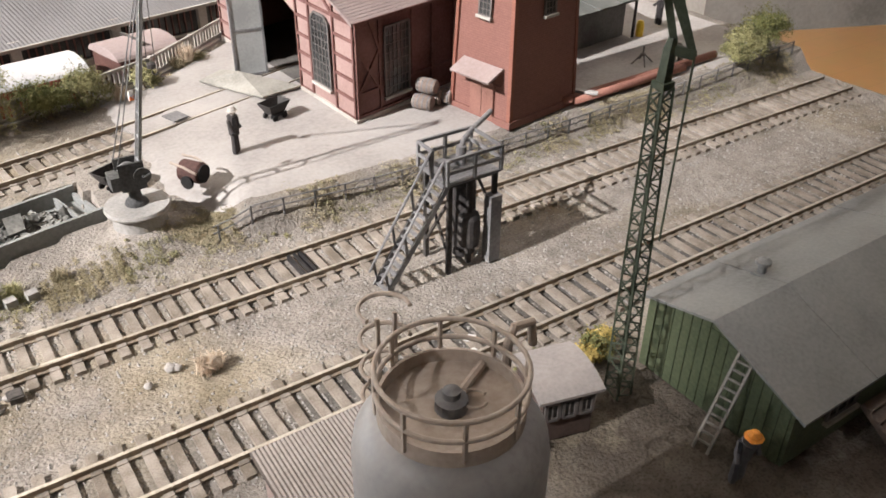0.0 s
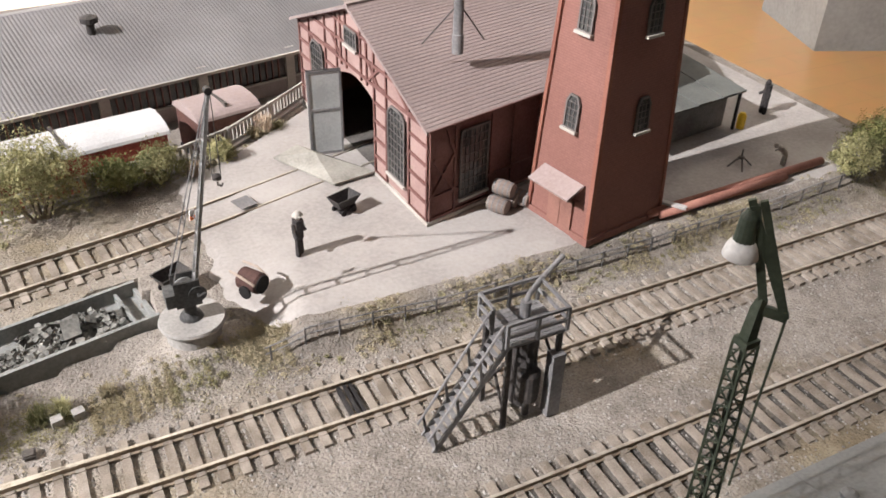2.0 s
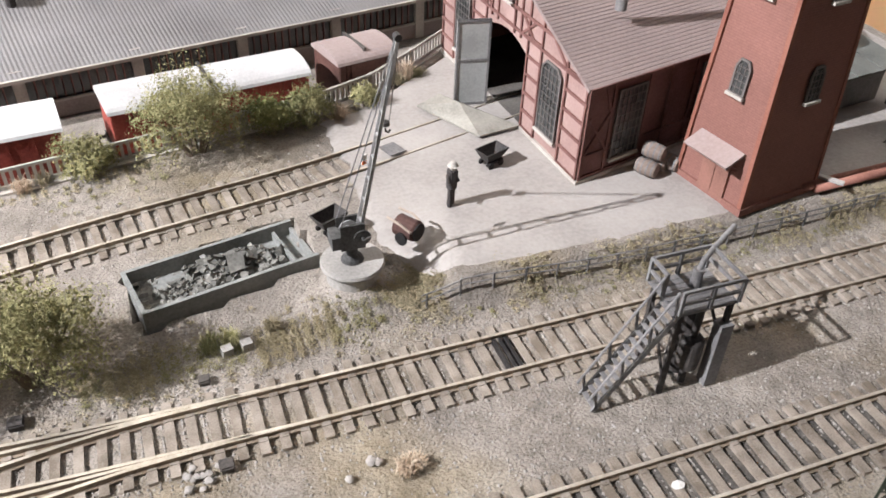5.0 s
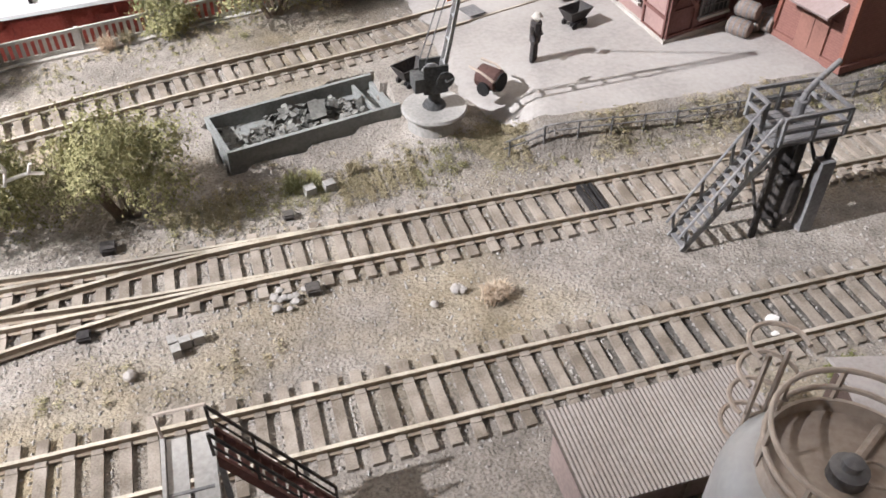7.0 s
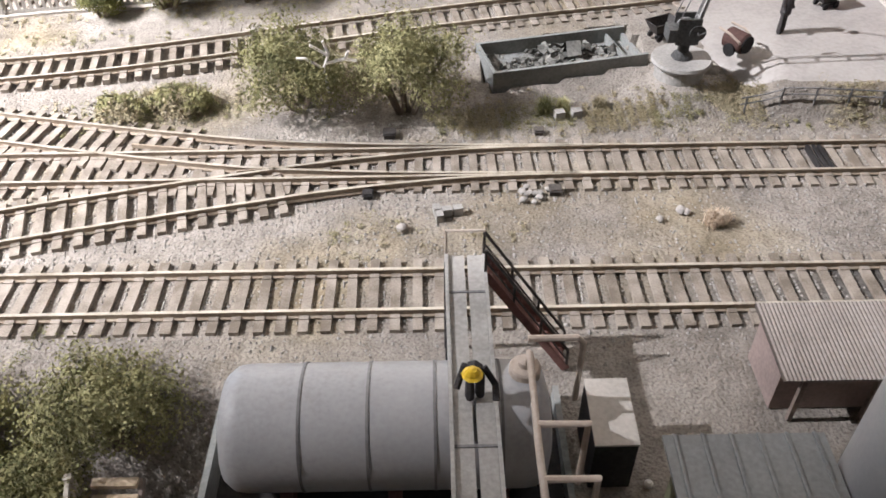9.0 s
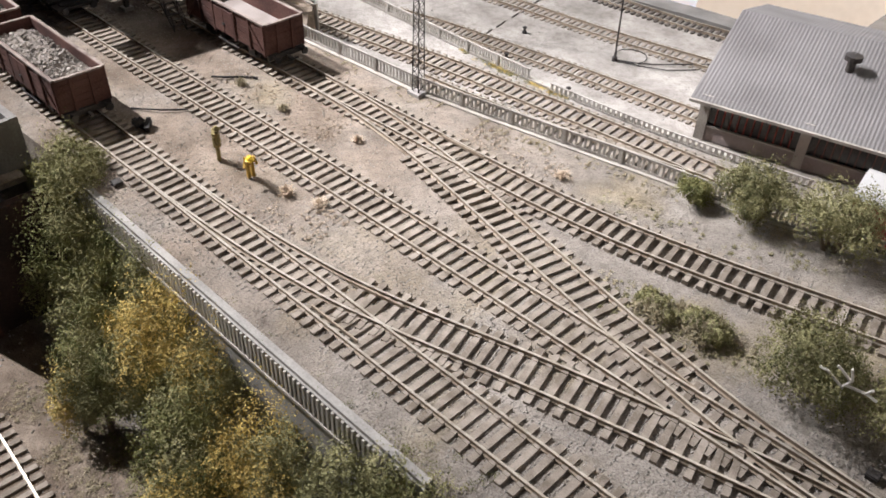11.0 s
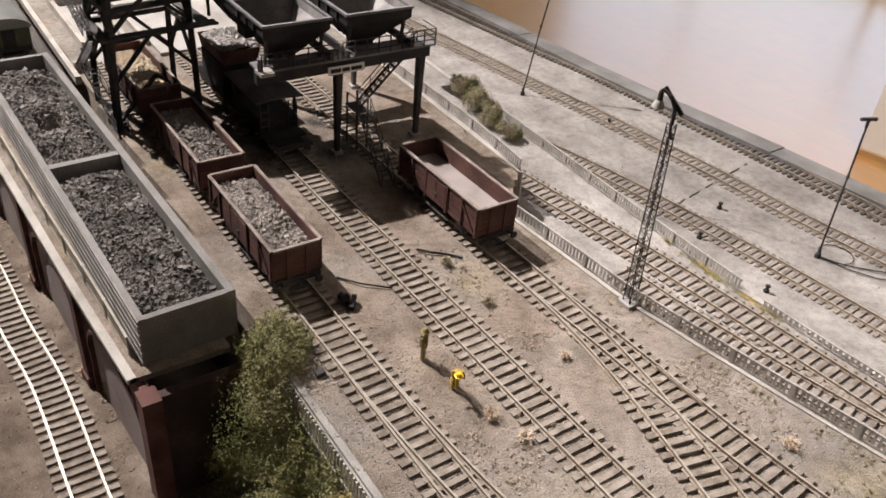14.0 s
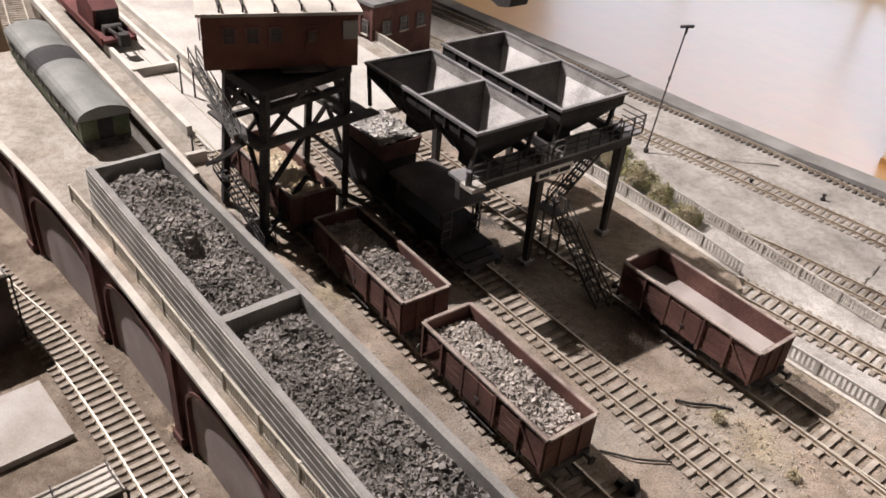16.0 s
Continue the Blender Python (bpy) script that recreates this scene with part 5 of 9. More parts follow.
part("bracket_plate", beam(new_bm(), (-0.0008, 0.0006, 0.0985), (0.0036, -0.0027, 0.0972), 0.0010, 0.0022), MASTGREEN, mast)
part("bracket_tie", beam(new_bm(), (-0.0004, 0.0002, 0.1000), (-0.0052, 0.0038, 0.1205), 0.0009, 0.0016), MASTGREEN, mast)
part("lamp_holder", lathe(new_bm(), [(0.0008, 0.1195), (0.0017, 0.1180), (0.0019, 0.1140), (0.0021, 0.1128)], 14, at=(-0.0054, 0.0041, 0)), MASTGREEN, mast)
part("shade", lathe(new_bm(), [(0.0019, 0.1134), (0.0028, 0.1118), (0.0033, 0.1098), (0.0031, 0.1096), (0.0026, 0.1114), (0.0017, 0.1132)], 20, at=(-0.0054, 0.0041, 0)), WHITE, mast, "white enamel shade", smooth=True)
part("cable", tube(new_bm(), [(0.0036, -0.0027, 0.0972), (0.0034, -0.0026, 0.075), (0.0030, -0.0026, 0.050)], 0.0003, 5), MASTGREEN, mast)

# ---- green hut with sheet roof ----
hut = thing("green_hut", pose(0.0470, 0, 0), "dark green boarded hut with grey sheet-metal roof", "hut")
HL = 0.17
bm = new_bm()
outline = [(-0.0760, 0), (-0.0290, 0), (-0.0290, 0.0240), (-0.0500, 0.0298), (-0.0760, 0.0200)]
loft(bm, [[bm.verts.new((x, y, z)) for y, z in outline] for x in (0, HL)])
part("wall_body", bm, GREEN, hut)
for i in range(16):
    y = -0.0750 + i * 0.003
    zt = 0.0235 + (0.0060 * (1 - abs(y + 0.05) / 0.024))
    bm = new_bm()
    box(bm, -0.0004, 0, y + 0.0001, y + 0.0028, 0, min(zt, 0.0292) - 0.003 if y < -0.05 else zt - 0.001)
    part("board", bm, GREEN, hut)
for a, b, za, zb in ((-0.0262, -0.0500, 0.0250, 0.0310), (-0.0500, -0.0800, 0.0310, 0.0195)):
    cuts = 6
    for k in range(cuts):
        bm = new_bm()
        x0, x1 = -0.003 + (HL + 0.006) * k / cuts, -0.003 + (HL + 0.006) * (k + 1) / cuts
        lift = 0.0002 * (k % 2)
        p = [(x0, a, za + lift), (x1 + 0.001, a, za + lift), (x1 + 0.001, b, zb + lift), (x0, b, zb + lift)]
        t4 = [bm.verts.new(q) for q in p]
        l4 = [bm.verts.new((x, y, z - 0.0008)) for x, y, z in p]
        bm.faces.new(t4)
        bm.faces.new(l4[::-1])
        for j in range(4):
            bm.faces.new((t4[j], l4[j], l4[(j + 1) % 4], t4[(j + 1) % 4]))
        part("roof_sheet", bm, SHEDROOF, hut)
part("roof_vent", lathe(box(new_bm(), -0.0022, 0.0022, -0.0018, 0.0018, 0, 0.0030), [(0.0012, 0.003), (0.0012, 0.0055), (0.0022, 0.0058), (0.0022, 0.0068), (0.0008, 0.0076)], 14), SHEDROOF, hut, m=pose(0.0275, -0.0410, 0.0262))
for i in range(4):
    window_unit(hut, pose(0.020 + i * 0.035, -0.0763, 0.009, 0, 0, 180), 0.012, 0.008, 3, 2)
ladder = thing("ladder", pose(0.0340, -0.0590, 0.0), "pale grey ladder leaning against the green hut", "ladder")
P0, P1 = Vector((0, 0, 0)), Vector((0.0122, 0.0010, 0.0255))
SIDE = Vector((0.0008, -0.0040, 0))
for s in (0, 1):
    bm = new_bm()
    beam(bm, P0 + SIDE * s, P1 + SIDE * s, 0.0007)
    part("stile", bm, PLANKGREY, ladder)
for i in range(1, 11):
    bm = new_bm()
    p = P0.lerp(P1, i / 11)
    beam(bm, p, p + SIDE, 0.0005)
    part("rung", bm, PLANKGREY, ladder)
steps = thing("wooden_steps", pose(0.075, -0.0780, 0), "weathered wooden steps at the side of the green hut", "steps")
for i in range(4):
    bm = new_bm()
    box(bm, 0, 0.014, -0.0028 * (i + 1), -0.0028 * i, 0.0075 - 0.002 * i, 0.0083 - 0.002 * i)
    part("tread", bm, BARREL, steps)
for x in (0.0005, 0.0135):
    bm = new_bm()
    beam(bm, (x, 0, 0.0080), (x, -0.0125, 0.0), 0.0008, 0.0016)
    part("stringer", bm, BARREL, steps)

# ---- corrugated shed, white standing tank ----
cshed = thing("corrugated_shed", pose(0, 0, 0), "low dark red shed with dusty corrugated roof", "shed")
SX0, SX1, SY0, SY1 = -0.0675, -0.0185, -0.0385, -0.0165
bm = new_bm()
box(bm, SX0 + 0.002, SX1, SY0 + 0.004, SY1 - 0.001, 0, 0.0162)
part("wall_body", bm, mat("dusty_mauve_boards", (0.26, 0.20, 0.18)), cshed)
bm = new_bm()
n = 96
rows2 = []
for y, z in ((SY0 - 0.001, 0.0168), (SY1 + 0.001, 0.0182)):
    rows2.append([bm.verts.new((SX0 + (SX1 - SX0) * i / n, y, z + 0.00013 * math.cos(i * math.pi))) for i in range(n + 1)])
under = [[bm.verts.new((v.co.x, v.co.y, v.co.z - 0.0007)) for v in r] for r in rows2]
for i in range(n):
    bm.faces.new((rows2[0][i], rows2[0][i + 1], rows2[1][i + 1], rows2[1][i]))
    bm.faces.new((under[0][i + 1], under[0][i], under[1][i], under[1][i + 1]))
    bm.faces.new((rows2[0][i + 1], rows2[0][i], under[0][i], under[0][i + 1]))
    bm.faces.new((rows2[1][i], rows2[1][i + 1], under[1][i + 1], under[1][i]))
part("roof", bm, mat("dusty_corrugated_sheet", (0.27, 0.235, 0.215), (0.20, 0.17, 0.155), (0.33, 0.295, 0.275), coarse=40), cshed)
for i in range(3):
    bm = new_bm()
    beam(bm, (SX0 + 0.006 + i * 0.018, SY0 + 0.0006, 0), (SX0 + 0.006 + i * 0.018, SY0 + 0.0006, 0.0164), 0.0012)
    part("post", bm, BARREL, cshed)
watch = thing("plate_layers_hut", pose(0.0106, -0.0302, 0, 0, 0, -14.6), "small brown hut with dusty rounded roof beside the track", "hut")
part("wall_body", box(new_bm(), -0.0072, 0.0072, -0.0082, 0.0082, 0, 0.0158), mat("dark_brown_boards", (0.085, 0.058, 0.048)), watch)
bm = new_bm()
bow_ = [(y, 0.0176 - 0.0020 * (y / 0.0100) ** 2) for y in (-0.0100, -0.007, -0.0035, 0, 0.0035, 0.007, 0.0100)]
loft(bm, [[bm.verts.new((x, y, z)) for y, z in bow_] + [bm.verts.new((x, y, z - 0.0009)) for y, z in bow_[::-1]] for x in (-0.0092, 0.0092)])
part("roof", bm, mat("dusty_felt_roof", (0.32, 0.29, 0.275)), watch)
for x in (-0.0048, 0.0, 0.0048):
    window_unit(watch, pose(x, -0.0084, 0.0080, 0, 0, 180), 0.0036, 0.0055, 2, 1, sill=False)
for y in (-0.004, 0.002):
    window_unit(watch, pose(0.0074, y, 0.0080, 0, 0, -90), 0.0036, 0.0055, 2, 1, sill=False)
TANKX, TANKY, TR, TZ = -0.0521, -0.0724, 0.0156, 0.0690
vt = thing("upright_tank", pose(TANKX, TANKY, 0), "white upright storage tank with railing and ladder cage", "tank")
bm = new_bm()
lathe(bm, [(TR, 0), (TR, TZ - 0.007), (TR * 0.97, TZ - 0.004), (TR * 0.86, TZ - 0.0012), (TR * 0.76, TZ), (0.0, TZ)], 56)
part("shell", bm, TANK, vt, smooth=True)
bm = new_bm()
lathe(bm, [(TR * 0.735, TZ), (TR * 0.735, TZ + 0.0030), (TR * 0.70, TZ + 0.0030), (TR * 0.70, TZ + 0.0006), (0.0, TZ + 0.0006)], 48)
part("top_plate", bm, TANKTOP, vt)
for h in (0.0052, 0.0088):
    bm = new_bm()
    tube(bm, arc((0, 0, TZ + h), TR * 0.74, 0, 360, 40), 0.00042, 8)
    part("railing_ring", bm, TANKTOP, vt)
for i in range(8):
    a = radians(20 + 45 * i)
    bm = new_bm()
    beam(bm, (TR * 0.74 * math.cos(a), TR * 0.74 * math.sin(a), TZ + 0.001), (TR * 0.74 * math.cos(a), TR * 0.74 * math.sin(a), TZ + 0.0088), 0.0006)
    part("railing_post", bm, TANKTOP, vt)
bm = new_bm()
lathe(bm, [(0.0026, TZ), (0.0026, TZ + 0.0026), (0.0014, TZ + 0.0030), (0.0014, TZ + 0.0042), (0.0004, TZ + 0.0046)], 16)
part("manhole", bm, GREYSTEEL, vt)
bm = new_bm()
tube(bm, arc((0.0032, -0.0015, TZ + 0.0020), 0.0020, 0, 300, 16), 0.0003, 6)
tube(bm, [(0.0020, 0.0010, TZ + 0.0012), (0.0095, 0.0050, TZ + 0.0012)], 0.0008, 8)
part("top_pipe", bm, TANKTOP, vt)
bm = new_bm()
tube(bm, [(TR * 0.80, 0.0025, TZ - 0.001), (TR * 0.80, 0.0025, TZ + 0.0060), (TR * 0.90, 0.0030, TZ + 0.0082), (TR * 1.12, 0.0030, TZ + 0.0078), (TR * 1.16, 0.0030, TZ + 0.0030)], 0.0008, 8)
part("vent_pipe", bm, TANKTOP, vt)
for h in (0.0, 0.006, 0.012, 0.018):
    bm = new_bm()
    tube(bm, arc((-0.0020, TR * 1.04, TZ + h - 0.008), 0.0042, -20, 200, 14), 0.0004, 6)
    part("cage_hoop", bm, TANKTOP, vt)
for s in (-0.0016, 0.0016):
    bm = new_bm()
    beam(bm, (-0.002 + s, TR * 1.01, 0.0), (-0.002 + s, TR * 1.01, TZ + 0.009), 0.0006)
    part("ladder_stile", bm, TANKTOP, vt)
for i in range(16):
    bm = new_bm()
    z = 0.004 + i * 0.004
    beam(bm, (-0.0036, TR * 1.01, z), (-0.0004, TR * 1.01, z), 0.0005)
    part("ladder_rung", bm, TANKTOP, vt)

# ---- lying tank in its bund, with walkway ----
lt = thing("lying_tank", pose(0, 0, 0), "large pale grey lying tank with dark bands on a cradle", "tank")
LX0, LX1, LY, LZ, LR = -0.1955, -0.1235, -0.0500, 0.0170, 0.0140
bm = new_bm()
lathe(bm, [(0.0, 0), (LR * 0.55, 0.0004), (LR * 0.85, 0.0016), (LR * 0.97, 0.0036), (LR, 0.0060), (LR, LX1 - LX0 - 0.006), (LR * 0.97, LX1 - LX0 - 0.0036), (LR * 0.85, LX1 - LX0 - 0.0016), (LR * 0.55, LX1 - LX0 - 0.0004), (0.0, LX1 - LX0)], 48, "X", at=(LX0, LY, LZ))
part("shell", bm, mat("pale_grey_tank_paint", (0.33, 0.325, 0.325), (0.27, 0.262, 0.26), (0.375, 0.37, 0.37), rough=0.45, coarse=30, bump=0.05), lt, smooth=True)
for x in (-0.1770, -0.1628, -0.1488, -0.1348):
    bm = new_bm()
    lathe(bm, [(LR + 0.0002, -0.0003), (LR + 0.0002, 0.0003)], 48, "X", at=(x, LY, LZ))
    part("band", bm, GREYSTEEL, lt)
for x in (-0.182, -0.158, -0.134):
    bm = new_bm()
    box(bm, x - 0.0015, x + 0.0015, LY - 0.010, LY + 0.010, 0.0005, 0.006)
    part("cradle", bm, TIMBER, lt)
bm = new_bm()
lathe(bm, [(0.0034, LZ + LR - 0.001), (0.0034, LZ + LR + 0.0015), (0.0030, LZ + LR + 0.002), (0.0016, LZ + LR + 0.0022), (0.0016, LZ + LR + 0.0036), (0.0004, LZ + LR + 0.004)], 20, at=(-0.1295, LY + 0.003, 0))
part("manhole", bm, TANKTOP, lt)
bund = thing("bund", pose(0, 0, 0), "low grey concrete bund round the lying tank", "bund")
for d in ((-0.2005, -0.1990, -0.0720, -0.0300, 0, 0.0090), (-0.2005, -0.1180, -0.0735, -0.0720, 0, 0.0090), (-0.1195, -0.1180, -0.0720, -0.0300, 0, 0.0050), (-0.1990, -0.1195, -0.0720, -0.0300, -0.001, 0.0006)):
    part("bund_wall", box(new_bm(), *d), BIN if d[5] > 0.001 else BLACK, bund)
walkway = thing("walkway", pose(0, 0, 0), "grey timber walkway bridge over the lying tank", "walkway")
WX0, WX1, WY0, WY1, WZ = -0.1455, -0.1362, -0.1000, -0.0100, 0.0312
for i in range(2):
    bm = new_bm()
    x = WX0 + 0.0005 + i * (WX1 - WX0) / 2
    box(bm, x, x + (WX1 - WX0) / 2 - 0.0008, WY0, WY1, WZ - 0.0010, WZ)
    part("plank", bm, CONCRETE, walkway)
for x in (WX0, WX1):
    bm = new_bm()
    beam(bm, (x, WY0, WZ - 0.0002), (x, WY1, WZ - 0.0002), 0.0008, 0.0022)
    part("edge_beam", bm, CONCRETE, walkway)
for y in (-0.0850, -0.0660, -0.0230):
    bm = new_bm()
    box(bm, WX0 + 0.0002, WX1 - 0.0002, y - 0.0003, y + 0.0003, WZ, WZ + 0.0003)
    part("cross_batten", bm, GREYSTEEL, walkway)
for x in (WX0, WX1):
    for y in (-0.0120, -0.0300, -0.0780):
        bm = new_bm()
        beam(bm, (x, y, 0), (x, y, WZ), 0.0012)
        part("post", bm, GREYSTEEL, walkway)
for s in (WY1 - 0.0002, WY1 - 0.0068):
    bm = new_bm()
    beam(bm, (WX1, s, WZ), (-0.1145, s - 0.004, 0.0004), 0.0007, 0.0022)
    part("stringer", bm, TIMBER, walkway)
    bm = new_bm()
    tube(bm, [(WX1, s, WZ + 0.0075), (-0.1145, s - 0.004, 0.0075)], 0.0004)
    tube(bm, [(WX1, s, WZ + 0.0040), (-0.1145, s - 0.004, 0.0040)], 0.00025)
    part("handrail", bm, DARKSTEEL, walkway)
    for k in (0.0, 0.33, 0.66, 1.0):
        bm = new_bm()
        x, y, z = WX1 + (-0.1145 - WX1) * k, s - 0.004 * k, WZ * (1 - k)
        beam(bm, (x, y, z), (x, y, z + 0.0076), 0.0006)
        part("handrail_post", bm, DARKSTEEL, walkway)
for i in range(11):
    k = (i + 0.5) / 11
    bm = new_bm()
    x, y, z = WX1 + (-0.1145 - WX1) * k, WY1 - 0.0035 - 0.004 * k, WZ * (1 - k)
    box(bm, x - 0.0008, x + 0.0008, y - 0.0032, y + 0.0032, z - 0.0002, z + 0.0002)
    part("tread", bm, TIMBER, walkway)
bm = new_bm()
tube(bm, [(WX0, WY1, WZ), (WX0, WY1, WZ + 0.0080), (WX1, WY1, WZ + 0.0080), (WX1, WY1, WZ)], 0.0004)
part("end_rail", bm, TANKTOP, walkway)
figure("figurine", pose(-0.1405, -0.0540, WZ + 0.0002, 0, 0, 170), "model worker with yellow helmet on the walkway", coat=FIGURE, head=YELLOW, bend=0.8, arms=((1.4, 0.6), (0.4, 0.3)), tall=0.0175)
# pipe frame beside the tank
rack = thing("pipe_rack", pose(0, 0, 0), "beige pipe frame like a short ladder beside the tank", "pipe rack")
for k, pts in enumerate(([(-0.1290, -0.0445, 0.0385), (-0.1185, -0.0445, 0.0385), (-0.1172, -0.0445, 0.0370), (-0.1172, -0.0445, 0.0180)], [(-0.1290, -0.0480, 0.0380), (-0.1295, -0.0700, 0.0380), (-0.1295, -0.0940, 0.0380)], [(-0.1295, -0.0660, 0.0380), (-0.1195, -0.0660, 0.0380), (-0.1195, -0.0660, 0.0180)], [(-0.1295, -0.0780, 0.0380), (-0.1195, -0.0780, 0.0380), (-0.1195, -0.0780, 0.0180)])):
    bm = new_bm()
    tube(bm, pts, 0.00075, 8)
    part("pipe", bm, TANKTOP, rack)
for y in (-0.0480, -0.0940):
    bm = new_bm()
    beam(bm, (-0.1292, y, 0.0), (-0.1292, y, 0.0385), 0.0009)
    part("post", bm, TANKTOP, rack)
valve = thing("valve_cabinet", pose(-0.1090, -0.0475, 0), "black cabinet with pale sloping lid beside the tank", "cabinet")
part("body", box(new_bm(), -0.0050, 0.0045, -0.0085, 0.0085, 0, 0.0165), BLACK, valve)
bm = new_bm()
box(bm, -0.0052, 0.0047, -0.0088, 0.0088, 0, 0.0006, pose(0, 0, 0.0168, 4, 0, 0))
part("lid", bm, PALE, valve)
gh = thing("pump_house", pose(-0.0850, -0.0760, 0), "small olive hut with grey ribbed sheet roof", "hut")
part("wall_body", box(new_bm(), -0.0140, 0.0140, -0.0130, 0.0130, 0, 0.0225), mat("olive_boards", (0.15, 0.15, 0.09)), gh)
bm = new_bm()
box(bm, -0.0168, 0.0168, -0.0162, 0.0162, 0, 0.0009, pose(0, 0, 0.0234, 3, 0, 0))
gh_roof = part("roof", bm, SHEDROOF, gh)
for i in range(6):
    x = -0.0145 + i * 0.0058
    part("roof_rib", box(new_bm(), x - 0.0003, x + 0.0003, -0.0162, 0.0162, 0.00095, 0.0014, pose(0, 0, 0.0234, 3, 0, 0)), SHEDROOF, gh_roof)
bm = new_bm()
lathe(bm, [(0.0001, 0), (0.0010, 0.0004), (0.0011, 0.0012), (0.0006, 0.002)], 10)
tagged(part("white_pebble", bm, WHITE, m=pose(-0.1000, -0.0560, 0.0)), "small white pebble on the ground", "pebble")

# ---- small things between the tracks ----


def stone(x, y, s, material, label, z=None):
    bm = new_bm()
    bmesh.ops.create_icosphere(bm, subdivisions=2, radius=s)
    for v in bm.verts:
        v.co *= 1 + 0.35 * noise.noise(v.co * (1.2 / s) + Vector((x * 99, y * 77, 0)))
        v.co.z *= 0.75
    return tagged(part("stone", bm, material, m=pose(x, y, (land(x, y) if z is None else z) + s * 0.35)), label, "stone", "loose stones")


stone(-0.0690, 0.0440, 0.0017, STONE, "pale rounded stone on the grit")
stone(-0.0672, 0.0432, 0.0013, STONE, "pale rounded stone on the grit")
stone(-0.1585, 0.0372, 0.0019, STONE, "pale rounded stone on the grit")
stone(-0.0765, 0.0400, 0.0013, GRAVEL, "small grey stone on the grit")
for i in range(16):
    a, r = random.uniform(0, 6.28), random.uniform(0, 0.006)
    stone(-0.1155 + r * math.cos(a), 0.0545 + 0.8 * r * math.sin(a), random.uniform(0.0006, 0.0014), GRAVEL, "small grey stone in a loose heap")
for x, y in ((-0.1010, 0.1010), (-0.0945, 0.1020)):
    tagged(part("concrete_block", box(new_bm(), -0.0018, 0.0018, -0.0016, 0.0016, -0.001, 0.0026), CONCRETE, m=pose(x, y, land(x, y), 0, 0, 12)), "small pale concrete block beside the track", "block", "concrete blocks")
for x, y, a in ((-0.1470, 0.0440, 12), (-0.1425, 0.0450, 100)):
    bm = new_bm()
    for k in range(2):
        box(bm, -0.0012, 0.0012, -0.0034 + k * 0.0036, -0.0004 + k * 0.0036, -0.0006, 0.0022)
    tagged(part("point_motor", bm, CONCRETE, m=pose(x, y, 0.0002, 0, 0, a)), "grey point motor casting on the ballast", "point motor", "point motors")
for i, (x, y, s) in enumerate(((0.0110, 0.0080, 0.0021), (0.0085, 0.0030, 0.0012), (0.0060, 0.0010, 0.0010))):
    bm = new_bm()
    bmesh.ops.create_icosphere(bm, subdivisions=1, radius=s)
    for v in bm.verts:
        v.co = Vector((v.co.x * 1.2, v.co.y * 0.8, abs(v.co.z) * 0.35)) * (1 + 0.4 * noise.noise(v.co * 900))
    tagged(part("paper_scrap", bm, WHITE, m=pose(x, y, 0.0004)), "white crumpled scrap between the rails", "scrap", "white scraps")

# ---- coal bunker on its brick arcade ----
MAUVE = mat("mauve_grey_render", (0.27, 0.225, 0.215), (0.21, 0.17, 0.16), (0.33, 0.28, 0.265), coarse=35)
DARKBRICK = mat("dark_red_brick", (0.095, 0.042, 0.036), (0.055, 0.024, 0.021), (0.135, 0.065, 0.055), coarse=60, fine=1500, bump=0.5)
PICKET = mat("beige_pickets", (0.40, 0.36, 0.30), (0.31, 0.275, 0.225), (0.47, 0.425, 0.36), coarse=80)
FENCE = mat("pale_grey_fence", (0.37, 0.345, 0.312), (0.26, 0.24, 0.215), (0.46, 0.432, 0.398), coarse=60)
COALTENDER = mat("pale_cobbles", (0.50, 0.475, 0.45), (0.38, 0.36, 0.335), (0.60, 0.575, 0.545), island=0.25)


def outline_slab(bm, pts, thick, m=None):
    """A flat outline in local x and z, thick along y."""
    a = [bm.verts.new((x, 0, z)) for x, z in pts]
    b = [bm.verts.new((x, thick, z)) for x, z in pts]
    bm.faces.new(a)
    bm.faces.new(b[::-1])
    for i in range(len(a)):
        j = (i + 1) % len(a)
        bm.faces.new((a[j], a[i], b[i], b[j]))
    if m is not None:
        for v in a + b:
            v.co = m @ v.co
    return bm


def picket_fence(line, high, pitch, panel, material, label, name="fence", foot=None, post=True, width=0.55):
    """Cast panels of pickets between posts, standing along a line."""
    ob = thing(name, pose(0, 0, 0), label, "fence", "fences", "structure")
    pts = smooth_line(line, panel)
    for a, b in zip(pts, pts[1:]):
        d = b - a
        if foot:
            a, b = Vector((a.x, a.y, foot(a.x, a.y))), Vector((b.x, b.y, foot(b.x, b.y)))
        ang = math.degrees(math.atan2(d.y, d.x))
        n = max(3, int(d.length / pitch))
        bm = new_bm()
        L = d.length
        rise = b.z - a.z
        beam(bm, (0, 0, high * 0.93), (L, 0, high * 0.93 + rise), 0.0011, high * 0.14)
        beam(bm, (0, 0, high * 0.10), (L, 0, high * 0.10 + rise), 0.0010, high * 0.16)
        for k in range(n):
            x = (k + 0.5) * L / n
            z = rise * x / L
            box(bm, x - pitch * width / 2, x + pitch * width / 2, -0.0003, 0.0003, z + high * 0.1, z + high * 0.95)
        part("panel", bm, material, ob, m=pose(a.x, a.y, a.z, 0, 0, ang))
        if post:
            bm = new_bm()
            box(bm, -0.0009, 0.0009, -0.0009, 0.0009, -0.0005, high * 1.03)
            part("post", bm, material, ob, m=pose(a.x, a.y, a.z, 0, 0, ang))
    return ob


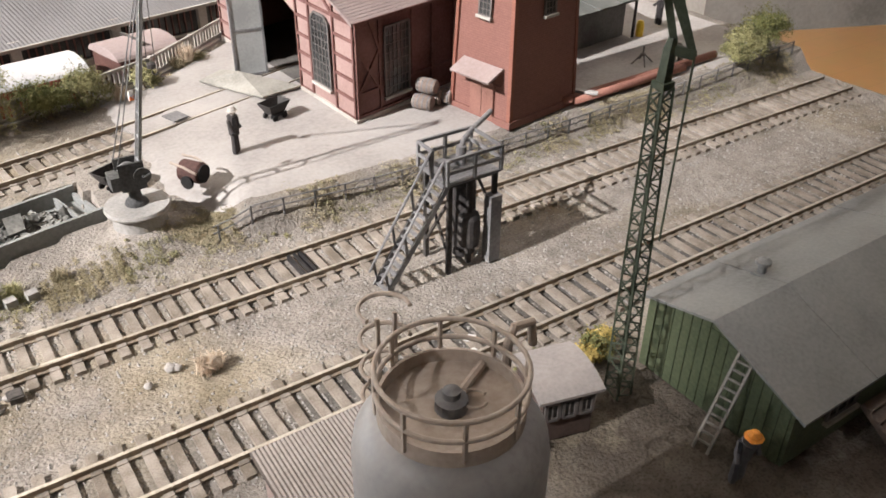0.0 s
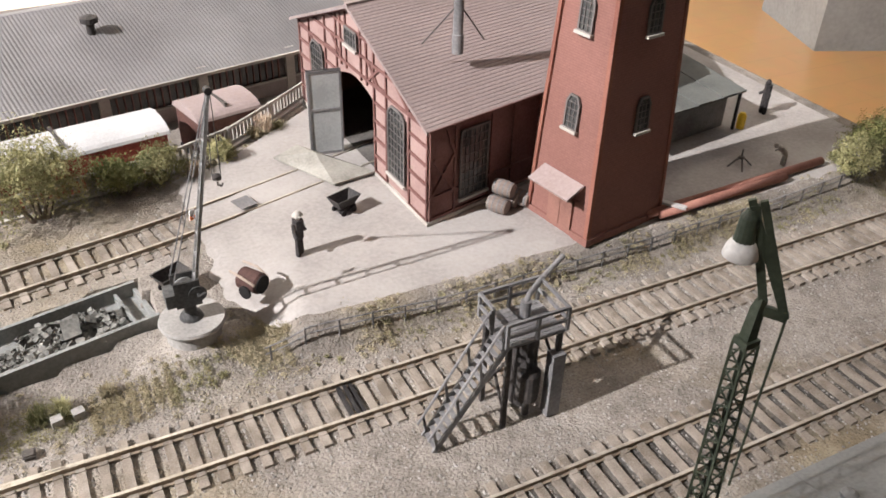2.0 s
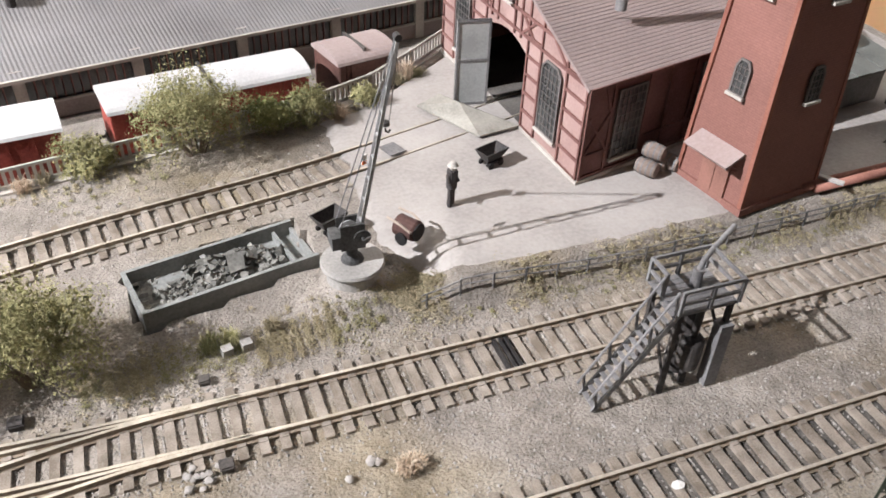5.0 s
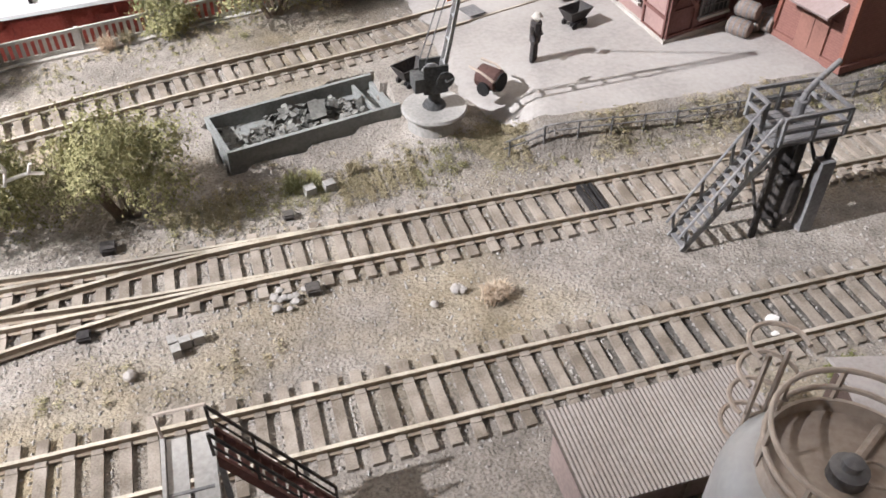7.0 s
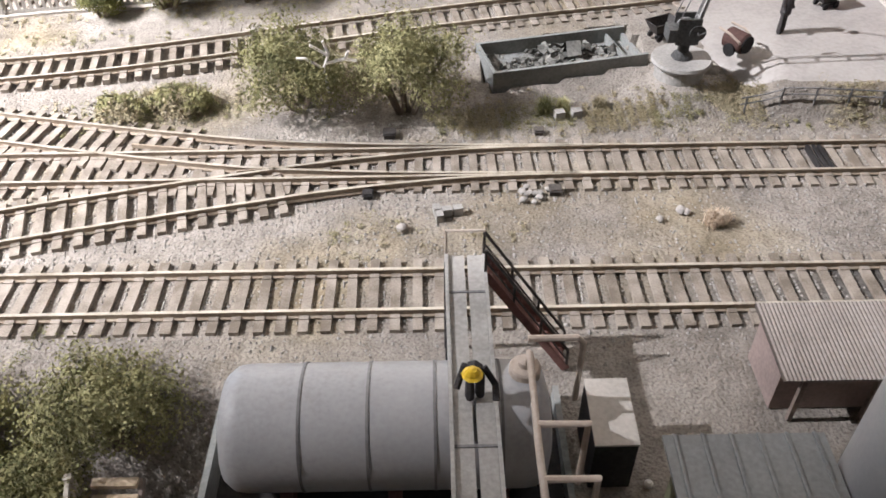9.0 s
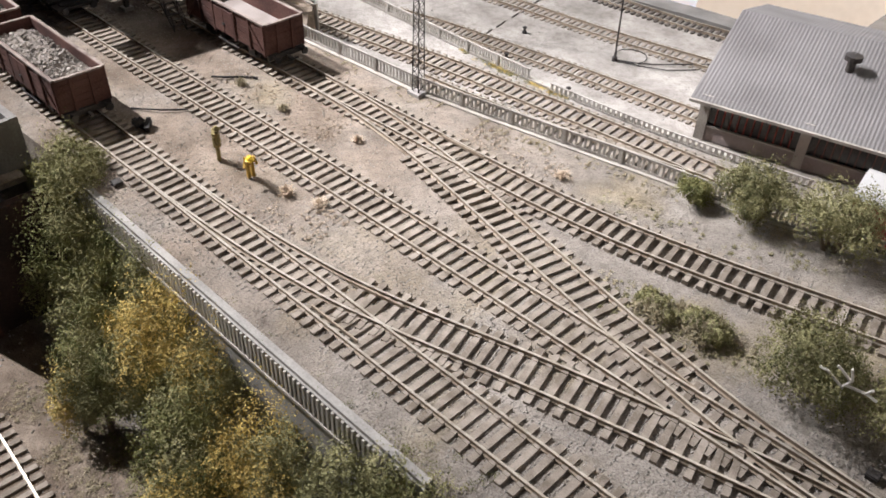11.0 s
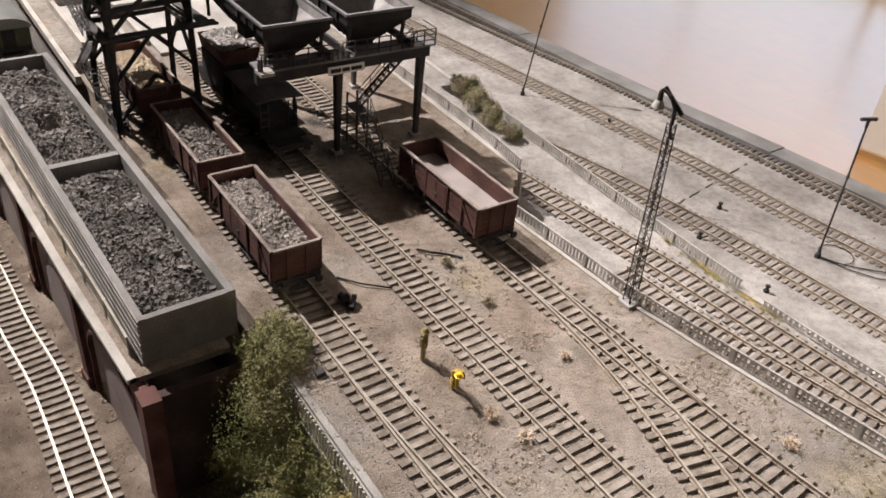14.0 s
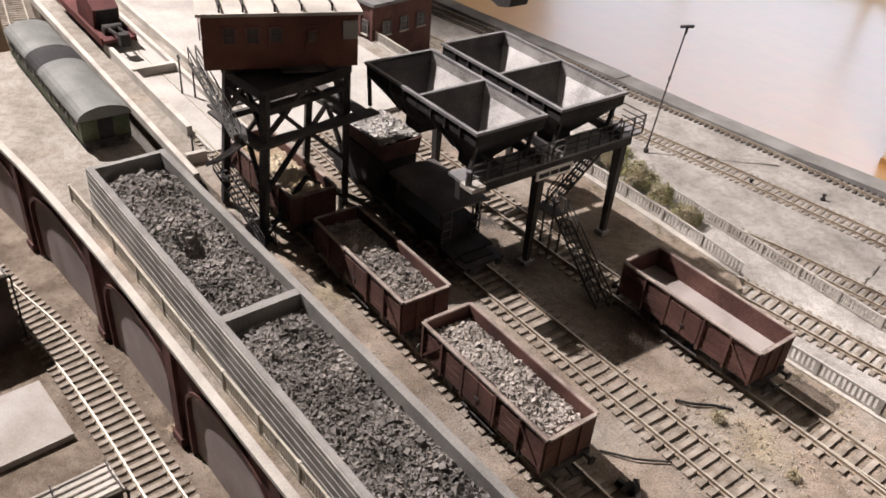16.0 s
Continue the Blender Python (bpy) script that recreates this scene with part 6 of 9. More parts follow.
BUNKER = mat("dusty_grey_bunker", (0.212, 0.202, 0.189), (0.145, 0.136, 0.126), (0.281, 0.268, 0.251), coarse=30)
BUNKER_POSE = pose(-0.5525, -0.0322, 0, 0, 0, 2.0)
bunker = thing("coal_bunker", BUNKER_POSE, "grey double coal bunker with planked outer side", "coal bunker")
BX0, BX1, BY0, BY1, RIM = -0.3325, 0.0, -0.0490, 0.0, 0.0269
part("side_wall", box(new_bm(), BX0, BX1, BY1 - 0.0042, BY1, -0.001, RIM), BUNKER, bunker)
part("end_wall", box(new_bm(), BX1 - 0.0035, BX1, BY0 + 0.0042, BY1 - 0.0042, -0.001, RIM - 0.0003), BUNKER, bunker)
part("end_wall", box(new_bm(), BX0, BX0 + 0.0035, BY0 + 0.0042, BY1 - 0.0042, -0.001, RIM - 0.0003), BUNKER, bunker)
part("divider", box(new_bm(), -0.1630, -0.1580, BY0 + 0.0042, BY1 - 0.0042, 0.0, RIM - 0.0005), BUNKER, bunker)
part("inner_wall", box(new_bm(), BX0, BX1, BY0 + 0.0012, BY0 + 0.0042, -0.001, RIM), BUNKER, bunker)
part("bunker_floor", box(new_bm(), BX0 + 0.0035, BX1 - 0.0035, BY0 + 0.0042, BY1 - 0.0042, -0.001, 0.0005), BUNKER, bunker)
for k in range(10):
    z = -0.0008 + k * 0.0028
    part("plank", box(new_bm(), BX0 - 0.001, BX1 + 0.0004, BY0 + 0.0002 * (k % 2), BY0 + 0.0012, z, z + 0.0022), PLANKGREY, bunker)


def front_load(u, v):
    return 0.0195 + 0.0035 * math.sin(math.pi * v) * (1 - 0.3 * u) - 0.004 * max(0, 0.12 - u) / 0.12


def rear_load(u, v):
    z = 0.0205 + 0.0038 * math.sin(math.pi * v) - 0.006 * step(0.16 - u, 0, 0.16)
    return z - 0.0165 * math.exp(-(((u - 0.60) / 0.065) ** 2 + ((v - 0.44) / 0.19) ** 4))


heap("coal_heap", BUNKER_POSE @ pose(-0.1578, BY0 + 0.0043, 0), (0.1542, 0.0404), front_load, 17000, 0.00060, COAL, "dark grey lump coal filling the front bin", "coal", 21)
heap("coal_heap", BUNKER_POSE @ pose(-0.3289, BY0 + 0.0043, 0), (0.1658, 0.0404), rear_load, 17000, 0.00060, COAL, "grey lump coal with a dark hollow in the rear bin", "coal", 22)

# ledge, its picket fence and the arcade below
EDGE = [(-1.16, -0.150), (-1.07, -0.1335), (-0.972, -0.1180), (-0.8515, -0.1065), (-0.7434, -0.1000), (-0.635, -0.0945), (-0.5340, -0.0880)]
ledge = thing("ledge", pose(0, 0, 0), "pale concrete ledge beside the coal bunker", "ledge", kind="structure")
pts = smooth_line([(x, y, 0) for x, y in EDGE], 0.02)
bm = new_bm()
rows_ = []
for p in pts:
    rows_.append([bm.verts.new(c) for c in ((p.x, p.y - 0.001, -0.0035), (p.x, p.y - 0.001, -0.0004), (p.x, -0.040, -0.0004), (p.x, -0.040, -0.0035))])
loft(bm, rows_)
part("slab", bm, GROUND, ledge)
bm = new_bm()
rows_ = [[bm.verts.new(c) for c in ((p.x, p.y - 0.0022, -0.0030), (p.x, p.y - 0.0022, -0.0002), (p.x, p.y + 0.0022, 0.0002), (p.x, p.y + 0.0022, -0.0030))] for p in pts]
loft(bm, rows_)
part("coping", bm, PALE, ledge)
picket_fence([(-0.895, -0.1010, 0), (-0.845, -0.0980, 0), (-0.762, -0.0942, 0), (-0.68, -0.0905, 0), (-0.61, -0.0865, 0), (-0.541, -0.0838, 0)], 0.0115, 0.0021, 0.0335, PICKET, "beige picket fence on the bunker ledge")

arcade = thing("arcade_wall", pose(0, 0, 0), "dark red brick arcade with grey-mauve arched infill", "arcade", kind="structure")
BASE = FOOT
for (x0, y0), (x1, y1) in zip(EDGE, EDGE[1:]):
    L = math.hypot(x1 - x0, y1 - y0)
    m = pose(x0, y0 + 0.0012, 0, 0, 0, math.degrees(math.atan2(y1 - y0, x1 - x0)))
    a, b = 0.013, L - 0.009
    c, r = (a + b) / 2, (b - a) / 2
    spring = BASE + 0.036
    rise = 0.025

    def bow(k, grow=0.0):
        th = math.pi * (1 - k)
        return (c + (r + grow) * math.cos(th), spring + (rise + grow) * math.sin(th))

    curve = [bow(k / 14) for k in range(15)]
    part("spandrel", outline_slab(new_bm(), [(0, BASE), (a, BASE)] + curve + [(b, BASE), (L, BASE), (L, -0.0036), (0, -0.0036)], 0.004, m), DARKBRICK, arcade)
    part("infill", outline_slab(new_bm(), [(a - 0.001, BASE), (b + 0.001, BASE), (b + 0.001, -0.006), (a - 0.001, -0.006)], 0.004, m @ pose(0, 0.0018, 0)), MAUVE, arcade)
    bm = new_bm()
    outer, inner = [bow(k / 14, 0.0022) for k in range(15)], [bow(k / 14, -0.0002) for k in range(15)]
    outline_slab(bm, [(a - 0.0022, BASE)] + outer + [(b + 0.0022, BASE), (b - 0.0002, BASE)] + inner[::-1] + [(a - 0.0002, BASE)], 0.0012, m @ pose(0, -0.0011, 0))
    part("arch_ring", bm, DARKBRICK, arcade)
    bm = new_bm()
    box(bm, -0.0045, 0.0045, -0.0028, 0.003, BASE, -0.0034)
    box(bm, -0.0055, 0.0055, -0.0040, 0.003, BASE, BASE + 0.006)
    part("pillar", bm, DARKBRICK, arcade, m=m)
# end wall in a darker brick than the rest of the arcade
part("end_wall", box(new_bm(), -0.5342, -0.5293, -0.0865, -0.024, BASE, -0.0036), mat("darker_brick", (0.05, 0.03, 0.027), (0.03, 0.02, 0.018), (0.08, 0.05, 0.044)), arcade)
part("pillar", box(new_bm(), -0.5386, -0.5271, -0.0895, -0.080, BASE, -0.0034), DARKBRICK, arcade)

# retaining wall of the near track with a low picket parapet
wall = thing("retaining_wall", pose(0, 0, 0), "grey retaining wall with pale coping along the near track", "retaining wall", kind="structure")
part("wall_body", box(new_bm(), -0.5293, -0.270, -0.0255, -0.0215, BASE, -0.001), CONCRETE, wall)
part("coping", box(new_bm(), -0.5293, -0.270, -0.0246, -0.0212, -0.001, 0.0009), CONCRETE, wall)
for k in range(1, 300):
    x = -0.5293 + k * 0.0029
    if x > -0.275:
        break
    part("slat", box(new_bm(), x - 0.0006, x + 0.0006, -0.0266, -0.0256, -0.013, -0.0012), PALE, wall)
part("rail", box(new_bm(), -0.5287, -0.272, -0.0270, -0.0255, -0.0148, -0.0130), PALE, wall)

# ---- terrace fences ----
part_line = [(x, along(TERRACE, x)) for x in (-0.578, -0.52, -0.4744, -0.434, -0.383, -0.334, -0.27, -0.20, -0.13, -0.06, -0.016)] + [(0.045, 0.290)]
tw_ = thing("terrace_wall", pose(0, 0, 0), "pale concrete retaining wall under the fence", "retaining wall", kind="structure")
for stretch in ([(x, along(TERRACE, x)) for x in (-1.34, -0.9, -0.64)] + [(-0.618, 0.204)], part_line):
    pts = smooth_line([(x, y, 0) for x, y in stretch], 0.012)
    bm = new_bm()
    rows_ = []
    for i, p in enumerate(pts):
        n, _ = sideways(pts, i)
        top = max(land(p.x, p.y - 0.004), -0.001) + 0.0004
        rows_.append([bm.verts.new(p + n * u + Vector((0, 0, z))) for u, z in ((-0.0026, LOW - 0.004), (-0.0026, top), (0.0022, top), (0.0030, LOW - 0.004))])
    loft(bm, rows_)
    part("wall_body", bm, PALE, tw_)
picket_fence([(x, y + 0.0002, 0.0004 + max(0, land(x, y - 0.006))) for x, y in part_line], 0.0092, 0.0027, 0.034, FENCE, "pale cast picket fence on the terrace edge", width=0.5)
picket_fence([(-1.30, along(TERRACE, -1.30), 0.0004), (-0.9, along(TERRACE, -0.9), 0.0004), (-0.70, along(TERRACE, -0.70), 0.0004), (-0.62, 0.206, 0.0004)], 0.0092, 0.0027, 0.034, FENCE, "pale cast picket fence on the terrace edge", width=0.5)
picket_fence([(-0.738, 0.2815, LOW), (-0.66, 0.2782, LOW), (-0.58, 0.2745, LOW), (-0.52, 0.2725, LOW), (-0.452, 0.2712, LOW)], 0.0088, 0.0027, 0.030, FENCE, "pale cast picket fence between harbour tracks", width=0.5)
low_strip = [(-0.450, 0.2712, LOW), (-0.40, 0.2735, LOW), (-0.36, 0.2765, LOW), (-0.308, 0.2835, LOW), (-0.26, 0.2930, LOW)]
picket_fence(low_strip, 0.0055, 0.0036, 0.030, FENCE, "low pale balustrade beside the warehouse", name="balustrade", post=False)
bm = new_bm()
for i, p in enumerate(smooth_line([(x, along(QUAYWALL, x) + 0.0015, LOW) for x in (-1.2, -0.90, -0.734, -0.60, -0.47, -0.38, -0.31)], 0.028)):
    box(bm, -0.0138, 0.0138, -0.0016, 0.0028, -0.056, 0.0016, pose(p.x, p.y, p.z, 0, 0, -2 if p.x < -0.47 else 4))
tagged(part("kerb", bm, PALE), "pale kerb stones under the low fence", "kerb", kind="structure")

# ---- open goods wagons ----
def boarded(length, high, thick, n, m):
    """One board-lined wall: a grooved outline drawn out along x."""
    prof = []
    for k in range(n):
        z0, z1 = high * k / n, high * (k + 1) / n
        prof += [(0.0, z0 + 0.0002), (0.0, z1 - 0.0002), (0.00045, z1)]
    prof = [(0.00045, 0.0)] + prof + [(thick, high), (thick, 0)]
    bm = new_bm()
    a = [bm.verts.new(m @ Vector((0, y, z))) for y, z in prof]
    b = [bm.verts.new(m @ Vector((length, y, z))) for y, z in prof]
    bm.faces.new(a)
    bm.faces.new(b[::-1])
    for i in range(len(a)):
        j = (i + 1) % len(a)
        bm.faces.new((a[j], a[i], b[i], b[j]))
    return bm


RIMDUST = mat("dusty_wagon_rim", (0.24, 0.195, 0.17), (0.15, 0.115, 0.10), (0.34, 0.285, 0.25), coarse=120)


def wagon(m, label, paint=WAGONBROWN, floor=DARKSTEEL, L=0.088, W=0.0285, rim=0.031, bed=0.0004):
    ob = thing("goods_wagon", m, label, "wagon", "open goods wagons")
    z0, h = 0.0115, rim - 0.0115
    part("side", boarded(L, h, 0.0014, 5, pose(-L / 2, -W / 2, z0)), paint, ob)
    part("side", boarded(L, h, 0.0014, 5, pose(L / 2, W / 2, z0, 0, 0, 180)), paint, ob)
    part("end_wall", boarded(W - 0.0028, h, 0.0014, 5, pose(L / 2, -W / 2 + 0.0014, z0, 0, 0, 90)), paint, ob)
    part("end_wall", boarded(W - 0.0028, h, 0.0014, 5, pose(-L / 2, W / 2 - 0.0014, z0, 0, 0, -90)), paint, ob)
    part("wagon_floor", box(new_bm(), -L / 2 + 0.0014, L / 2 - 0.0014, -W / 2 + 0.0014, W / 2 - 0.0014, z0 - 0.0012, z0 + bed), floor, ob)
    for s in (-1, 1):
        y = s * (W / 2 + 0.0004)
        for x in (-0.0425, -0.0275, -0.0115, 0.0115, 0.0275, 0.0425):
            part("stake", box(new_bm(), x - 0.0007, x + 0.0007, y - 0.0005, y + 0.0005, z0 - 0.001, rim - 0.0008), paint, ob)
        for x0, x1 in ((-0.0425, -0.0285), (0.0425, 0.0285)):
            bm = new_bm()
            beam(bm, (x0, y, z0), (x1, y, rim - 0.004), 0.0010, 0.0009)
            part("brace", bm, paint, ob)
        for x in (-0.0052, 0.0052):
            part("door", box(new_bm(), x - 0.0049, x + 0.0049, y - 0.0003, y + 0.0003, z0 + 0.001, rim - 0.003), paint, ob)
        bm = new_bm()
        box(bm, -0.0012, 0.0012, y - 0.0008, y + 0.0008, z0 + 0.006, z0 + 0.0075)
        part("latch", bm, DARKSTEEL, ob)
        part("rim", box(new_bm(), -L / 2, L / 2, s * W / 2 - 0.0009, s * W / 2 + 0.0009, rim - 0.0006, rim + 0.0004), RIMDUST, ob)
        part("solebar", box(new_bm(), -L / 2, L / 2, s * 0.0098 - 0.0008, s * 0.0098 + 0.0008, 0.0075, 0.0103), DARKSTEEL, ob)
        for x in (-0.024, 0.024):
            bm = new_bm()
            box(bm, x - 0.0035, x + 0.0035, s * 0.0112 - 0.0008, s * 0.0112 + 0.0008, 0.0045, 0.0088)
            part("axle_guard", bm, DARKSTEEL, ob)
            bm = new_bm()
            lathe(bm, [(0.0060, -0.0012), (0.0060, -0.0002), (0.0054, 0.0), (0.0054, 0.0014), (0.002, 0.0014)], 18, "Y", at=(x, s * 0.0085, 0.0078))
            part("wheel", bm, DARKSTEEL, ob)
        part("step_board", box(new_bm(), -0.012, 0.012, s * 0.0125 - 0.001, s * 0.0125 + 0.001, 0.0048, 0.0053), DARKSTEEL, ob)
    for e in (-1, 1):
        part("rim", box(new_bm(), e * L / 2 - 0.0009, e * L / 2 + 0.0009, -W / 2 + 0.0009, W / 2 - 0.0009, rim - 0.0006, rim + 0.0004), RIMDUST, ob)
        part("buffer_beam", box(new_bm(), e * (L / 2 + 0.0002) - 0.0009, e * (L / 2 + 0.0002) + 0.0009, -0.0135, 0.0135, 0.0078, 0.0112), DARKSTEEL, ob)
        for y in (-0.0055, 0.0055):
            part("stake", box(new_bm(), e * (L / 2 + 0.0004) - 0.0005, e * (L / 2 + 0.0004) + 0.0005, y - 0.0007, y + 0.0007, 0.0112, rim - 0.001), paint, ob)
        for y in (-0.0100, 0.0100):
            bm = new_bm()
            lathe(bm, [(0.0009, 0), (0.0009, e * 0.0045), (0.0024, e * 0.0045), (0.0022, e * 0.0053)], 12, "X", at=(e * (L / 2 + 0.001), y, 0.0098))
            part("buffer", bm, DARKSTEEL, ob)
        bm = new_bm()
        beam(bm, (e * L / 2, 0, 0.0085), (e * (L / 2 + 0.007), 0, 0.0075), 0.0022, 0.0012)
        beam(bm, (e * (L / 2 + 0.0068), -0.004, 0.0078), (e * (L / 2 + 0.0068), 0.004, 0.0078), 0.0008, 0.0008)
        part("coupling", bm, DARKSTEEL, ob)
    return ob


def wagon_load(u, v):
    return 0.0238 + 0.0050 * math.sin(math.pi * u) ** 0.5 * math.sin(math.pi * v) ** 0.6


def loaded(x, y, label, material, load_label, seed, fn=wagon_load, paint=WAGONBROWN, count=2900):
    wagon(pose(x, y, 0), label, paint)
    heap("wagon_load", pose(x - 0.0422, y - 0.0128, 0), (0.0844, 0.0256), fn, int(count * 2.2), 0.00050 if material is ORE else 0.00036, material, load_label, "rubble load", seed)


loaded(-0.6117, 0.0082, "brown open goods wagon heaped with grey rubble", ORE, "grey rubble heaped in the wagon", 31)
loaded(-0.7164, 0.0082, "brown open goods wagon with dusty grey rubble half in shade", ORE, "grey rubble heaped in the wagon", 32)
loaded(-0.8300, 0.0082, "dark open goods wagon filled with pale sand", SAND, "pale yellow sand heaped in the wagon", 33, count=2400)
wagon(pose(-0.5965, 0.1311, 0), "brown open goods wagon with a thin layer of grey dust", bed=0.0085, floor=mat("pale_dusty_floor", (0.27, 0.235, 0.215), (0.19, 0.162, 0.148), (0.34, 0.30, 0.278), fine=1600, bump=0.6))
bm = new_bm()
for x, y, a in ((0, 0, 20), (0.004, 0.003, -40)):
    box(bm, -0.0045, 0.0045, -0.0012, 0.0012, 0, 0.0035, pose(x, y, 0, 0, 12, a))
box(bm, -0.001, 0.001, -0.003, 0.003, 0.003, 0.006, pose(0.002, 0.001, 0, 30, 0, 0))
tagged(part("brake_shoe", bm, BLACK, m=pose(-0.5480, 0.0265, 0)), "black iron wheel stop lying beside the track", "wheel stop")

# ---- engine under the hoppers ----
loco = thing("steam_engine", pose(0, B - 0.0008, 0), "black sooty steam engine with a load of pale cobbles", "steam engine")
part("frame", box(new_bm(), -0.8598, -0.7036, -0.010, 0.010, 0.0085, 0.0125), BLACK, loco)
part("running_plate", box(new_bm(), -0.8092, -0.7102, -0.0150, 0.0150, 0.0125, 0.0138), BLACK, loco)
part("front_step", box(new_bm(), -0.7102, -0.6992, -0.0145, 0.0145, 0.0100, 0.0116), DARKSTEEL, loco)
part("cab", box(new_bm(), -0.7702, -0.7240, -0.0135, 0.0135, 0.0138, 0.0240), BLACK, loco)
for x in (-0.7696, -0.7245):
    for y in (-0.0128, 0.0128):
        part("cab_post", box(new_bm(), x - 0.0008, x + 0.0008, y - 0.0008, y + 0.0008, 0.0240, 0.0372), DARKSTEEL, loco)
part("cab_back", box(new_bm(), -0.7702, -0.7680, -0.0120, 0.0120, 0.0240, 0.0372), BLACK, loco)
bm = new_bm()
rows_ = []
for x in (-0.7745, -0.7190):
    prof = [(y, 0.0395 - 0.0014 * (y / 0.0172) ** 2) for y in np.linspace(-0.0172, 0.0172, 9)]
    rows_.append([bm.verts.new((x, float(y), float(z))) for y, z in prof] + [bm.verts.new((x, float(y), float(z) - 0.0009)) for y, z in prof[::-1]])
loft(bm, rows_)
part("cab_roof", bm, mat("sooty_brown_roof", (0.085, 0.072, 0.066), (0.05, 0.044, 0.04), (0.14, 0.12, 0.11)), loco)
part("boiler", lathe(new_bm(), [(0.007, -0.7880), (0.0088, -0.7865), (0.0090, -0.7702)], 20, "X", at=(0, 0, 0.0225)), BLACK, loco, smooth=True)
part("tender_tank", box(new_bm(), -0.8290, -0.7890, -0.0140, 0.0140, 0.0125, 0.0380), BLACK, loco)
bm = new_bm()
for s in (-1, 1):
    v = [bm.verts.new(c) for c in ((-0.8290, s * 0.0130, 0.0380), (-0.7890, s * 0.0130, 0.0380), (-0.7862, s * 0.0155, 0.0485), (-0.8312, s * 0.0155, 0.0485))]
    w = [bm.verts.new(q.co - Vector((0, s * 0.001, 0))) for q in v]
    bm.faces.new(v)
    bm.faces.new(w[::-1])
    for j in range(4):
        bm.faces.new((v[j], w[j], w[(j + 1) % 4], v[(j + 1) % 4]))
part("bunker_side", bm, WAGONBROWN, loco)
for x in (-0.8312, -0.7872):
    bm = new_bm()
    v = [bm.verts.new(c) for c in ((x, -0.0130, 0.0380), (x, 0.0130, 0.0380), (x, 0.0153, 0.0485), (x, -0.0153, 0.0485))]
    w = [bm.verts.new(q.co + Vector((0.001, 0, 0))) for q in v]
    bm.faces.new(v)
    bm.faces.new(w[::-1])
    for j in range(4):
        bm.faces.new((v[j], w[j], w[(j + 1) % 4], v[(j + 1) % 4]))
    part("bunker_end", bm, WAGONBROWN, loco)
for s in (-1, 1):
    for x in (-0.8455, -0.8235, -0.7971, -0.7729, -0.7487, -0.7256):
        big = 0.0092 if -0.8070 < x < -0.7410 else 0.0062
        part("wheel", lathe(new_bm(), [(big, -0.0012), (big, 0.0), (big * 0.9, 0.0012), (0.002, 0.0014)], 20, "Y", at=(x, s * 0.0085, 0.0025 + big)), BLACK, loco)
    bm = new_bm()
    beam(bm, (-0.7971, s * 0.0112, 0.009), (-0.7487, s * 0.0112, 0.009), 0.0016, 0.0010)
    part("rod", bm, GREYSTEEL, loco)
    bm = new_bm()
    for k in range(4):
        box(bm, -0.7229, -0.7218, s * 0.0105 - 0.003, s * 0.0105 + 0.003, 0.013 + k * 0.0052, 0.0136 + k * 0.0052)
    beam(bm, (-0.7223, s * 0.0105 - 0.003, 0.012), (-0.7223, s * 0.0105 - 0.003, 0.035), 0.0007)
    beam(bm, (-0.7223, s * 0.0105 + 0.003, 0.012), (-0.7223, s * 0.0105 + 0.003, 0.035), 0.0007)
    part("ladder", bm, DARKSTEEL, loco)
    part("buffer", lathe(new_bm(), [(0.001, -0.7036), (0.001, -0.6987), (0.0025, -0.6987), (0.0022, -0.6976)], 12, "X", at=(0, s * 0.010, 0.0098)), DARKSTEEL, loco)
heap("tender_load", pose(-0.8300, B - 0.0138, 0), (0.0420, 0.0296), lambda u, v: 0.0478 + 0.002 * math.sin(math.pi * v), 2300, 0.00062, COALTENDER, "pale round cobbles filling the tender", "cobbles", 41)

# ---- hopper gantry ----
gantry = thing("hopper_gantry", pose(0.0032, 0.0036, 0), "black steel gantry with two double coal hoppers", "hopper gantry")
# pale tone for the inner hopper walls that face the spotlight
HOPIN = mat("lit_hopper_plate", (0.35, 0.33, 0.318), (0.20, 0.188, 0.18), (0.45, 0.43, 0.415), rough=0.6, coarse=60)


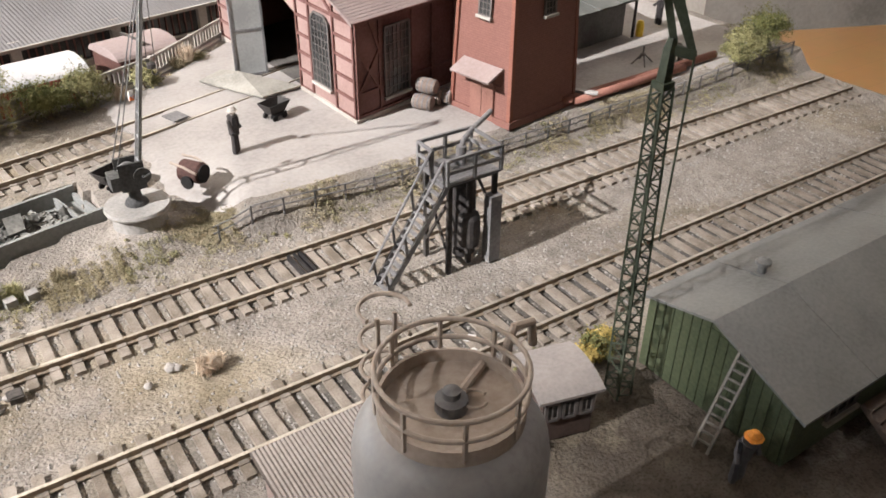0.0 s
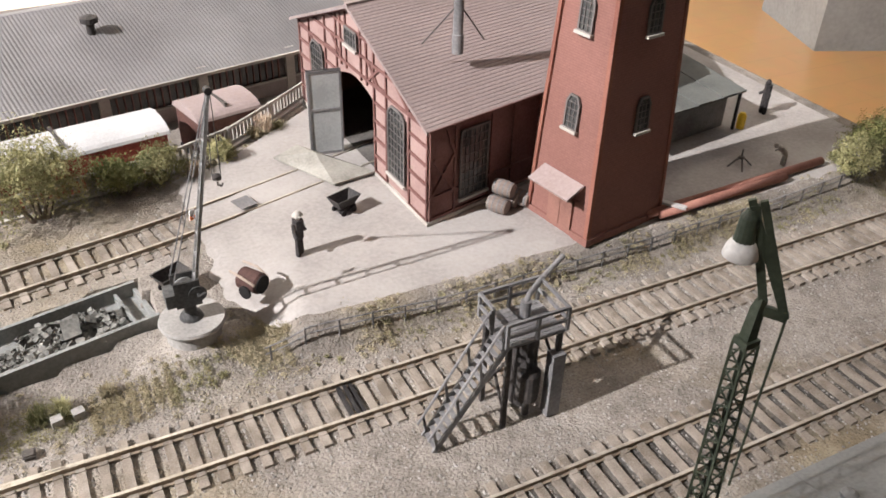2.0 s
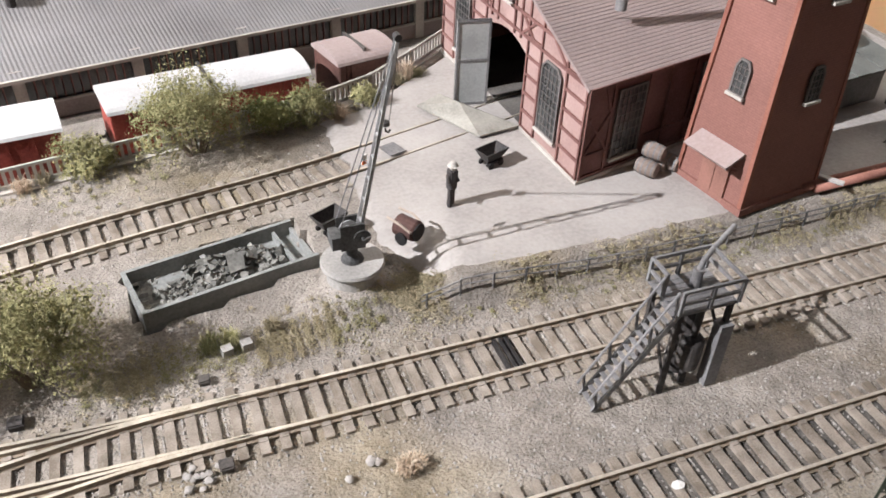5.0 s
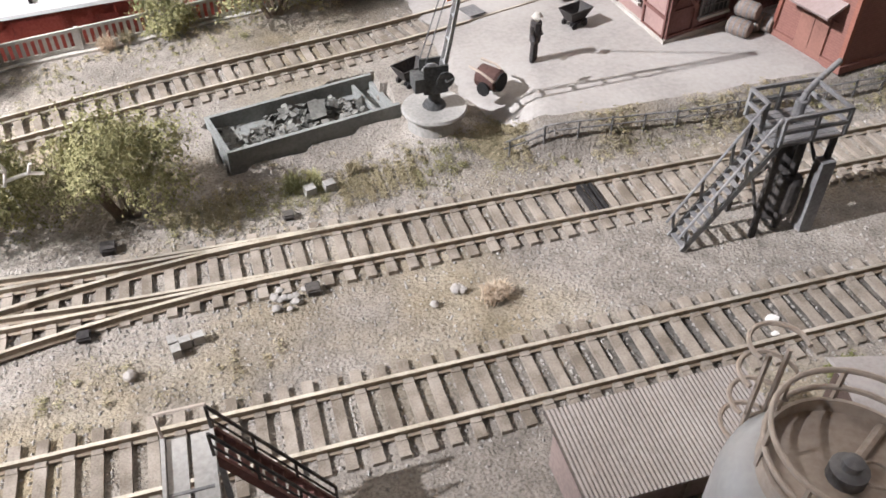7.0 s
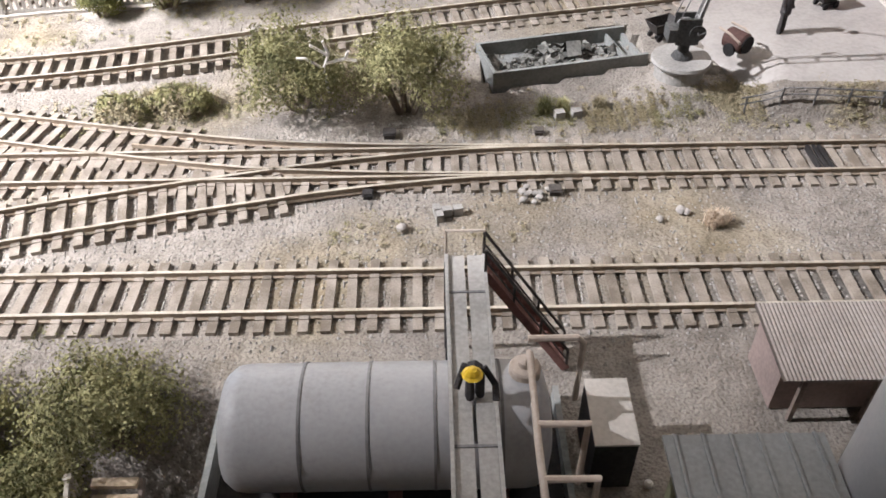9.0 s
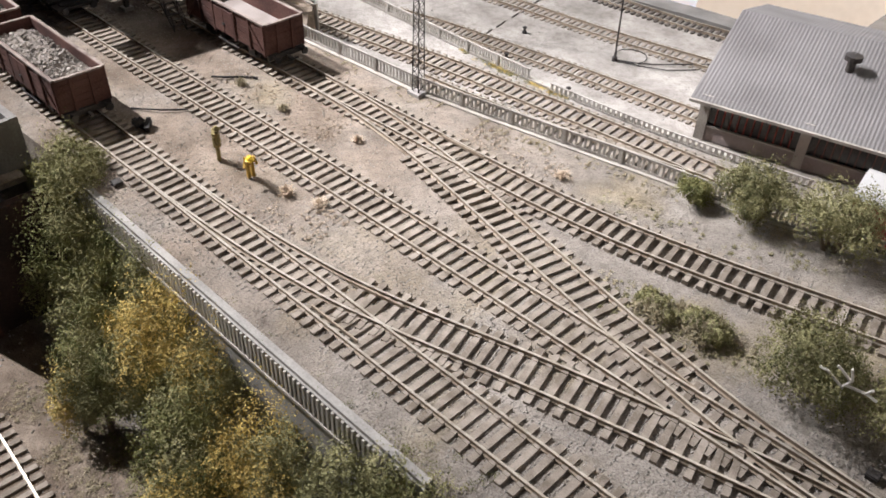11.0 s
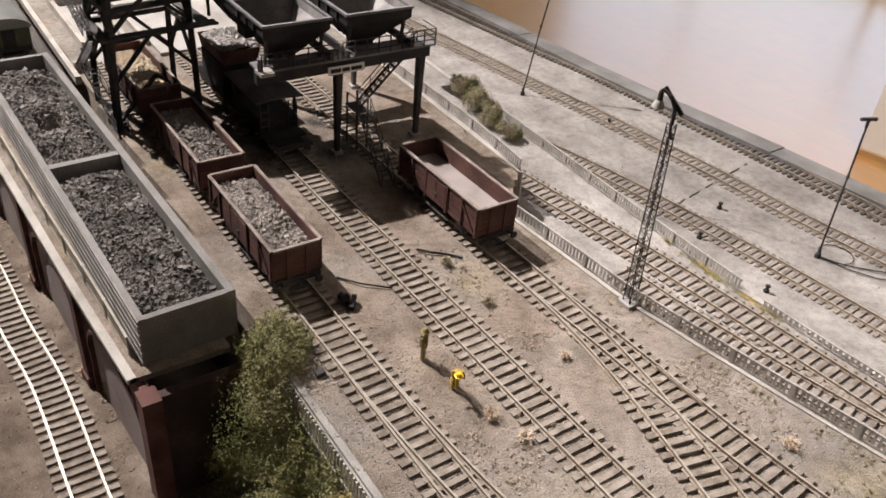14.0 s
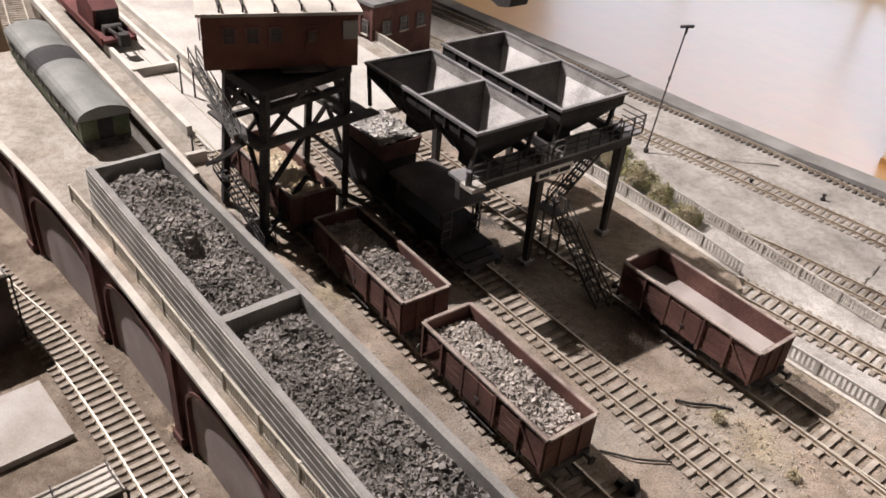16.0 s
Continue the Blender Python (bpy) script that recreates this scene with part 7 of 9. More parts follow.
def hopper(x0, x1, y0, y1, top, low):
    xm, cy = (x0 + x1) / 2, (y0 + y1) / 2
    for a, b in ((x0, xm - 0.0003), (xm + 0.0003, x1)):
        mx = (a + b) / 2
        up = [(a, y0), (b, y0), (b, y1), (a, y1)]
        dn = [(mx - 0.007, cy - 0.007), (mx + 0.007, cy - 0.007), (mx + 0.007, cy + 0.007), (mx - 0.007, cy + 0.007)]
        mid = top - 0.007
        bm = new_bm()
        shells = []
        for off in (0.0, 0.0009):
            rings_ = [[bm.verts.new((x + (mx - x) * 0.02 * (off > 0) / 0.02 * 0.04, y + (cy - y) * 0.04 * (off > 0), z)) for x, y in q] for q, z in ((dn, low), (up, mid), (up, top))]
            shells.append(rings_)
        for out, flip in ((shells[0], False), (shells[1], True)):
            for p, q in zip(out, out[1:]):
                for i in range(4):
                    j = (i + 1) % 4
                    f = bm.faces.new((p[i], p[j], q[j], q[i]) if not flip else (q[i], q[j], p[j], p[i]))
                    # shade painted in: inner walls turned from the spotlight take dark steel
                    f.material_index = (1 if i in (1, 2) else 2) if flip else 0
        for i in range(4):
            j = (i + 1) % 4
            bm.faces.new((shells[0][2][i], shells[0][2][j], shells[1][2][j], shells[1][2][i]))
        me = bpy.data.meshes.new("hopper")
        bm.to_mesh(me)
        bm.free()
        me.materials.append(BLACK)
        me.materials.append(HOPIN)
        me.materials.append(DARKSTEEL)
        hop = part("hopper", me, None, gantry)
        part("outlet", box(new_bm(), mx - 0.0068, mx + 0.0068, cy - 0.0068, cy + 0.0068, low - 0.006, low), BLACK, hop)
        for k in range(1, 4):
            x = a + (b - a) * k / 4
            for y, s in ((y0, -1), (y1, 1)):
                bm = new_bm()
                beam(bm, (x, y + s * 0.0006, top - 0.001), (x, y + s * 0.0006, mid), 0.0010)
                beam(bm, (x, y + s * 0.0006, mid), (x + (mx - x) * 0.53, y + (cy + s * 0.007 - y) * 0.75 + s * 0.0006, mid + (low - mid) * 0.75 - 0.0006), 0.0010)
                part("rib", bm, DARKSTEEL, hop)
    for y in (y0, y1):
        part("rim", box(new_bm(), x0 - 0.001, x1 + 0.001, y - 0.0010, y + 0.0010, top - 0.001, top + 0.0006), GREYSTEEL, gantry)
    for x in (x0, xm, x1):
        part("rim", box(new_bm(), x - 0.0010, x + 0.0010, y0 + 0.001, y1 - 0.001, top - 0.001, top + 0.0006), GREYSTEEL, gantry)


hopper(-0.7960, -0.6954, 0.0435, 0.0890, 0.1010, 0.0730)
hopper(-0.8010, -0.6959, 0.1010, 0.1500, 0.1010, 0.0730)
for y in (0.0890, 0.1010, 0.1500):
    part("girder", box(new_bm(), -0.8026, -0.6926, y - 0.0012, y + 0.0012, 0.0735, 0.0785), DARKSTEEL, gantry)
part("girder", box(new_bm(), -0.8026, -0.6926, 0.0580, 0.0592, 0.0790, 0.0815), DARKSTEEL, gantry)
for x, y0, y1 in ((-0.7020, 0.040, 0.170), (-0.7971, 0.100, 0.165)):
    part("deck", box(new_bm(), x - 0.0085, x + 0.0085, y0, y1, 0.0720, 0.0735), GREYSTEEL, gantry)
    part("girder", box(new_bm(), x - 0.002, x + 0.002, y0, y1, 0.0620, 0.0720), DARKSTEEL, gantry)
for x in (-0.7025, -0.7971):
    for y in (0.0985, 0.1640):
        bm = new_bm()
        v = [[bm.verts.new((x + sx * w, y + sy * w * 0.8, z)) for sx, sy in ((-1, -1), (1, -1), (1, 1), (-1, 1))] for w, z in ((0.0017, -0.0006), (0.0030, 0.0620))]
        loft(bm, v)
        part("leg", bm, DARKSTEEL, gantry)
        part("foot", box(new_bm(), x - 0.0035, x + 0.0035, y - 0.0035, y + 0.0035, -0.001, 0.0018), CONCRETE, gantry)
    for y in (0.0470, 0.0850, 0.1050, 0.1460):
        bm = new_bm()
        beam(bm, (x, y, 0.0735), (x + (0.004 if x > -0.7410 else -0.002), y, 0.094), 0.0018)
        part("strut", bm, DARKSTEEL, gantry)
# hand rails along the front deck
for y0, y1 in ((0.041, 0.0935), (0.097, 0.1690)):
    x = -0.6932
    n = int((y1 - y0) / 0.009)
    for k in range(n + 1):
        y = y0 + (y1 - y0) * k / n
        part("rail_post", box(new_bm(), x - 0.0004, x + 0.0004, y - 0.0004, y + 0.0004, 0.0735, 0.0845), DARKSTEEL, gantry)
    for z in (0.0770, 0.0807, 0.0845):
        part("hand_rail", beam(new_bm(), (x, y0, z), (x, y1, z), 0.0006), DARKSTEEL, gantry)
for z in (0.0770, 0.0807, 0.0845):
    part("hand_rail", beam(new_bm(), (-0.6932, 0.1695, z), (-0.7108, 0.1695, z), 0.0006), DARKSTEEL, gantry)
part("sign_board", box(new_bm(), -0.6926, -0.6917, 0.0860, 0.1125, 0.0640, 0.0695), WHITE, gantry, "white name board with dark unreadable lettering")
bm = new_bm()
for k, (y, w) in enumerate(((0.0875, 0.0075), (0.0960, 0.0055), (0.1025, 0.0080))):
    box(bm, -0.6917, -0.6914, y, y + w, 0.0655, 0.0680)
part("lettering", bm, BLACK, gantry)


def stair(p, q, wide, n, material, parent, rails=True):
    """A flight of steps from p to q with stringers and hand rails."""
    p, q = Vector(p), Vector(q)
    d = q - p
    side = Vector((-d.y, d.x, 0)).normalized() * wide / 2
    for s in (-1, 1):
        part("stringer", beam(new_bm(), p + side * s, q + side * s, 0.0006, 0.0016), material, parent)
        if rails:
            up = Vector((0, 0, 0.0085))
            part("hand_rail", beam(new_bm(), p + side * s + up, q + side * s + up, 0.0006), material, parent)
            part("hand_rail", beam(new_bm(), p + side * s + up * 0.5, q + side * s + up * 0.5, 0.0004), material, parent)
            for k in range(5):
                c = p.lerp(q, k / 4) + side * s
                part("rail_post", beam(new_bm(), c, c + up, 0.0005), material, parent)
    a = math.atan2(d.y, d.x)
    for k in range(1, n):
        c = p.lerp(q, k / n)
        part("tread", box(new_bm(), -0.0012, 0.0012, -wide / 2, wide / 2, -0.0002, 0.0002, Matrix.Translation(c) @ Matrix.Rotation(a, 4, "Z")), material, parent)


stair((-0.6464, 0.107, 0.0), (-0.6992, 0.118, 0.030), 0.0085, 13, DARKSTEEL, gantry)
stair((-0.7097, 0.1190, 0.030), (-0.7058, 0.1600, 0.0720), 0.0075, 13, DARKSTEEL, gantry)
part("landing", box(new_bm(), -0.7152, -0.6981, 0.1115, 0.1215, 0.0290, 0.0300), DARKSTEEL, gantry)
for x, y in ((-0.7141, 0.1125), (-0.7141, 0.1205), (-0.6992, 0.1125), (-0.6992, 0.1205)):
    part("landing_post", box(new_bm(), x - 0.0005, x + 0.0005, y - 0.0005, y + 0.0005, 0.0, 0.0390), DARKSTEEL, gantry)
for y in (0.1125, 0.1205):
    part("hand_rail", beam(new_bm(), (-0.7141, y, 0.0388), (-0.6992, y, 0.0388), 0.0006), DARKSTEEL, gantry)
bm = new_bm()
box(bm, -0.6987, -0.6888, 0.0385, 0.0475, 0.0715, 0.0738)
part("end_plate", bm, PALE, gantry)
part("lamp", lathe(new_bm(), [(0.0014, 0), (0.0016, 0.004), (0.0011, 0.0065), (0.0016, 0.008)], 10, at=(-0.6943, 0.0400, 0.0738)), GREYSTEEL, gantry)

# ---- cabin tower ----
tower = thing("cabin_tower", pose(0, 0, 0), "red-brown crane cabin on a black trestle tower", "cabin tower")
foot = [(-0.7935, -0.0215), (-0.8110, 0.0437), (-0.8560, 0.0400), (-0.8500, -0.0205)]
head = [(-0.7885, -0.0185), (-0.7985, 0.0375), (-0.8350, 0.0345), (-0.8265, -0.0225)]


def leg_at(i, z):
    k = z / 0.097
    return Vector((foot[i][0] + (head[i][0] - foot[i][0]) * k, foot[i][1] + (head[i][1] - foot[i][1]) * k, z))


for i in range(4):
    part("leg", beam(new_bm(), leg_at(i, -0.0006), leg_at(i, 0.097), 0.0040, 0.0044), DARKSTEEL, tower)
    j = (i + 1) % 4
    for z0, z1 in ((0.004, 0.034), (0.034, 0.066), (0.070, 0.095)):
        if i % 2 and z0 < 0.01:
            continue
        mid = (leg_at(i, z1) + leg_at(j, z1)) / 2
        if i == 0 or z0 > 0.03:
            part("brace", beam(new_bm(), leg_at(i, z0), mid, 0.0023), DARKSTEEL, tower)
            part("brace", beam(new_bm(), leg_at(j, z0), mid, 0.0023), DARKSTEEL, tower)
    for z in (0.0655, 0.0860, 0.0945):
        part("cross_beam", beam(new_bm(), leg_at(i, z), leg_at(j, z), 0.0028, 0.0036), DARKSTEEL, tower)
for a, b in (((-0.7880, -0.0270), (-0.7965, 0.0560)), ((-0.8440, -0.0270), (-0.8500, 0.0460)), ((-0.8400, -0.0265), (-0.7925, -0.0235)), ((-0.8460, 0.0440), (-0.8010, 0.0480))):
    part("gallery", beam(new_bm(), (*a, 0.0680), (*b, 0.0680), 0.0085, 0.0014), DARKSTEEL, tower)
bm = new_bm()
outline = [(-0.7868, -0.0205), (-0.7972, 0.0400), (-0.8370, 0.0370), (-0.8290, -0.0250)]
loft(bm, [[bm.verts.new((x, y, z)) for x, y in outline] for z in (0.0950, 0.0990)])
part("platform", bm, DARKSTEEL, tower)
part("cabin_base", box(new_bm(), -0.0400, -0.0060, -0.0300, 0.0300, 0.0992, 0.1040), DARKSTEEL, tower, m=pose(-0.8005, -0.0015, 0, 0, 0, -21))
CABIN = mat("red_brown_cabin", (0.15, 0.06, 0.042), (0.09, 0.036, 0.027), (0.20, 0.095, 0.07), rough=0.7)
SWING = pose(-0.8005, -0.0015, 0.0135, 0, 0, -21)
cabin = part("cabin", box(new_bm(), -0.0500, 0.0, -0.0408, 0.0408, 0.0905, 0.1195), CABIN, tower, "red-brown boarded cabin with small windows", m=SWING)
for y in (-0.0270, -0.0150, -0.0030):
    window_unit(cabin, pose(0.0003, y, 0.1050, 0, 0, -90), 0.0065, 0.0085, 2, 2, sill=False, bars=TIMBER)
for x in (-0.043, -0.029, -0.015):
    window_unit(cabin, pose(x, -0.0411, 0.1030, 0, 0, 180), 0.007, 0.0085, 2, 2, sill=False, bars=TIMBER)
part("cabin_roof", box(new_bm(), -0.0520, 0.0020, -0.0430, 0.0430, 0.1195, 0.1212), PALE, tower, "pale flat roof with pipes", m=SWING)
for y in (-0.034, -0.022, -0.006, 0.008, 0.024):
    bm = new_bm()
    tube(bm, [(-0.049, y, 0.1212), (-0.049, y, 0.1245), (-0.001, y + 0.003, 0.1245), (-0.001, y + 0.003, 0.1210)], 0.0007)
    part("roof_pipe", bm, DARKSTEEL, tower, m=SWING)
door = part("cabin_door", box(new_bm(), 0.0, 0.0006, 0.0120, 0.0200, 0.0925, 0.1140), CABIN, tower, m=SWING)
window_unit(door, pose(0.0009, 0.0160, 0.1050, 0, 0, -90), 0.0040, 0.0062, 2, 2, sill=False, bars=TIMBER)
part("balcony", box(new_bm(), 0.0, 0.0075, -0.0010, 0.0230, 0.0905, 0.0917), DARKSTEEL, tower, m=SWING)
part("slat_vent", box(new_bm(), 0.0, 0.0012, 0.0325, 0.0405, 0.1060, 0.1160), PLANKGREY, tower, "grey slatted vent", m=SWING)
stair((-0.7883, -0.0200, 0.0), (-0.8422, -0.0260, 0.030), 0.0075, 15, DARKSTEEL, tower)
stair((-0.8466, -0.0290, 0.030), (-0.7960, -0.0280, 0.0680), 0.006, 14, DARKSTEEL, tower, rails=False)
stair((-0.7990, -0.0310, 0.0690), (-0.8320, -0.0390, 0.1030), 0.0050, 14, JIB, tower)

# ---- green coach and the rear yard ----
coach = thing("railway_coach", pose(-1.0470, -0.0600, 0.0, 0, 0, 0.7), "dark green old railway coach with grey arched roof", "coach")
part("coach_body", box(new_bm(), -0.091, 0.091, -0.0165, 0.0165, 0.0050, 0.0235), COACHGREEN, coach)
bm = new_bm()
arch_ = [(0.0182 * math.cos(math.radians(a)), 0.0225 + 0.0085 * math.sin(math.radians(a))) for a in range(0, 181, 15)]
loft(bm, [[bm.verts.new((x, y, z)) for y, z in arch_] for x in (-0.0935, 0.0935)])
part("coach_roof", bm, mat("grey_coach_roof", (0.150, 0.152, 0.142), (0.105, 0.106, 0.100), (0.205, 0.206, 0.195), rough=0.5), coach, "grey arched roof")
bm = new_bm()
arch2 = [(y * 1.012, 0.0225 + (z - 0.0225) * 1.03) for y, z in arch_]
loft(bm, [[bm.verts.new((x, y, z)) for y, z in arch2] for x in (-0.030, 0.000)])
part("roof_patch", bm, BLACK, coach, "black roof section")
for k in range(9):
    x = -0.080 + k * 0.0200
    for y, r in ((-0.0166, 180), (0.0166, 0)):
        window_unit(coach, pose(x, y, 0.0135, 0, 0, r), 0.0085, 0.0072, 2, 1, sill=False)
for s in (-1, 1):
    part("solebar", box(new_bm(), -0.093, 0.093, s * 0.0145 - 0.001, s * 0.0145 + 0.001, 0.0030, 0.0052), DARKSTEEL, coach)
    for x in (-0.068, -0.052, 0.052, 0.068):
        part("wheel", lathe(new_bm(), [(0.0058, -0.001), (0.0058, 0.001), (0.002, 0.0012)], 16, "Y", at=(x, s * 0.0085, 0.004)), DARKSTEEL, coach)
part("end_door", box(new_bm(), 0.0910, 0.0916, -0.005, 0.005, 0.0060, 0.0210), BLACK, coach)
part("buffer_beam", box(new_bm(), 0.0915, 0.0930, -0.0155, 0.0155, 0.0030, 0.0062), DARKSTEEL, coach)
for y in (-0.010, 0.010):
    part("buffer", lathe(new_bm(), [(0.001, 0.093), (0.001, 0.0975), (0.0026, 0.0975), (0.0022, 0.0985)], 12, "X", at=(0, y, 0.0045)), DARKSTEEL, coach)
track("track under the old coach", [(-1.34, -0.034, -0.0045), (-1.1260, -0.0612, -0.0045), (-0.9060, -0.0580, -0.0045)])

# concrete stock walls of the rear yard
for x0, x1, y0, y1, h in ((-1.28, -0.8818, -0.0280, -0.0240, 0.0055), (-1.28, -0.9115, 0.0290, 0.0325, 0.0060), (-1.1260, -0.9445, -0.0070, -0.0030, 0.0075), (-0.9082, -0.9044, -0.0230, -0.0090, 0.0075), (-1.28, -0.9390, 0.0440, 0.0475, 0.0050), (-1.0600, -1.0556, -0.0060, 0.0290, 0.0090)):
    tagged(part("stock_wall", box(new_bm(), x0, x1, y0, y1, -0.001, h), PALE), "low pale concrete wall of the rear stock yard", "low wall", "stock yard walls", "structure")
bm = new_bm()
box(bm, -1.34, -0.9115, 0.0478, 0.1950, 0.0, 0.0026)
tagged(part("loading_slab", bm, PAVING), "pale concrete slab in the rear yard", "slab", kind="structure")

bm = new_bm()
box(bm, -1.34, -0.9115, -0.0028, 0.0288, 0.0, 0.0021)
tagged(part("yard_slab", bm, PAVING), "pale concrete paving flush with the rails", "slab", kind="structure")

# flat red wagon with a crane load
CRANERED = mat("dark_red_crane", (0.085, 0.022, 0.020), (0.04, 0.012, 0.011), (0.13, 0.04, 0.034), rough=0.7)
flat = thing("crane_wagon", pose(-1.1760, 0.0040, 0, 0, 0, 0), "red flat wagon carrying a dark crane body", "crane wagon")
part("deck", box(new_bm(), -0.070, 0.060, -0.0135, 0.0135, 0.0095, 0.0125), CRANERED, flat)
for s in (-1, 1):
    part("side_beam", box(new_bm(), -0.070, 0.060, s * 0.0140 - 0.0009, s * 0.0140 + 0.0009, 0.0085, 0.0150), CRANERED, flat)
    for x in (-0.052, -0.038, 0.030, 0.044):
        part("wheel", lathe(new_bm(), [(0.0048, -0.001), (0.0048, 0.001), (0.002, 0.0012)], 14, "Y", at=(x, s * 0.0085, 0.0072)), DARKSTEEL, flat)
bm = new_bm()
outline_slab(bm, [(-0.015, 0.0125), (0.030, 0.0125), (0.033, 0.030), (0.022, 0.036), (-0.018, 0.036)], 0.022, pose(0, -0.011, 0))
part("crane_house", bm, CRANERED, flat)
part("house_front", box(new_bm(), 0.0335, 0.0345, -0.009, 0.009, 0.014, 0.030), BLACK, flat)
part("winch", lathe(new_bm(), [(0.004, -0.008), (0.004, 0.008)], 14, "Y", at=(0.044, 0, 0.0165)), DARKSTEEL, flat)
for s in (-1, 1):
    part("jib", beam(new_bm(), (0.030, s * 0.005, 0.016), (0.075, s * 0.003, 0.020), 0.0014, 0.0024), DARKSTEEL, flat)
part("hook_block", box(new_bm(), 0.070, 0.078, -0.004, 0.004, 0.012, 0.022), BLACK, flat)
for x, y, h in ((-1.0105, 0.0160, 0.034), (-0.9995, 0.022, 0.030), (-0.9225, -0.012, 0.012)):
    bm = new_bm()
    lathe(bm, [(0.0008, -0.001), (0.0006, h)], 8)
    box(bm, -0.0022, 0.0022, -0.0006, 0.0006, h - 0.003, h - 0.0015)
    tagged(part("stanchion", bm, DARKSTEEL, m=pose(x, y, 0)), "thin dark post in the rear yard", "post", "yard posts")

# brick building behind the gantry
house = thing("brick_store", pose(-1.0655, 0.2130, LOW, 0, 0, 8), "dark red brick store with a flat roof", "store building")
part("wall_body", box(new_bm(), -0.019, 0.019, 0.0, 0.075, 0, 0.058), DARKBRICK, house)
part("roof", box(new_bm(), -0.021, 0.021, -0.002, 0.077, 0.058, 0.061), GREYSTEEL, house)
for x in (-0.008, 0.008):
    window_unit(house, pose(x, -0.0004, 0.030, 0, 0, 180), 0.008, 0.013, 2, 3)
for y in (0.016, 0.038, 0.060):
    window_unit(house, pose(0.0194, y, 0.030, 0, 0, -90), 0.010, 0.013, 2, 3)
for x in (-0.017, 0.0, 0.017):
    part("pilaster", box(new_bm(), x - 0.0018, x + 0.0018, -0.0014, 0.0, 0, 0.057), DARKBRICK, house)

# sheds and a concrete pad along the lower track
pad = part("concrete_pad", box(new_bm(), -0.052, 0.0, -0.110, 0.0, -0.002, 0.0035), STONE, None, m=pose(-0.7760, -0.1480, FOOT, 0, 0, 5))
tagged(pad, "pale stained concrete pad beside the lower track", "concrete pad", kind="structure")
EAVEBOARD = mat("weathered_eave_boards", (0.07, 0.055, 0.048), (0.04, 0.032, 0.028), (0.11, 0.09, 0.08))


def low_shed(m, length, deep, high, label, ribs):
    """Low flat-roofed shed: dark boarded walls, pale roof with raised ribs, gutter and down pipes."""
    ob = thing("lineside_shed", m, label, "shed")
    part("wall_body", box(new_bm(), 0.0015, length - 0.0015, -deep, -0.0015, -0.001, high - 0.0020), EAVEBOARD, ob)
    part("eave", box(new_bm(), 0.0, length, -deep, 0.0, high - 0.0020, high - 0.0008), EAVEBOARD, ob)
    part("roof", box(new_bm(), 0.0005, length - 0.0005, -deep, -0.0005, high - 0.0008, high), PALE, ob)
    for k in range(ribs):
        x = 0.002 + (length - 0.004) * k / (ribs - 1)
        part("roof_rib", lathe(new_bm(), [(0.0009, -deep), (0.0009, -0.001)], 8, "Y", at=(x, 0, high + 0.0003)), PALE, ob)
    for x in (length - 0.001, length + 0.001):
        part("down_pipe", lathe(new_bm(), [(0.0004, -0.001), (0.0004, high)], 6, at=(x, 0.0005, 0)), DARKSTEEL, ob)
    for y in (-0.0015, -0.028):
        bm = new_bm()
        tube(bm, [(-0.0005, y, high + 0.0012), (length * 0.4, y - 0.001, high + 0.0026), (length + 0.0005, y, high + 0.0012)], 0.0004)
        part("roof_bracket", bm, DARKSTEEL, ob)
    for k in range(int(length / 0.006)):
        x = 0.004 + k * 0.006
        part("wall_board", box(new_bm(), x, x + 0.0008, -0.0015, -0.0009, 0.0, high - 0.0022), EAVEBOARD, ob)
    return ob


low_shed(pose(-0.7255, -0.1425, FOOT, 0, 0, 4), 0.0215, 0.160, 0.0270, "low dark shed with a pale ribbed roof beside the lower track", 5)
low_shed(pose(-0.9650, -0.1600, FOOT, 0, 0, 7), 0.0930, 0.110, 0.0500, "tall dark lineside shed with a pale flat roof", 9)

# ---- lamps and bollards of the harbour ----
mast2 = thing("lattice_mast", pose(-0.4722, 0.1680, 0.0), "dark lattice lamp mast with a hanging shade", "lamp mast")
lattice_mast((0, 0, -0.001), (-0.0105, 0.0095, 0.1060), 0.0052, 0.0034, 34, DARKSTEEL, mast2, 0.00055)
part("mast_top", tube(new_bm(), [(-0.0105, 0.0095, 0.105), (-0.0115, 0.0105, 0.1130), (-0.0150, 0.0095, 0.1190), (-0.0200, 0.0080, 0.1215)], 0.0011, 8), DARKSTEEL, mast2)
part("bracket", beam(new_bm(), (-0.0080, 0.0125, 0.1110), (-0.0195, 0.0085, 0.1225), 0.0012, 0.0022), DARKSTEEL, mast2)
part("lamp_cap", lathe(new_bm(), [(0.0006, 0.1210), (0.0014, 0.1195), (0.0014, 0.1160), (0.0017, 0.1150)], 12, at=(-0.0205, 0.0080, 0)), DARKSTEEL, mast2)
part("lamp_shade", lathe(new_bm(), [(0.0014, 0.1155), (0.0024, 0.1140), (0.0036, 0.1112), (0.0033, 0.1110), (0.0012, 0.1140)], 16, at=(-0.0205, 0.0080, 0)), PALE, mast2, "pale enamelled lamp shade")
part("base_plate", box(new_bm(), -0.0048, 0.0048, -0.0048, 0.0048, -0.001, 0.0016), CONCRETE, mast2)


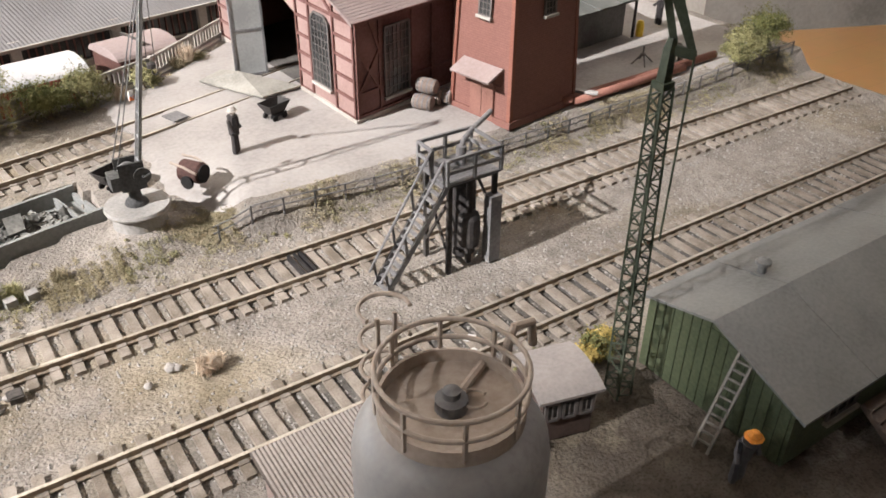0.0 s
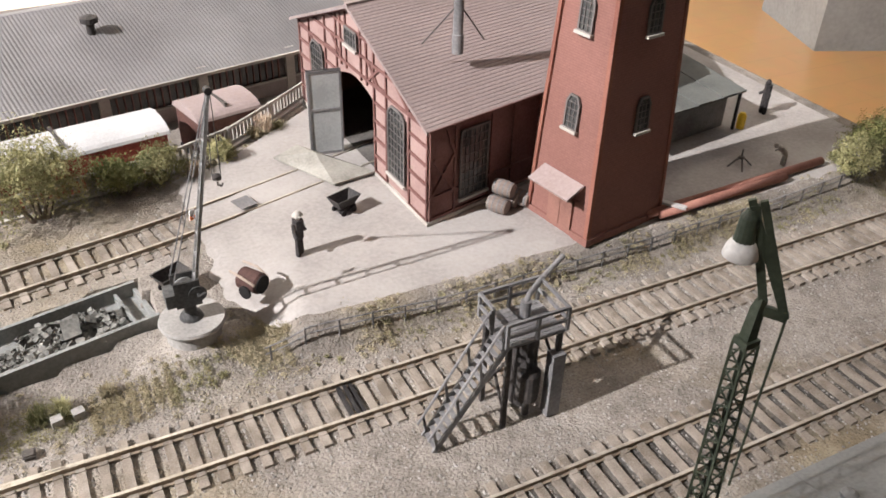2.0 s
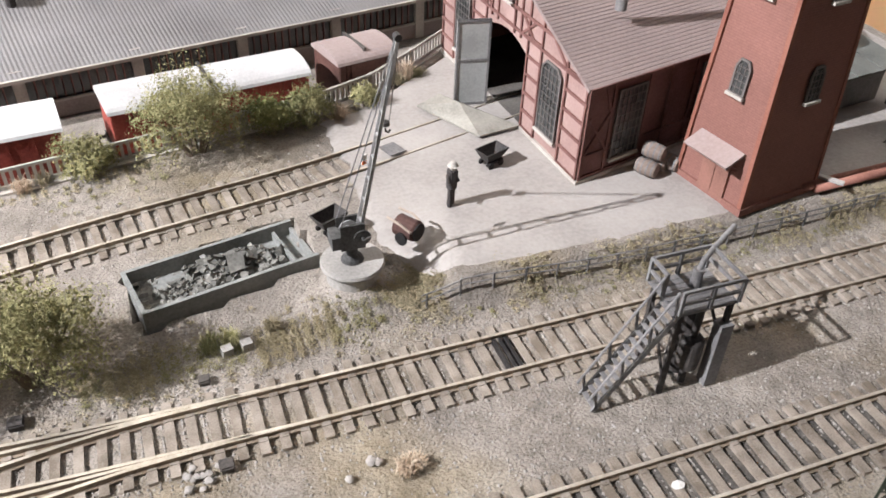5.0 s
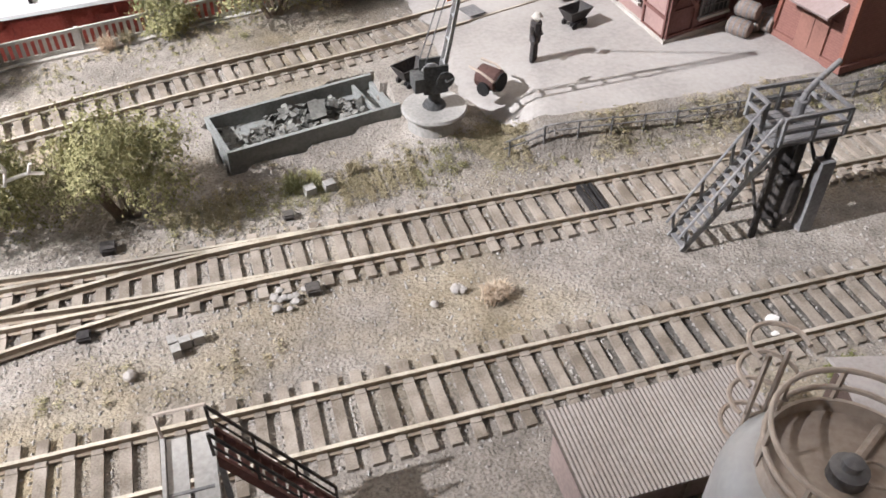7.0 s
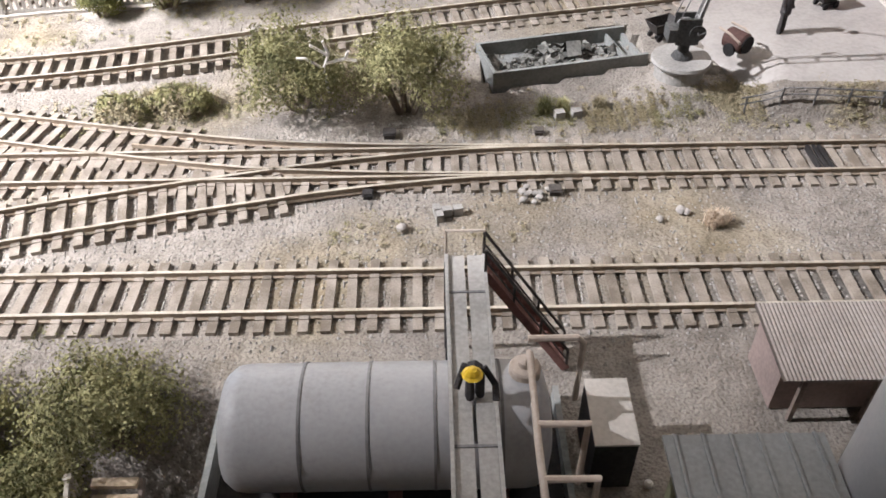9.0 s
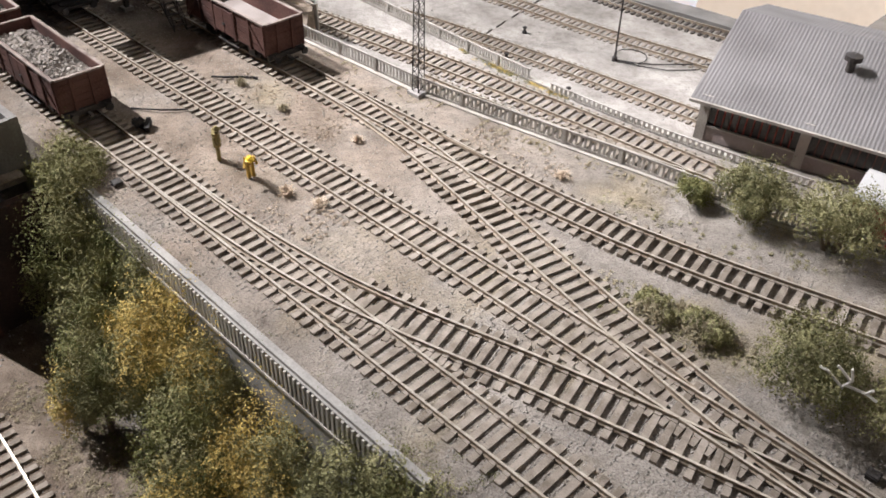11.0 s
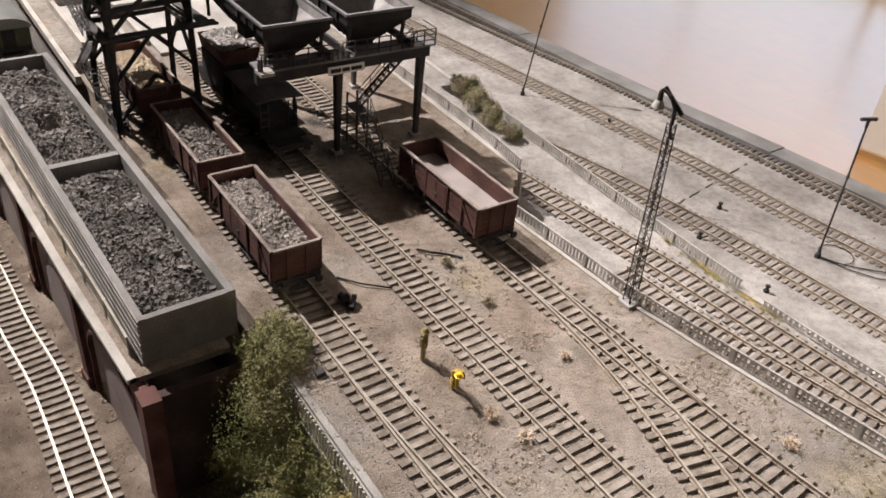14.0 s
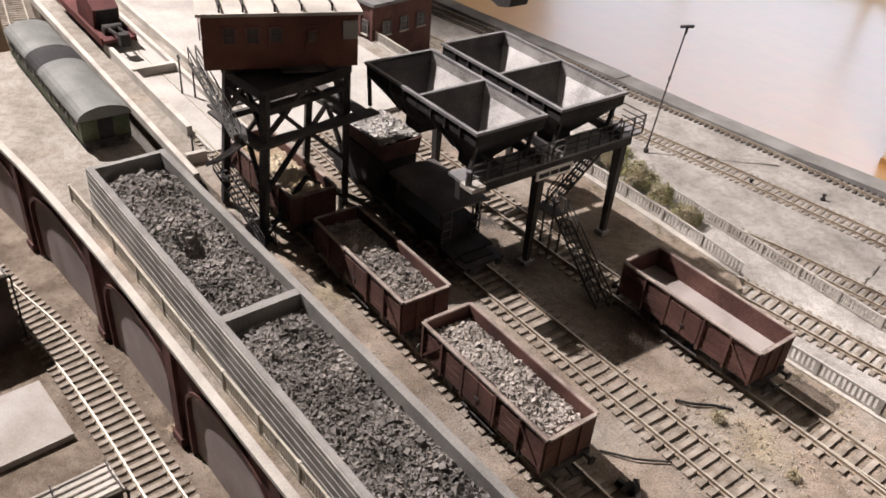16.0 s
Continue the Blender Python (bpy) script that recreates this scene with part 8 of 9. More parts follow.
def quay_lamp(m, tall, lean, turn, label):
    ob = thing("quay_lamp", m, label, "street lamp", "quay lamps")
    lx, ly = lean
    part("foot", lathe(new_bm(), [(0.0026, -0.001), (0.0024, 0.003), (0.0013, 0.004), (0.0011, 0.008)], 10), DARKSTEEL, ob)
    part("pole", tube(new_bm(), [(0, 0, 0.003), (lx * 0.5, ly * 0.5, tall * 0.55), (lx, ly, tall)], 0.0008, 8), DARKSTEEL, ob)
    part("collar", lathe(new_bm(), [(0.0013, 0), (0.0013, 0.003)], 8, at=(lx * 0.55, ly * 0.55, tall * 0.6)), DARKSTEEL, ob)
    part("lamp_head", lathe(new_bm(), [(0.0008, -0.0065), (0.0015, -0.0060), (0.0016, 0.0055), (0.0009, 0.0062)], 12, "Y"), DARKSTEEL, ob, m=pose(lx, ly, tall + 0.0008, 6, 0, turn))
    part("lamp_neck", lathe(new_bm(), [(0.0012, tall - 0.006), (0.0013, tall)], 8, at=(lx, ly, 0)), DARKSTEEL, ob)
    return ob


quay_lamp(pose(-0.5070, 0.4425, QUAY_Z), 0.1195, (-0.006, 0.004), -35, "thin dark quay lamp with a flat head")
quay_lamp(pose(-0.8600, 0.4137, QUAY_Z), 0.1185, (-0.006, 0.026), -39, "thin dark quay lamp with a flat head beside the rails")
bm = new_bm()
loops = arc((-0.5010, 0.4590, QUAY_Z + 0.0006), 0.0140, -100, 240, 20)
tube(bm, loops, 0.0004, 5)
tube(bm, [(-0.5055, 0.442, QUAY_Z + 0.0010), (-0.487, 0.452, QUAY_Z + 0.0007), (-0.470, 0.468, QUAY_Z + 0.0007), (-0.455, 0.486, QUAY_Z + 0.0008), (-0.440, 0.500, QUAY_Z + 0.0010)], 0.0005, 5)
tube(bm, [(-0.5055, 0.442, QUAY_Z + 0.0013), (-0.483, 0.448, QUAY_Z + 0.0009), (-0.464, 0.459, QUAY_Z + 0.0007), (-0.447, 0.478, QUAY_Z + 0.0009)], 0.0005, 5)
tagged(part("cable", bm, BLACK), "black cable lying in loops round the lamp foot", "cable")
for x, y in ((-0.5974, 0.4273), (-0.5728, 0.3732), (-0.4970, 0.3632), (-0.7655, 0.4524), (-0.7131, 0.4894)):
    z = land(x, y)
    bm = new_bm()
    lathe(bm, [(0.0024, -0.001), (0.0022, 0.0012), (0.0012, 0.0018), (0.0011, 0.0036), (0.0021, 0.0044), (0.0019, 0.0054), (0.0006, 0.0058)], 12)
    tagged(part("bollard", bm, BLACK, m=pose(x, y, z)), "small black mooring bollard on the quay", "bollard", "bollards")
figure("figurine", pose(-0.4650, 0.0422, 0.0, 0, 0, -120), "model worker in yellow coat and helmet bending over the ground", coat=mat("yellow_work_coat", (0.40, 0.25, 0.05)), head=YELLOW, bend=1.0)
figure("figurine", pose(-0.4900, 0.0396, 0.0, 0, 0, -60), "ochre painted model worker standing beside the track", coat=mat("ochre_coat", (0.23, 0.185, 0.075)), head=mat("ochre_hat", (0.26, 0.21, 0.09)))
bm = new_bm()
tube(bm, [(-0.5716, 0.0880, 0.0006), (-0.5650, 0.0930, 0.0010), (-0.5584, 0.1020, 0.0006), (-0.5518, 0.1080, 0.0002)], 0.0007, 6)
tagged(part("cable", bm, BLACK), "short black cable crossing the ground", "cable")
bm = new_bm()
tube(bm, [(-0.5694, 0.0330, 0.0002), (-0.5562, 0.0430, 0.0008), (-0.5463, 0.0560, 0.0002)], 0.0005, 6)
tagged(part("cable", bm, BLACK), "short black cable crossing the ground", "cable")
# ragged open joint across the quay deck, with loose chips
bm = new_bm()
for k in range(44):
    f = k / 43
    x = -0.6110 - 0.030 * f + 0.0010 * noise.noise((k * 0.7, 3, 0))
    y = 0.3480 + 0.170 * f
    if noise.noise((k * 0.33, 8, 0)) < -0.08:
        continue
    w = 0.0003 + 0.0006 * abs(noise.noise((k * 0.9, 5, 0)))
    box(bm, -w, w, -0.0022, 0.0022, -0.0004, 0.0007, pose(x, y, QUAY_Z - 0.0002, 0, 0, 10 + 25 * noise.noise((k * 1.3, 1, 0))))
tagged(part("deck_joint", bm, SOOTFLOOR), "dark ragged joint across the quay deck", "joint", kind="structure")
scatter("grit", 700, lambda: (rng.uniform(-0.95, -0.40), rng.uniform(0.30, 0.53)), 0.0008, CONCRETE, "loose chips on the quay deck")
# grab bucket hanging over the quay
grab = thing("grab_bucket", pose(-0.8832, 0.2308, 0.082), "black steel grab bucket hanging from a cable", "grab bucket")
for s in (-1, 1):
    bm = new_bm()
    outline_slab(bm, [(0, 0), (s * 0.012, 0.003), (s * 0.014, 0.012), (s * 0.006, 0.018), (0, 0.016)], 0.018, pose(0, -0.009, 0))
    part("jaw", bm, BLACK, grab)
part("yoke", box(new_bm(), -0.004, 0.004, -0.004, 0.004, 0.018, 0.028), DARKSTEEL, grab)
part("hoist_rope", tube(new_bm(), [(0, 0, 0.028), (0, 0, 2.119)], 0.0006, 6), BLACK, grab)

# ---- warehouse and box wagons on the harbour siding ----
hall = thing("warehouse", pose(-0.350, 0.2905, LOW, 0, 0, 12.6), "long low warehouse with grey corrugated roof", "warehouse")
HL, HD, HE, HR = 0.48, 0.165, 0.0300, 0.052
for k in range(8):
    x0, x1 = k * 0.06, (k + 1) * 0.06
    part("pilaster", box(new_bm(), x0, x0 + 0.006, -0.0012, 0.003, 0, HE), PALE, hall)
    bm = new_bm()
    box(bm, x0 + 0.006, x1, 0, 0.003, 0, 0.0100)
    part("wall_panel", bm, MAUVE, hall)
    part("lintel", box(new_bm(), x0 + 0.006, x1, 0, 0.003, HE - 0.0055, HE), PALE, hall)
    win = part("window", box(new_bm(), x0 + 0.006, x1, 0.0018, 0.0026, 0.0100, HE - 0.0055), GLASS, hall)
    bm = new_bm()
    for j in range(1, 12):
        x = x0 + 0.006 + 0.054 * j / 12
        box(bm, x - 0.0004, x + 0.0004, 0.0008, 0.0018, 0.0100, HE - 0.0055)
    part("slats", bm, WAGONRED if k == 0 else TIMBER, win)
    part("sill", box(new_bm(), x0 + 0.006, x1, -0.0008, 0.0010, 0.0092, 0.0104), PALE, win)
part("rear_wall", box(new_bm(), 0, HL, HD - 0.003, HD, 0, HE), MAUVE, hall)
for x in (0.0, HL - 0.003):
    bm = new_bm()
    outline_slab(bm, [(0.003, 0), (HD - 0.003, 0), (HD - 0.003, HE), (HD / 2, HR), (0.003, HE)], 0.003, pose(x + 0.003, 0, 0, 0, 0, 90))
    part("gable_wall", bm, MAUVE, hall)
for s in (-1, 1):
    bm = new_bm()
    n = 420
    prev = None
    run = HD / 2 + 0.006
    for i in range(n + 1):
        u = -0.006 + (HL + 0.012) * i / n
        w = 0.00028 * (i % 2)
        yb, yt = (HD / 2 - run, HD / 2) if s < 0 else (HD / 2 + run, HD / 2)
        zb = HE - 0.0018
        cur = [bm.verts.new(c) for c in ((u, yb, zb + w), (u, yt, HR + 0.0016 + w), (u, yt, HR + w), (u, yb, zb - 0.0012 + w))]
        if prev:
            for j in range(4):
                bm.faces.new((prev[j], cur[j], cur[(j + 1) % 4], prev[(j + 1) % 4]))
        else:
            bm.faces.new(cur)
        prev = cur
    bm.faces.new(prev[::-1])
    part("roof", bm, ROOFGREY, hall)
part("gutter", box(new_bm(), -0.006, HL + 0.006, -0.0078, -0.0060, HE - 0.0034, HE - 0.0016), PALE, hall)
for x in (0.070, 0.195, 0.319, 0.443):
    bm = new_bm()
    lathe(bm, [(0.0026, 0.040), (0.0026, 0.0505), (0.0052, 0.0515), (0.0052, 0.0545), (0.0012, 0.0560)], 14, at=(x, 0.0510, 0))
    part("roof_vent", bm, DARKSTEEL, hall)


def box_car(x, y, a, L, paint, label):
    ob = thing("box_car", pose(x, y, LOW, 0, 0, a), label, "box wagon", "closed goods wagons")
    W = 0.0285
    part("body", box(new_bm(), 0, L, -W / 2, W / 2, 0.0105, 0.0330), paint, ob)
    for s in (-1, 1):
        for k in range(9):
            u = 0.001 + (L - 0.002) * k / 8
            part("stake", box(new_bm(), u - 0.0007, u + 0.0007, s * (W / 2 + 0.0004) - 0.0004, s * (W / 2 + 0.0004) + 0.0004, 0.0105, 0.0328), paint, ob)
        part("door", box(new_bm(), L / 2 - 0.010, L / 2 + 0.010, s * (W / 2 + 0.0006) - 0.0004, s * (W / 2 + 0.0006) + 0.0004, 0.0115, 0.0318), paint, ob)
        part("door_rail", box(new_bm(), L / 2 - 0.2 * L, L / 2 + 0.2 * L, s * (W / 2 + 0.0010) - 0.0004, s * (W / 2 + 0.0010) + 0.0004, 0.0318, 0.0326), DARKSTEEL, ob)
        part("solebar", box(new_bm(), 0, L, s * 0.0105 - 0.001, s * 0.0105 + 0.001, 0.0070, 0.0105), DARKSTEEL, ob)
        for u in (0.2 * L, 0.8 * L):
            part("wheel", lathe(new_bm(), [(0.0058, -0.0012), (0.0058, 0.0002), (0.0052, 0.0012), (0.002, 0.0014)], 16, "Y", at=(u, s * 0.0085, 0.0080)), DARKSTEEL, ob)
    bm = new_bm()
    prof = [(0.0158 * math.cos(math.radians(t)), 0.0322 + 0.0055 * math.sin(math.radians(t))) for t in range(0, 181, 15)]
    loft(bm, [[bm.verts.new((u, y_, z)) for y_, z in prof] for u in (-0.0012, L + 0.0012)])
    part("roof_seam", box(new_bm(), L / 2 - 0.0008, L / 2 + 0.0008, -0.0120, 0.0120, 0.0360, 0.0380), DARKSTEEL, ob)
    part("roof", bm, WHITEROOF if paint is WAGONRED else ROOF, ob, "white rounded roof" if paint is WAGONRED else "dusty brown roof")
    for u, s in ((0, -1), (L, 1)):
        part("buffer_beam", box(new_bm(), u - 0.0009, u + 0.0009, -0.0135, 0.0135, 0.0070, 0.0105), DARKSTEEL, ob)
        for y_ in (-0.010, 0.010):
            part("buffer", lathe(new_bm(), [(0.001, 0), (0.001, s * 0.0045), (0.0026, s * 0.0045), (0.0022, s * 0.0055)], 12, "X", at=(u, y_, 0.0090)), DARKSTEEL, ob)
    return ob


box_car(-0.1310, 0.2800, 9.5, 0.098, WAGONRED, "red closed goods wagon with white rounded roof")
box_car(-0.2400, 0.2600, 7.5, 0.089, WAGONRED, "red closed goods wagon with white rounded roof")
box_car(-0.0180, 0.3010, 13.5, 0.034, WAGONBROWN, "short brown closed goods wagon with dusty brown roof")

# wooden steps down the overgrown slope
bank = thing("slope_steps", pose(0, 0, 0), "weathered wooden steps going down the overgrown slope", "steps")
P0, P1 = Vector((-0.2265, -0.0480, -0.0070)), Vector((-0.2225, -0.0960, -0.0340))
for k in range(15):
    c = P0.lerp(P1, k / 14)
    part("tread", box(new_bm(), -0.0055, 0.0055, -0.0012, 0.0012, -0.0006, 0.0006, Matrix.Translation(c)), TIMBERPALE, bank)
for side in (-0.0058, 0.0058):
    part("stringer", beam(new_bm(), P0 + Vector((side, 0.002, -0.0012)), P1 + Vector((side, -0.002, -0.0012)), 0.0009, 0.0026), BARREL, bank)
for k in range(4):
    c = P0.lerp(P1, (k + 0.5) / 4)
    part("trestle_post", box(new_bm(), c.x - 0.0062, c.x - 0.0052, c.y - 0.0005, c.y + 0.0005, -0.0755, c.z), BARREL, bank)
    part("trestle_post", box(new_bm(), c.x + 0.0052, c.x + 0.0062, c.y - 0.0005, c.y + 0.0005, -0.0755, c.z), BARREL, bank)
picket_fence([(-0.2355, -0.0500, -0.0100), (-0.2345, -0.0700, -0.0210), (-0.2330, -0.0960, -0.0350)], 0.0090, 0.0024, 0.0120, PICKET, "pale picket fence beside the wooden steps")

# ---- bushes, trees, tufts ----


def leaf_cloud(blobs, count, size, seed):
    """Many small leaves on lumpy blobs: (x, y, z, radius, height) each; open and uneven."""
    r = np.random.default_rng(seed)
    b = np.array(blobs)
    weight = b[:, 3] ** 2
    k = r.choice(len(blobs), count, p=weight / weight.sum())
    v = r.normal(size=(count, 3))
    v /= np.linalg.norm(v, axis=1)[:, None]
    v[:, 2] = np.where(v[:, 2] < -0.35, -0.4 * v[:, 2], v[:, 2])
    ph = r.uniform(0, 6.28, (len(blobs), 6))[k]
    lump = 1 + 0.38 * np.sin(5 * v[:, 0] + ph[:, 0]) * np.sin(5 * v[:, 1] + ph[:, 1]) + 0.25 * np.sin(11 * v[:, 0] + ph[:, 2]) * np.sin(11 * v[:, 2] + ph[:, 3]) + 0.17 * np.sin(19 * v[:, 1] + ph[:, 4]) * np.sin(17 * v[:, 2] + ph[:, 5])
    d = (lump * (1 - np.abs(r.normal(0, 0.13, count))))[:, None]
    c = b[k, :3] + v * d * b[k][:, [3, 3, 4]]
    s = (size * r.uniform(0.55, 1.35, count))[:, None]
    n = v + r.normal(0, 0.42, (count, 3))
    n /= np.linalg.norm(n, axis=1)[:, None]
    a = np.cross(n, r.normal(size=(count, 3)))
    a /= np.linalg.norm(a, axis=1)[:, None]
    w = np.cross(n, a) * r.uniform(0.6, 0.95, (count, 1))
    verts = np.stack([c - a * s * 0.6, c + w * s * 0.45 + n * s * 0.12, c + a * s * 0.6, c - w * s * 0.45 + n * s * 0.12], 1).reshape(-1, 3)
    return verts.tolist(), np.arange(count * 4).reshape(-1, 4).tolist()


def bush(x, y, rad, tall, leaves, label, seed, z=None, lobes=7, second=None, leaf=0.00085, density=1.35, category="bush", name="bush", stems=5):
    r = np.random.default_rng(seed)
    z = land(x, y) - 0.001 if z is None else z
    ob = thing(name, pose(x, y, z), label, category, "bushes and trees")
    blobs = []
    for k in range(lobes):
        a = 6.283 * k / lobes + r.uniform(-0.4, 0.4)
        d = rad * r.uniform(0.25, 0.62)
        br = rad * r.uniform(0.30, 0.50) * (1 if lobes < 10 else 0.86)
        bz = tall * r.uniform(0.20, 0.64)
        blobs.append((d * math.cos(a), d * math.sin(a), bz, br, min(br * 1.05, tall - bz)))
    blobs.append((0, 0, tall * 0.6, rad * 0.55, tall * 0.40))
    count = int(8800 * density * (rad / 0.02) ** 1.5)
    half = blobs if second is None else blobs[: max(2, len(blobs) * 2 // 3)]
    part("crown", raw("crown", *leaf_cloud(half, count, leaf, seed), leaves), None, ob)
    if second is not None:
        part("crown", raw("crown", *leaf_cloud(blobs[len(half):], count // 3, leaf, seed + 1), second), None, ob)
    bm = new_bm()
    for k in range(stems):
        b = blobs[k % len(blobs)]
        p = Vector((b[0] * 0.15, b[1] * 0.15, -0.001))
        q = Vector((b[0], b[1], b[2]))
        mid = p.lerp(q, 0.5) + Vector((0, 0, tall * 0.08))
        pts = [p, mid, q]
        rings_ = []
        for c, w in zip(pts, (0.0011, 0.0007, 0.0003)):
            rings_.append(ring(bm, c, w * rad / 0.02, 5))
        loft(bm, rings_)
    part("stem", bm, BARK, ob)
    return ob


def tuft(x, y, rad, tall, material, label, seed, count=70, z=None):
    r = np.random.default_rng(seed)
    verts, faces = [], []
    for _ in range(count):
        a, lean = r.uniform(0, 6.283), r.uniform(0.05, 1.0)
        h = tall * r.uniform(0.5, 1.1)
        bx, by = r.normal(0, rad * 0.22, 2)
        tx, ty = bx + math.cos(a) * lean * rad, by + math.sin(a) * lean * rad
        w = 0.00011
        px, py = -math.sin(a) * w, math.cos(a) * w
        i = len(verts)
        mx, my = bx + (tx - bx) * 0.4, by + (ty - by) * 0.4
        verts += [(bx - px, by - py, 0), (bx + px, by + py, 0), (mx + px, my + py, h * 0.65), (mx - px, my - py, h * 0.65), (tx, ty, h * (1 - 0.35 * lean))]
        faces += [(i, i + 1, i + 2, i + 3), (i + 3, i + 2, i + 4)]
    ob = new("grass_tuft", raw("grass_tuft", verts, faces, material))
    ob.matrix_basis = pose(x, y, (land(x, y) if z is None else z) - 0.0008)
    return tagged(ob, label, "grass", "grass tufts")


def verge(points, wide, count, size, material, label, seed, lift=0.0, clump=40):
    """Low foam turf in loose clumps along a line, one piece of stuff."""
    r = np.random.default_rng(seed)
    line = smooth_line([(x, y, 0) for x, y in points], 0.004)
    verts, faces = [], []
    for _ in range(count):
        i = r.integers(0, len(line))
        n, _a = sideways(line, i)
        c = line[i] + n * r.normal(0, wide)
        if noise.noise((c.x * 45, c.y * 45, seed)) < -0.12:
            continue
        base = land(c.x, c.y) + lift
        rad = size * r.lognormal(0, 0.45)
        for _k in range(clump):
            v = r.normal(size=3)
            v /= np.linalg.norm(v)
            p = np.array((c.x, c.y, base)) + v * rad * np.array((1.25, 1.25, 0.55)) * r.uniform(0.5, 1.0)
            p[2] = max(p[2], base - 0.0002)
            s = 0.00027 * r.uniform(0.6, 1.4)
            a, b = r.normal(size=3) * (1, 1, 0.4), r.normal(size=3) * (1, 1, 0.4)
            a *= s / np.linalg.norm(a)
            b *= s / np.linalg.norm(b)
            k = len(verts)
            verts += [tuple(p - a), tuple(p + b), tuple(p + a), tuple(p - b * 0.6)]
            faces.append((k, k + 1, k + 2, k + 3))
    ob = new("turf", raw("turf", verts, faces, material))
    return tagged(ob, label, "turf", kind="stuff")


# between the tracks before the coal bins
bush(-0.1585, 0.1060, 0.0265, 0.0420, LEAF, "round olive green bush beside the coal bin", 1)
bush(-0.1985, 0.1110, 0.0275, 0.0370, LEAF, "olive green bush with a bleached branch", 2)
bm = new_bm()
for pts in ([(-0.186, 0.1030, 0.010), (-0.1860, 0.0965, 0.024), (-0.1835, 0.0940, 0.031), (-0.1850, 0.0935, 0.036)], [(-0.1860, 0.0965, 0.024), (-0.1920, 0.0955, 0.0285), (-0.1950, 0.0955, 0.0285)], [(-0.1850, 0.0955, 0.0265), (-0.1780, 0.0940, 0.0290), (-0.174, 0.0935, 0.0285)], [(-0.1838, 0.0940, 0.0305), (-0.1895, 0.0935, 0.0345)], [(-0.1780, 0.0940, 0.0290), (-0.1765, 0.0930, 0.0325)]):
    tube(bm, pts, 0.00052, 6)
tagged(part("dead_branch", bm, DEADWOOD), "bleached dead branch caught in the bush", "branch")
bush(-0.2420, 0.1110, 0.0130, 0.0095, LEAF, "low olive bush beside the third track", 3, lobes=6, second=LEAFPALE)
bush(-0.2660, 0.1075, 0.0120, 0.0070, LEAF, "low spreading olive plant beside the third track", 12, lobes=6, second=LEAFPALE)
# terrace edge
bush(-0.0950, 0.2160, 0.0260, 0.0430, LEAF, "olive green tree beside the concrete fence", 4, category="tree", name="tree", lobes=9)
bush(-0.1380, 0.2160, 0.0130, 0.0190, LEAF, "small olive bush beside the fence", 5)
bush(-0.0610, 0.2230, 0.0140, 0.0180, LEAFDARK, "small dark bush beside the fence", 6)
bush(-0.0440, 0.2270, 0.0130, 0.0210, LEAF, "olive bush beside the fence", 7)
bush(-0.2690, 0.1975, 0.0250, 0.0350, LEAF, "olive bush on the terrace edge", 8)
bush(-0.2300, 0.2010, 0.0250, 0.0320, LEAF, "olive bush on the terrace edge with dark base", 9)
bush(-0.2960, 0.1900, 0.0120, 0.0140, LEAFDARK, "low dark bush on the terrace edge", 10)
bush(-0.0150, 0.2360, 0.0090, 0.0120, LEAF, "small bush at the fence", 11)
# far bushes between the harbour tracks
for k, (x, y, rad, h) in enumerate(((-0.7300, 0.2650, 0.0150, 0.0200), (-0.7575, 0.2720, 0.0170, 0.0220), (-0.7905, 0.2760, 0.0160, 0.0200), (-0.7025, 0.2640, 0.0130, 0.0150))):
    bush(x, y, rad, h, LEAF, "pale olive bush between the harbour tracks", 20 + k, second=LEAFPALE)
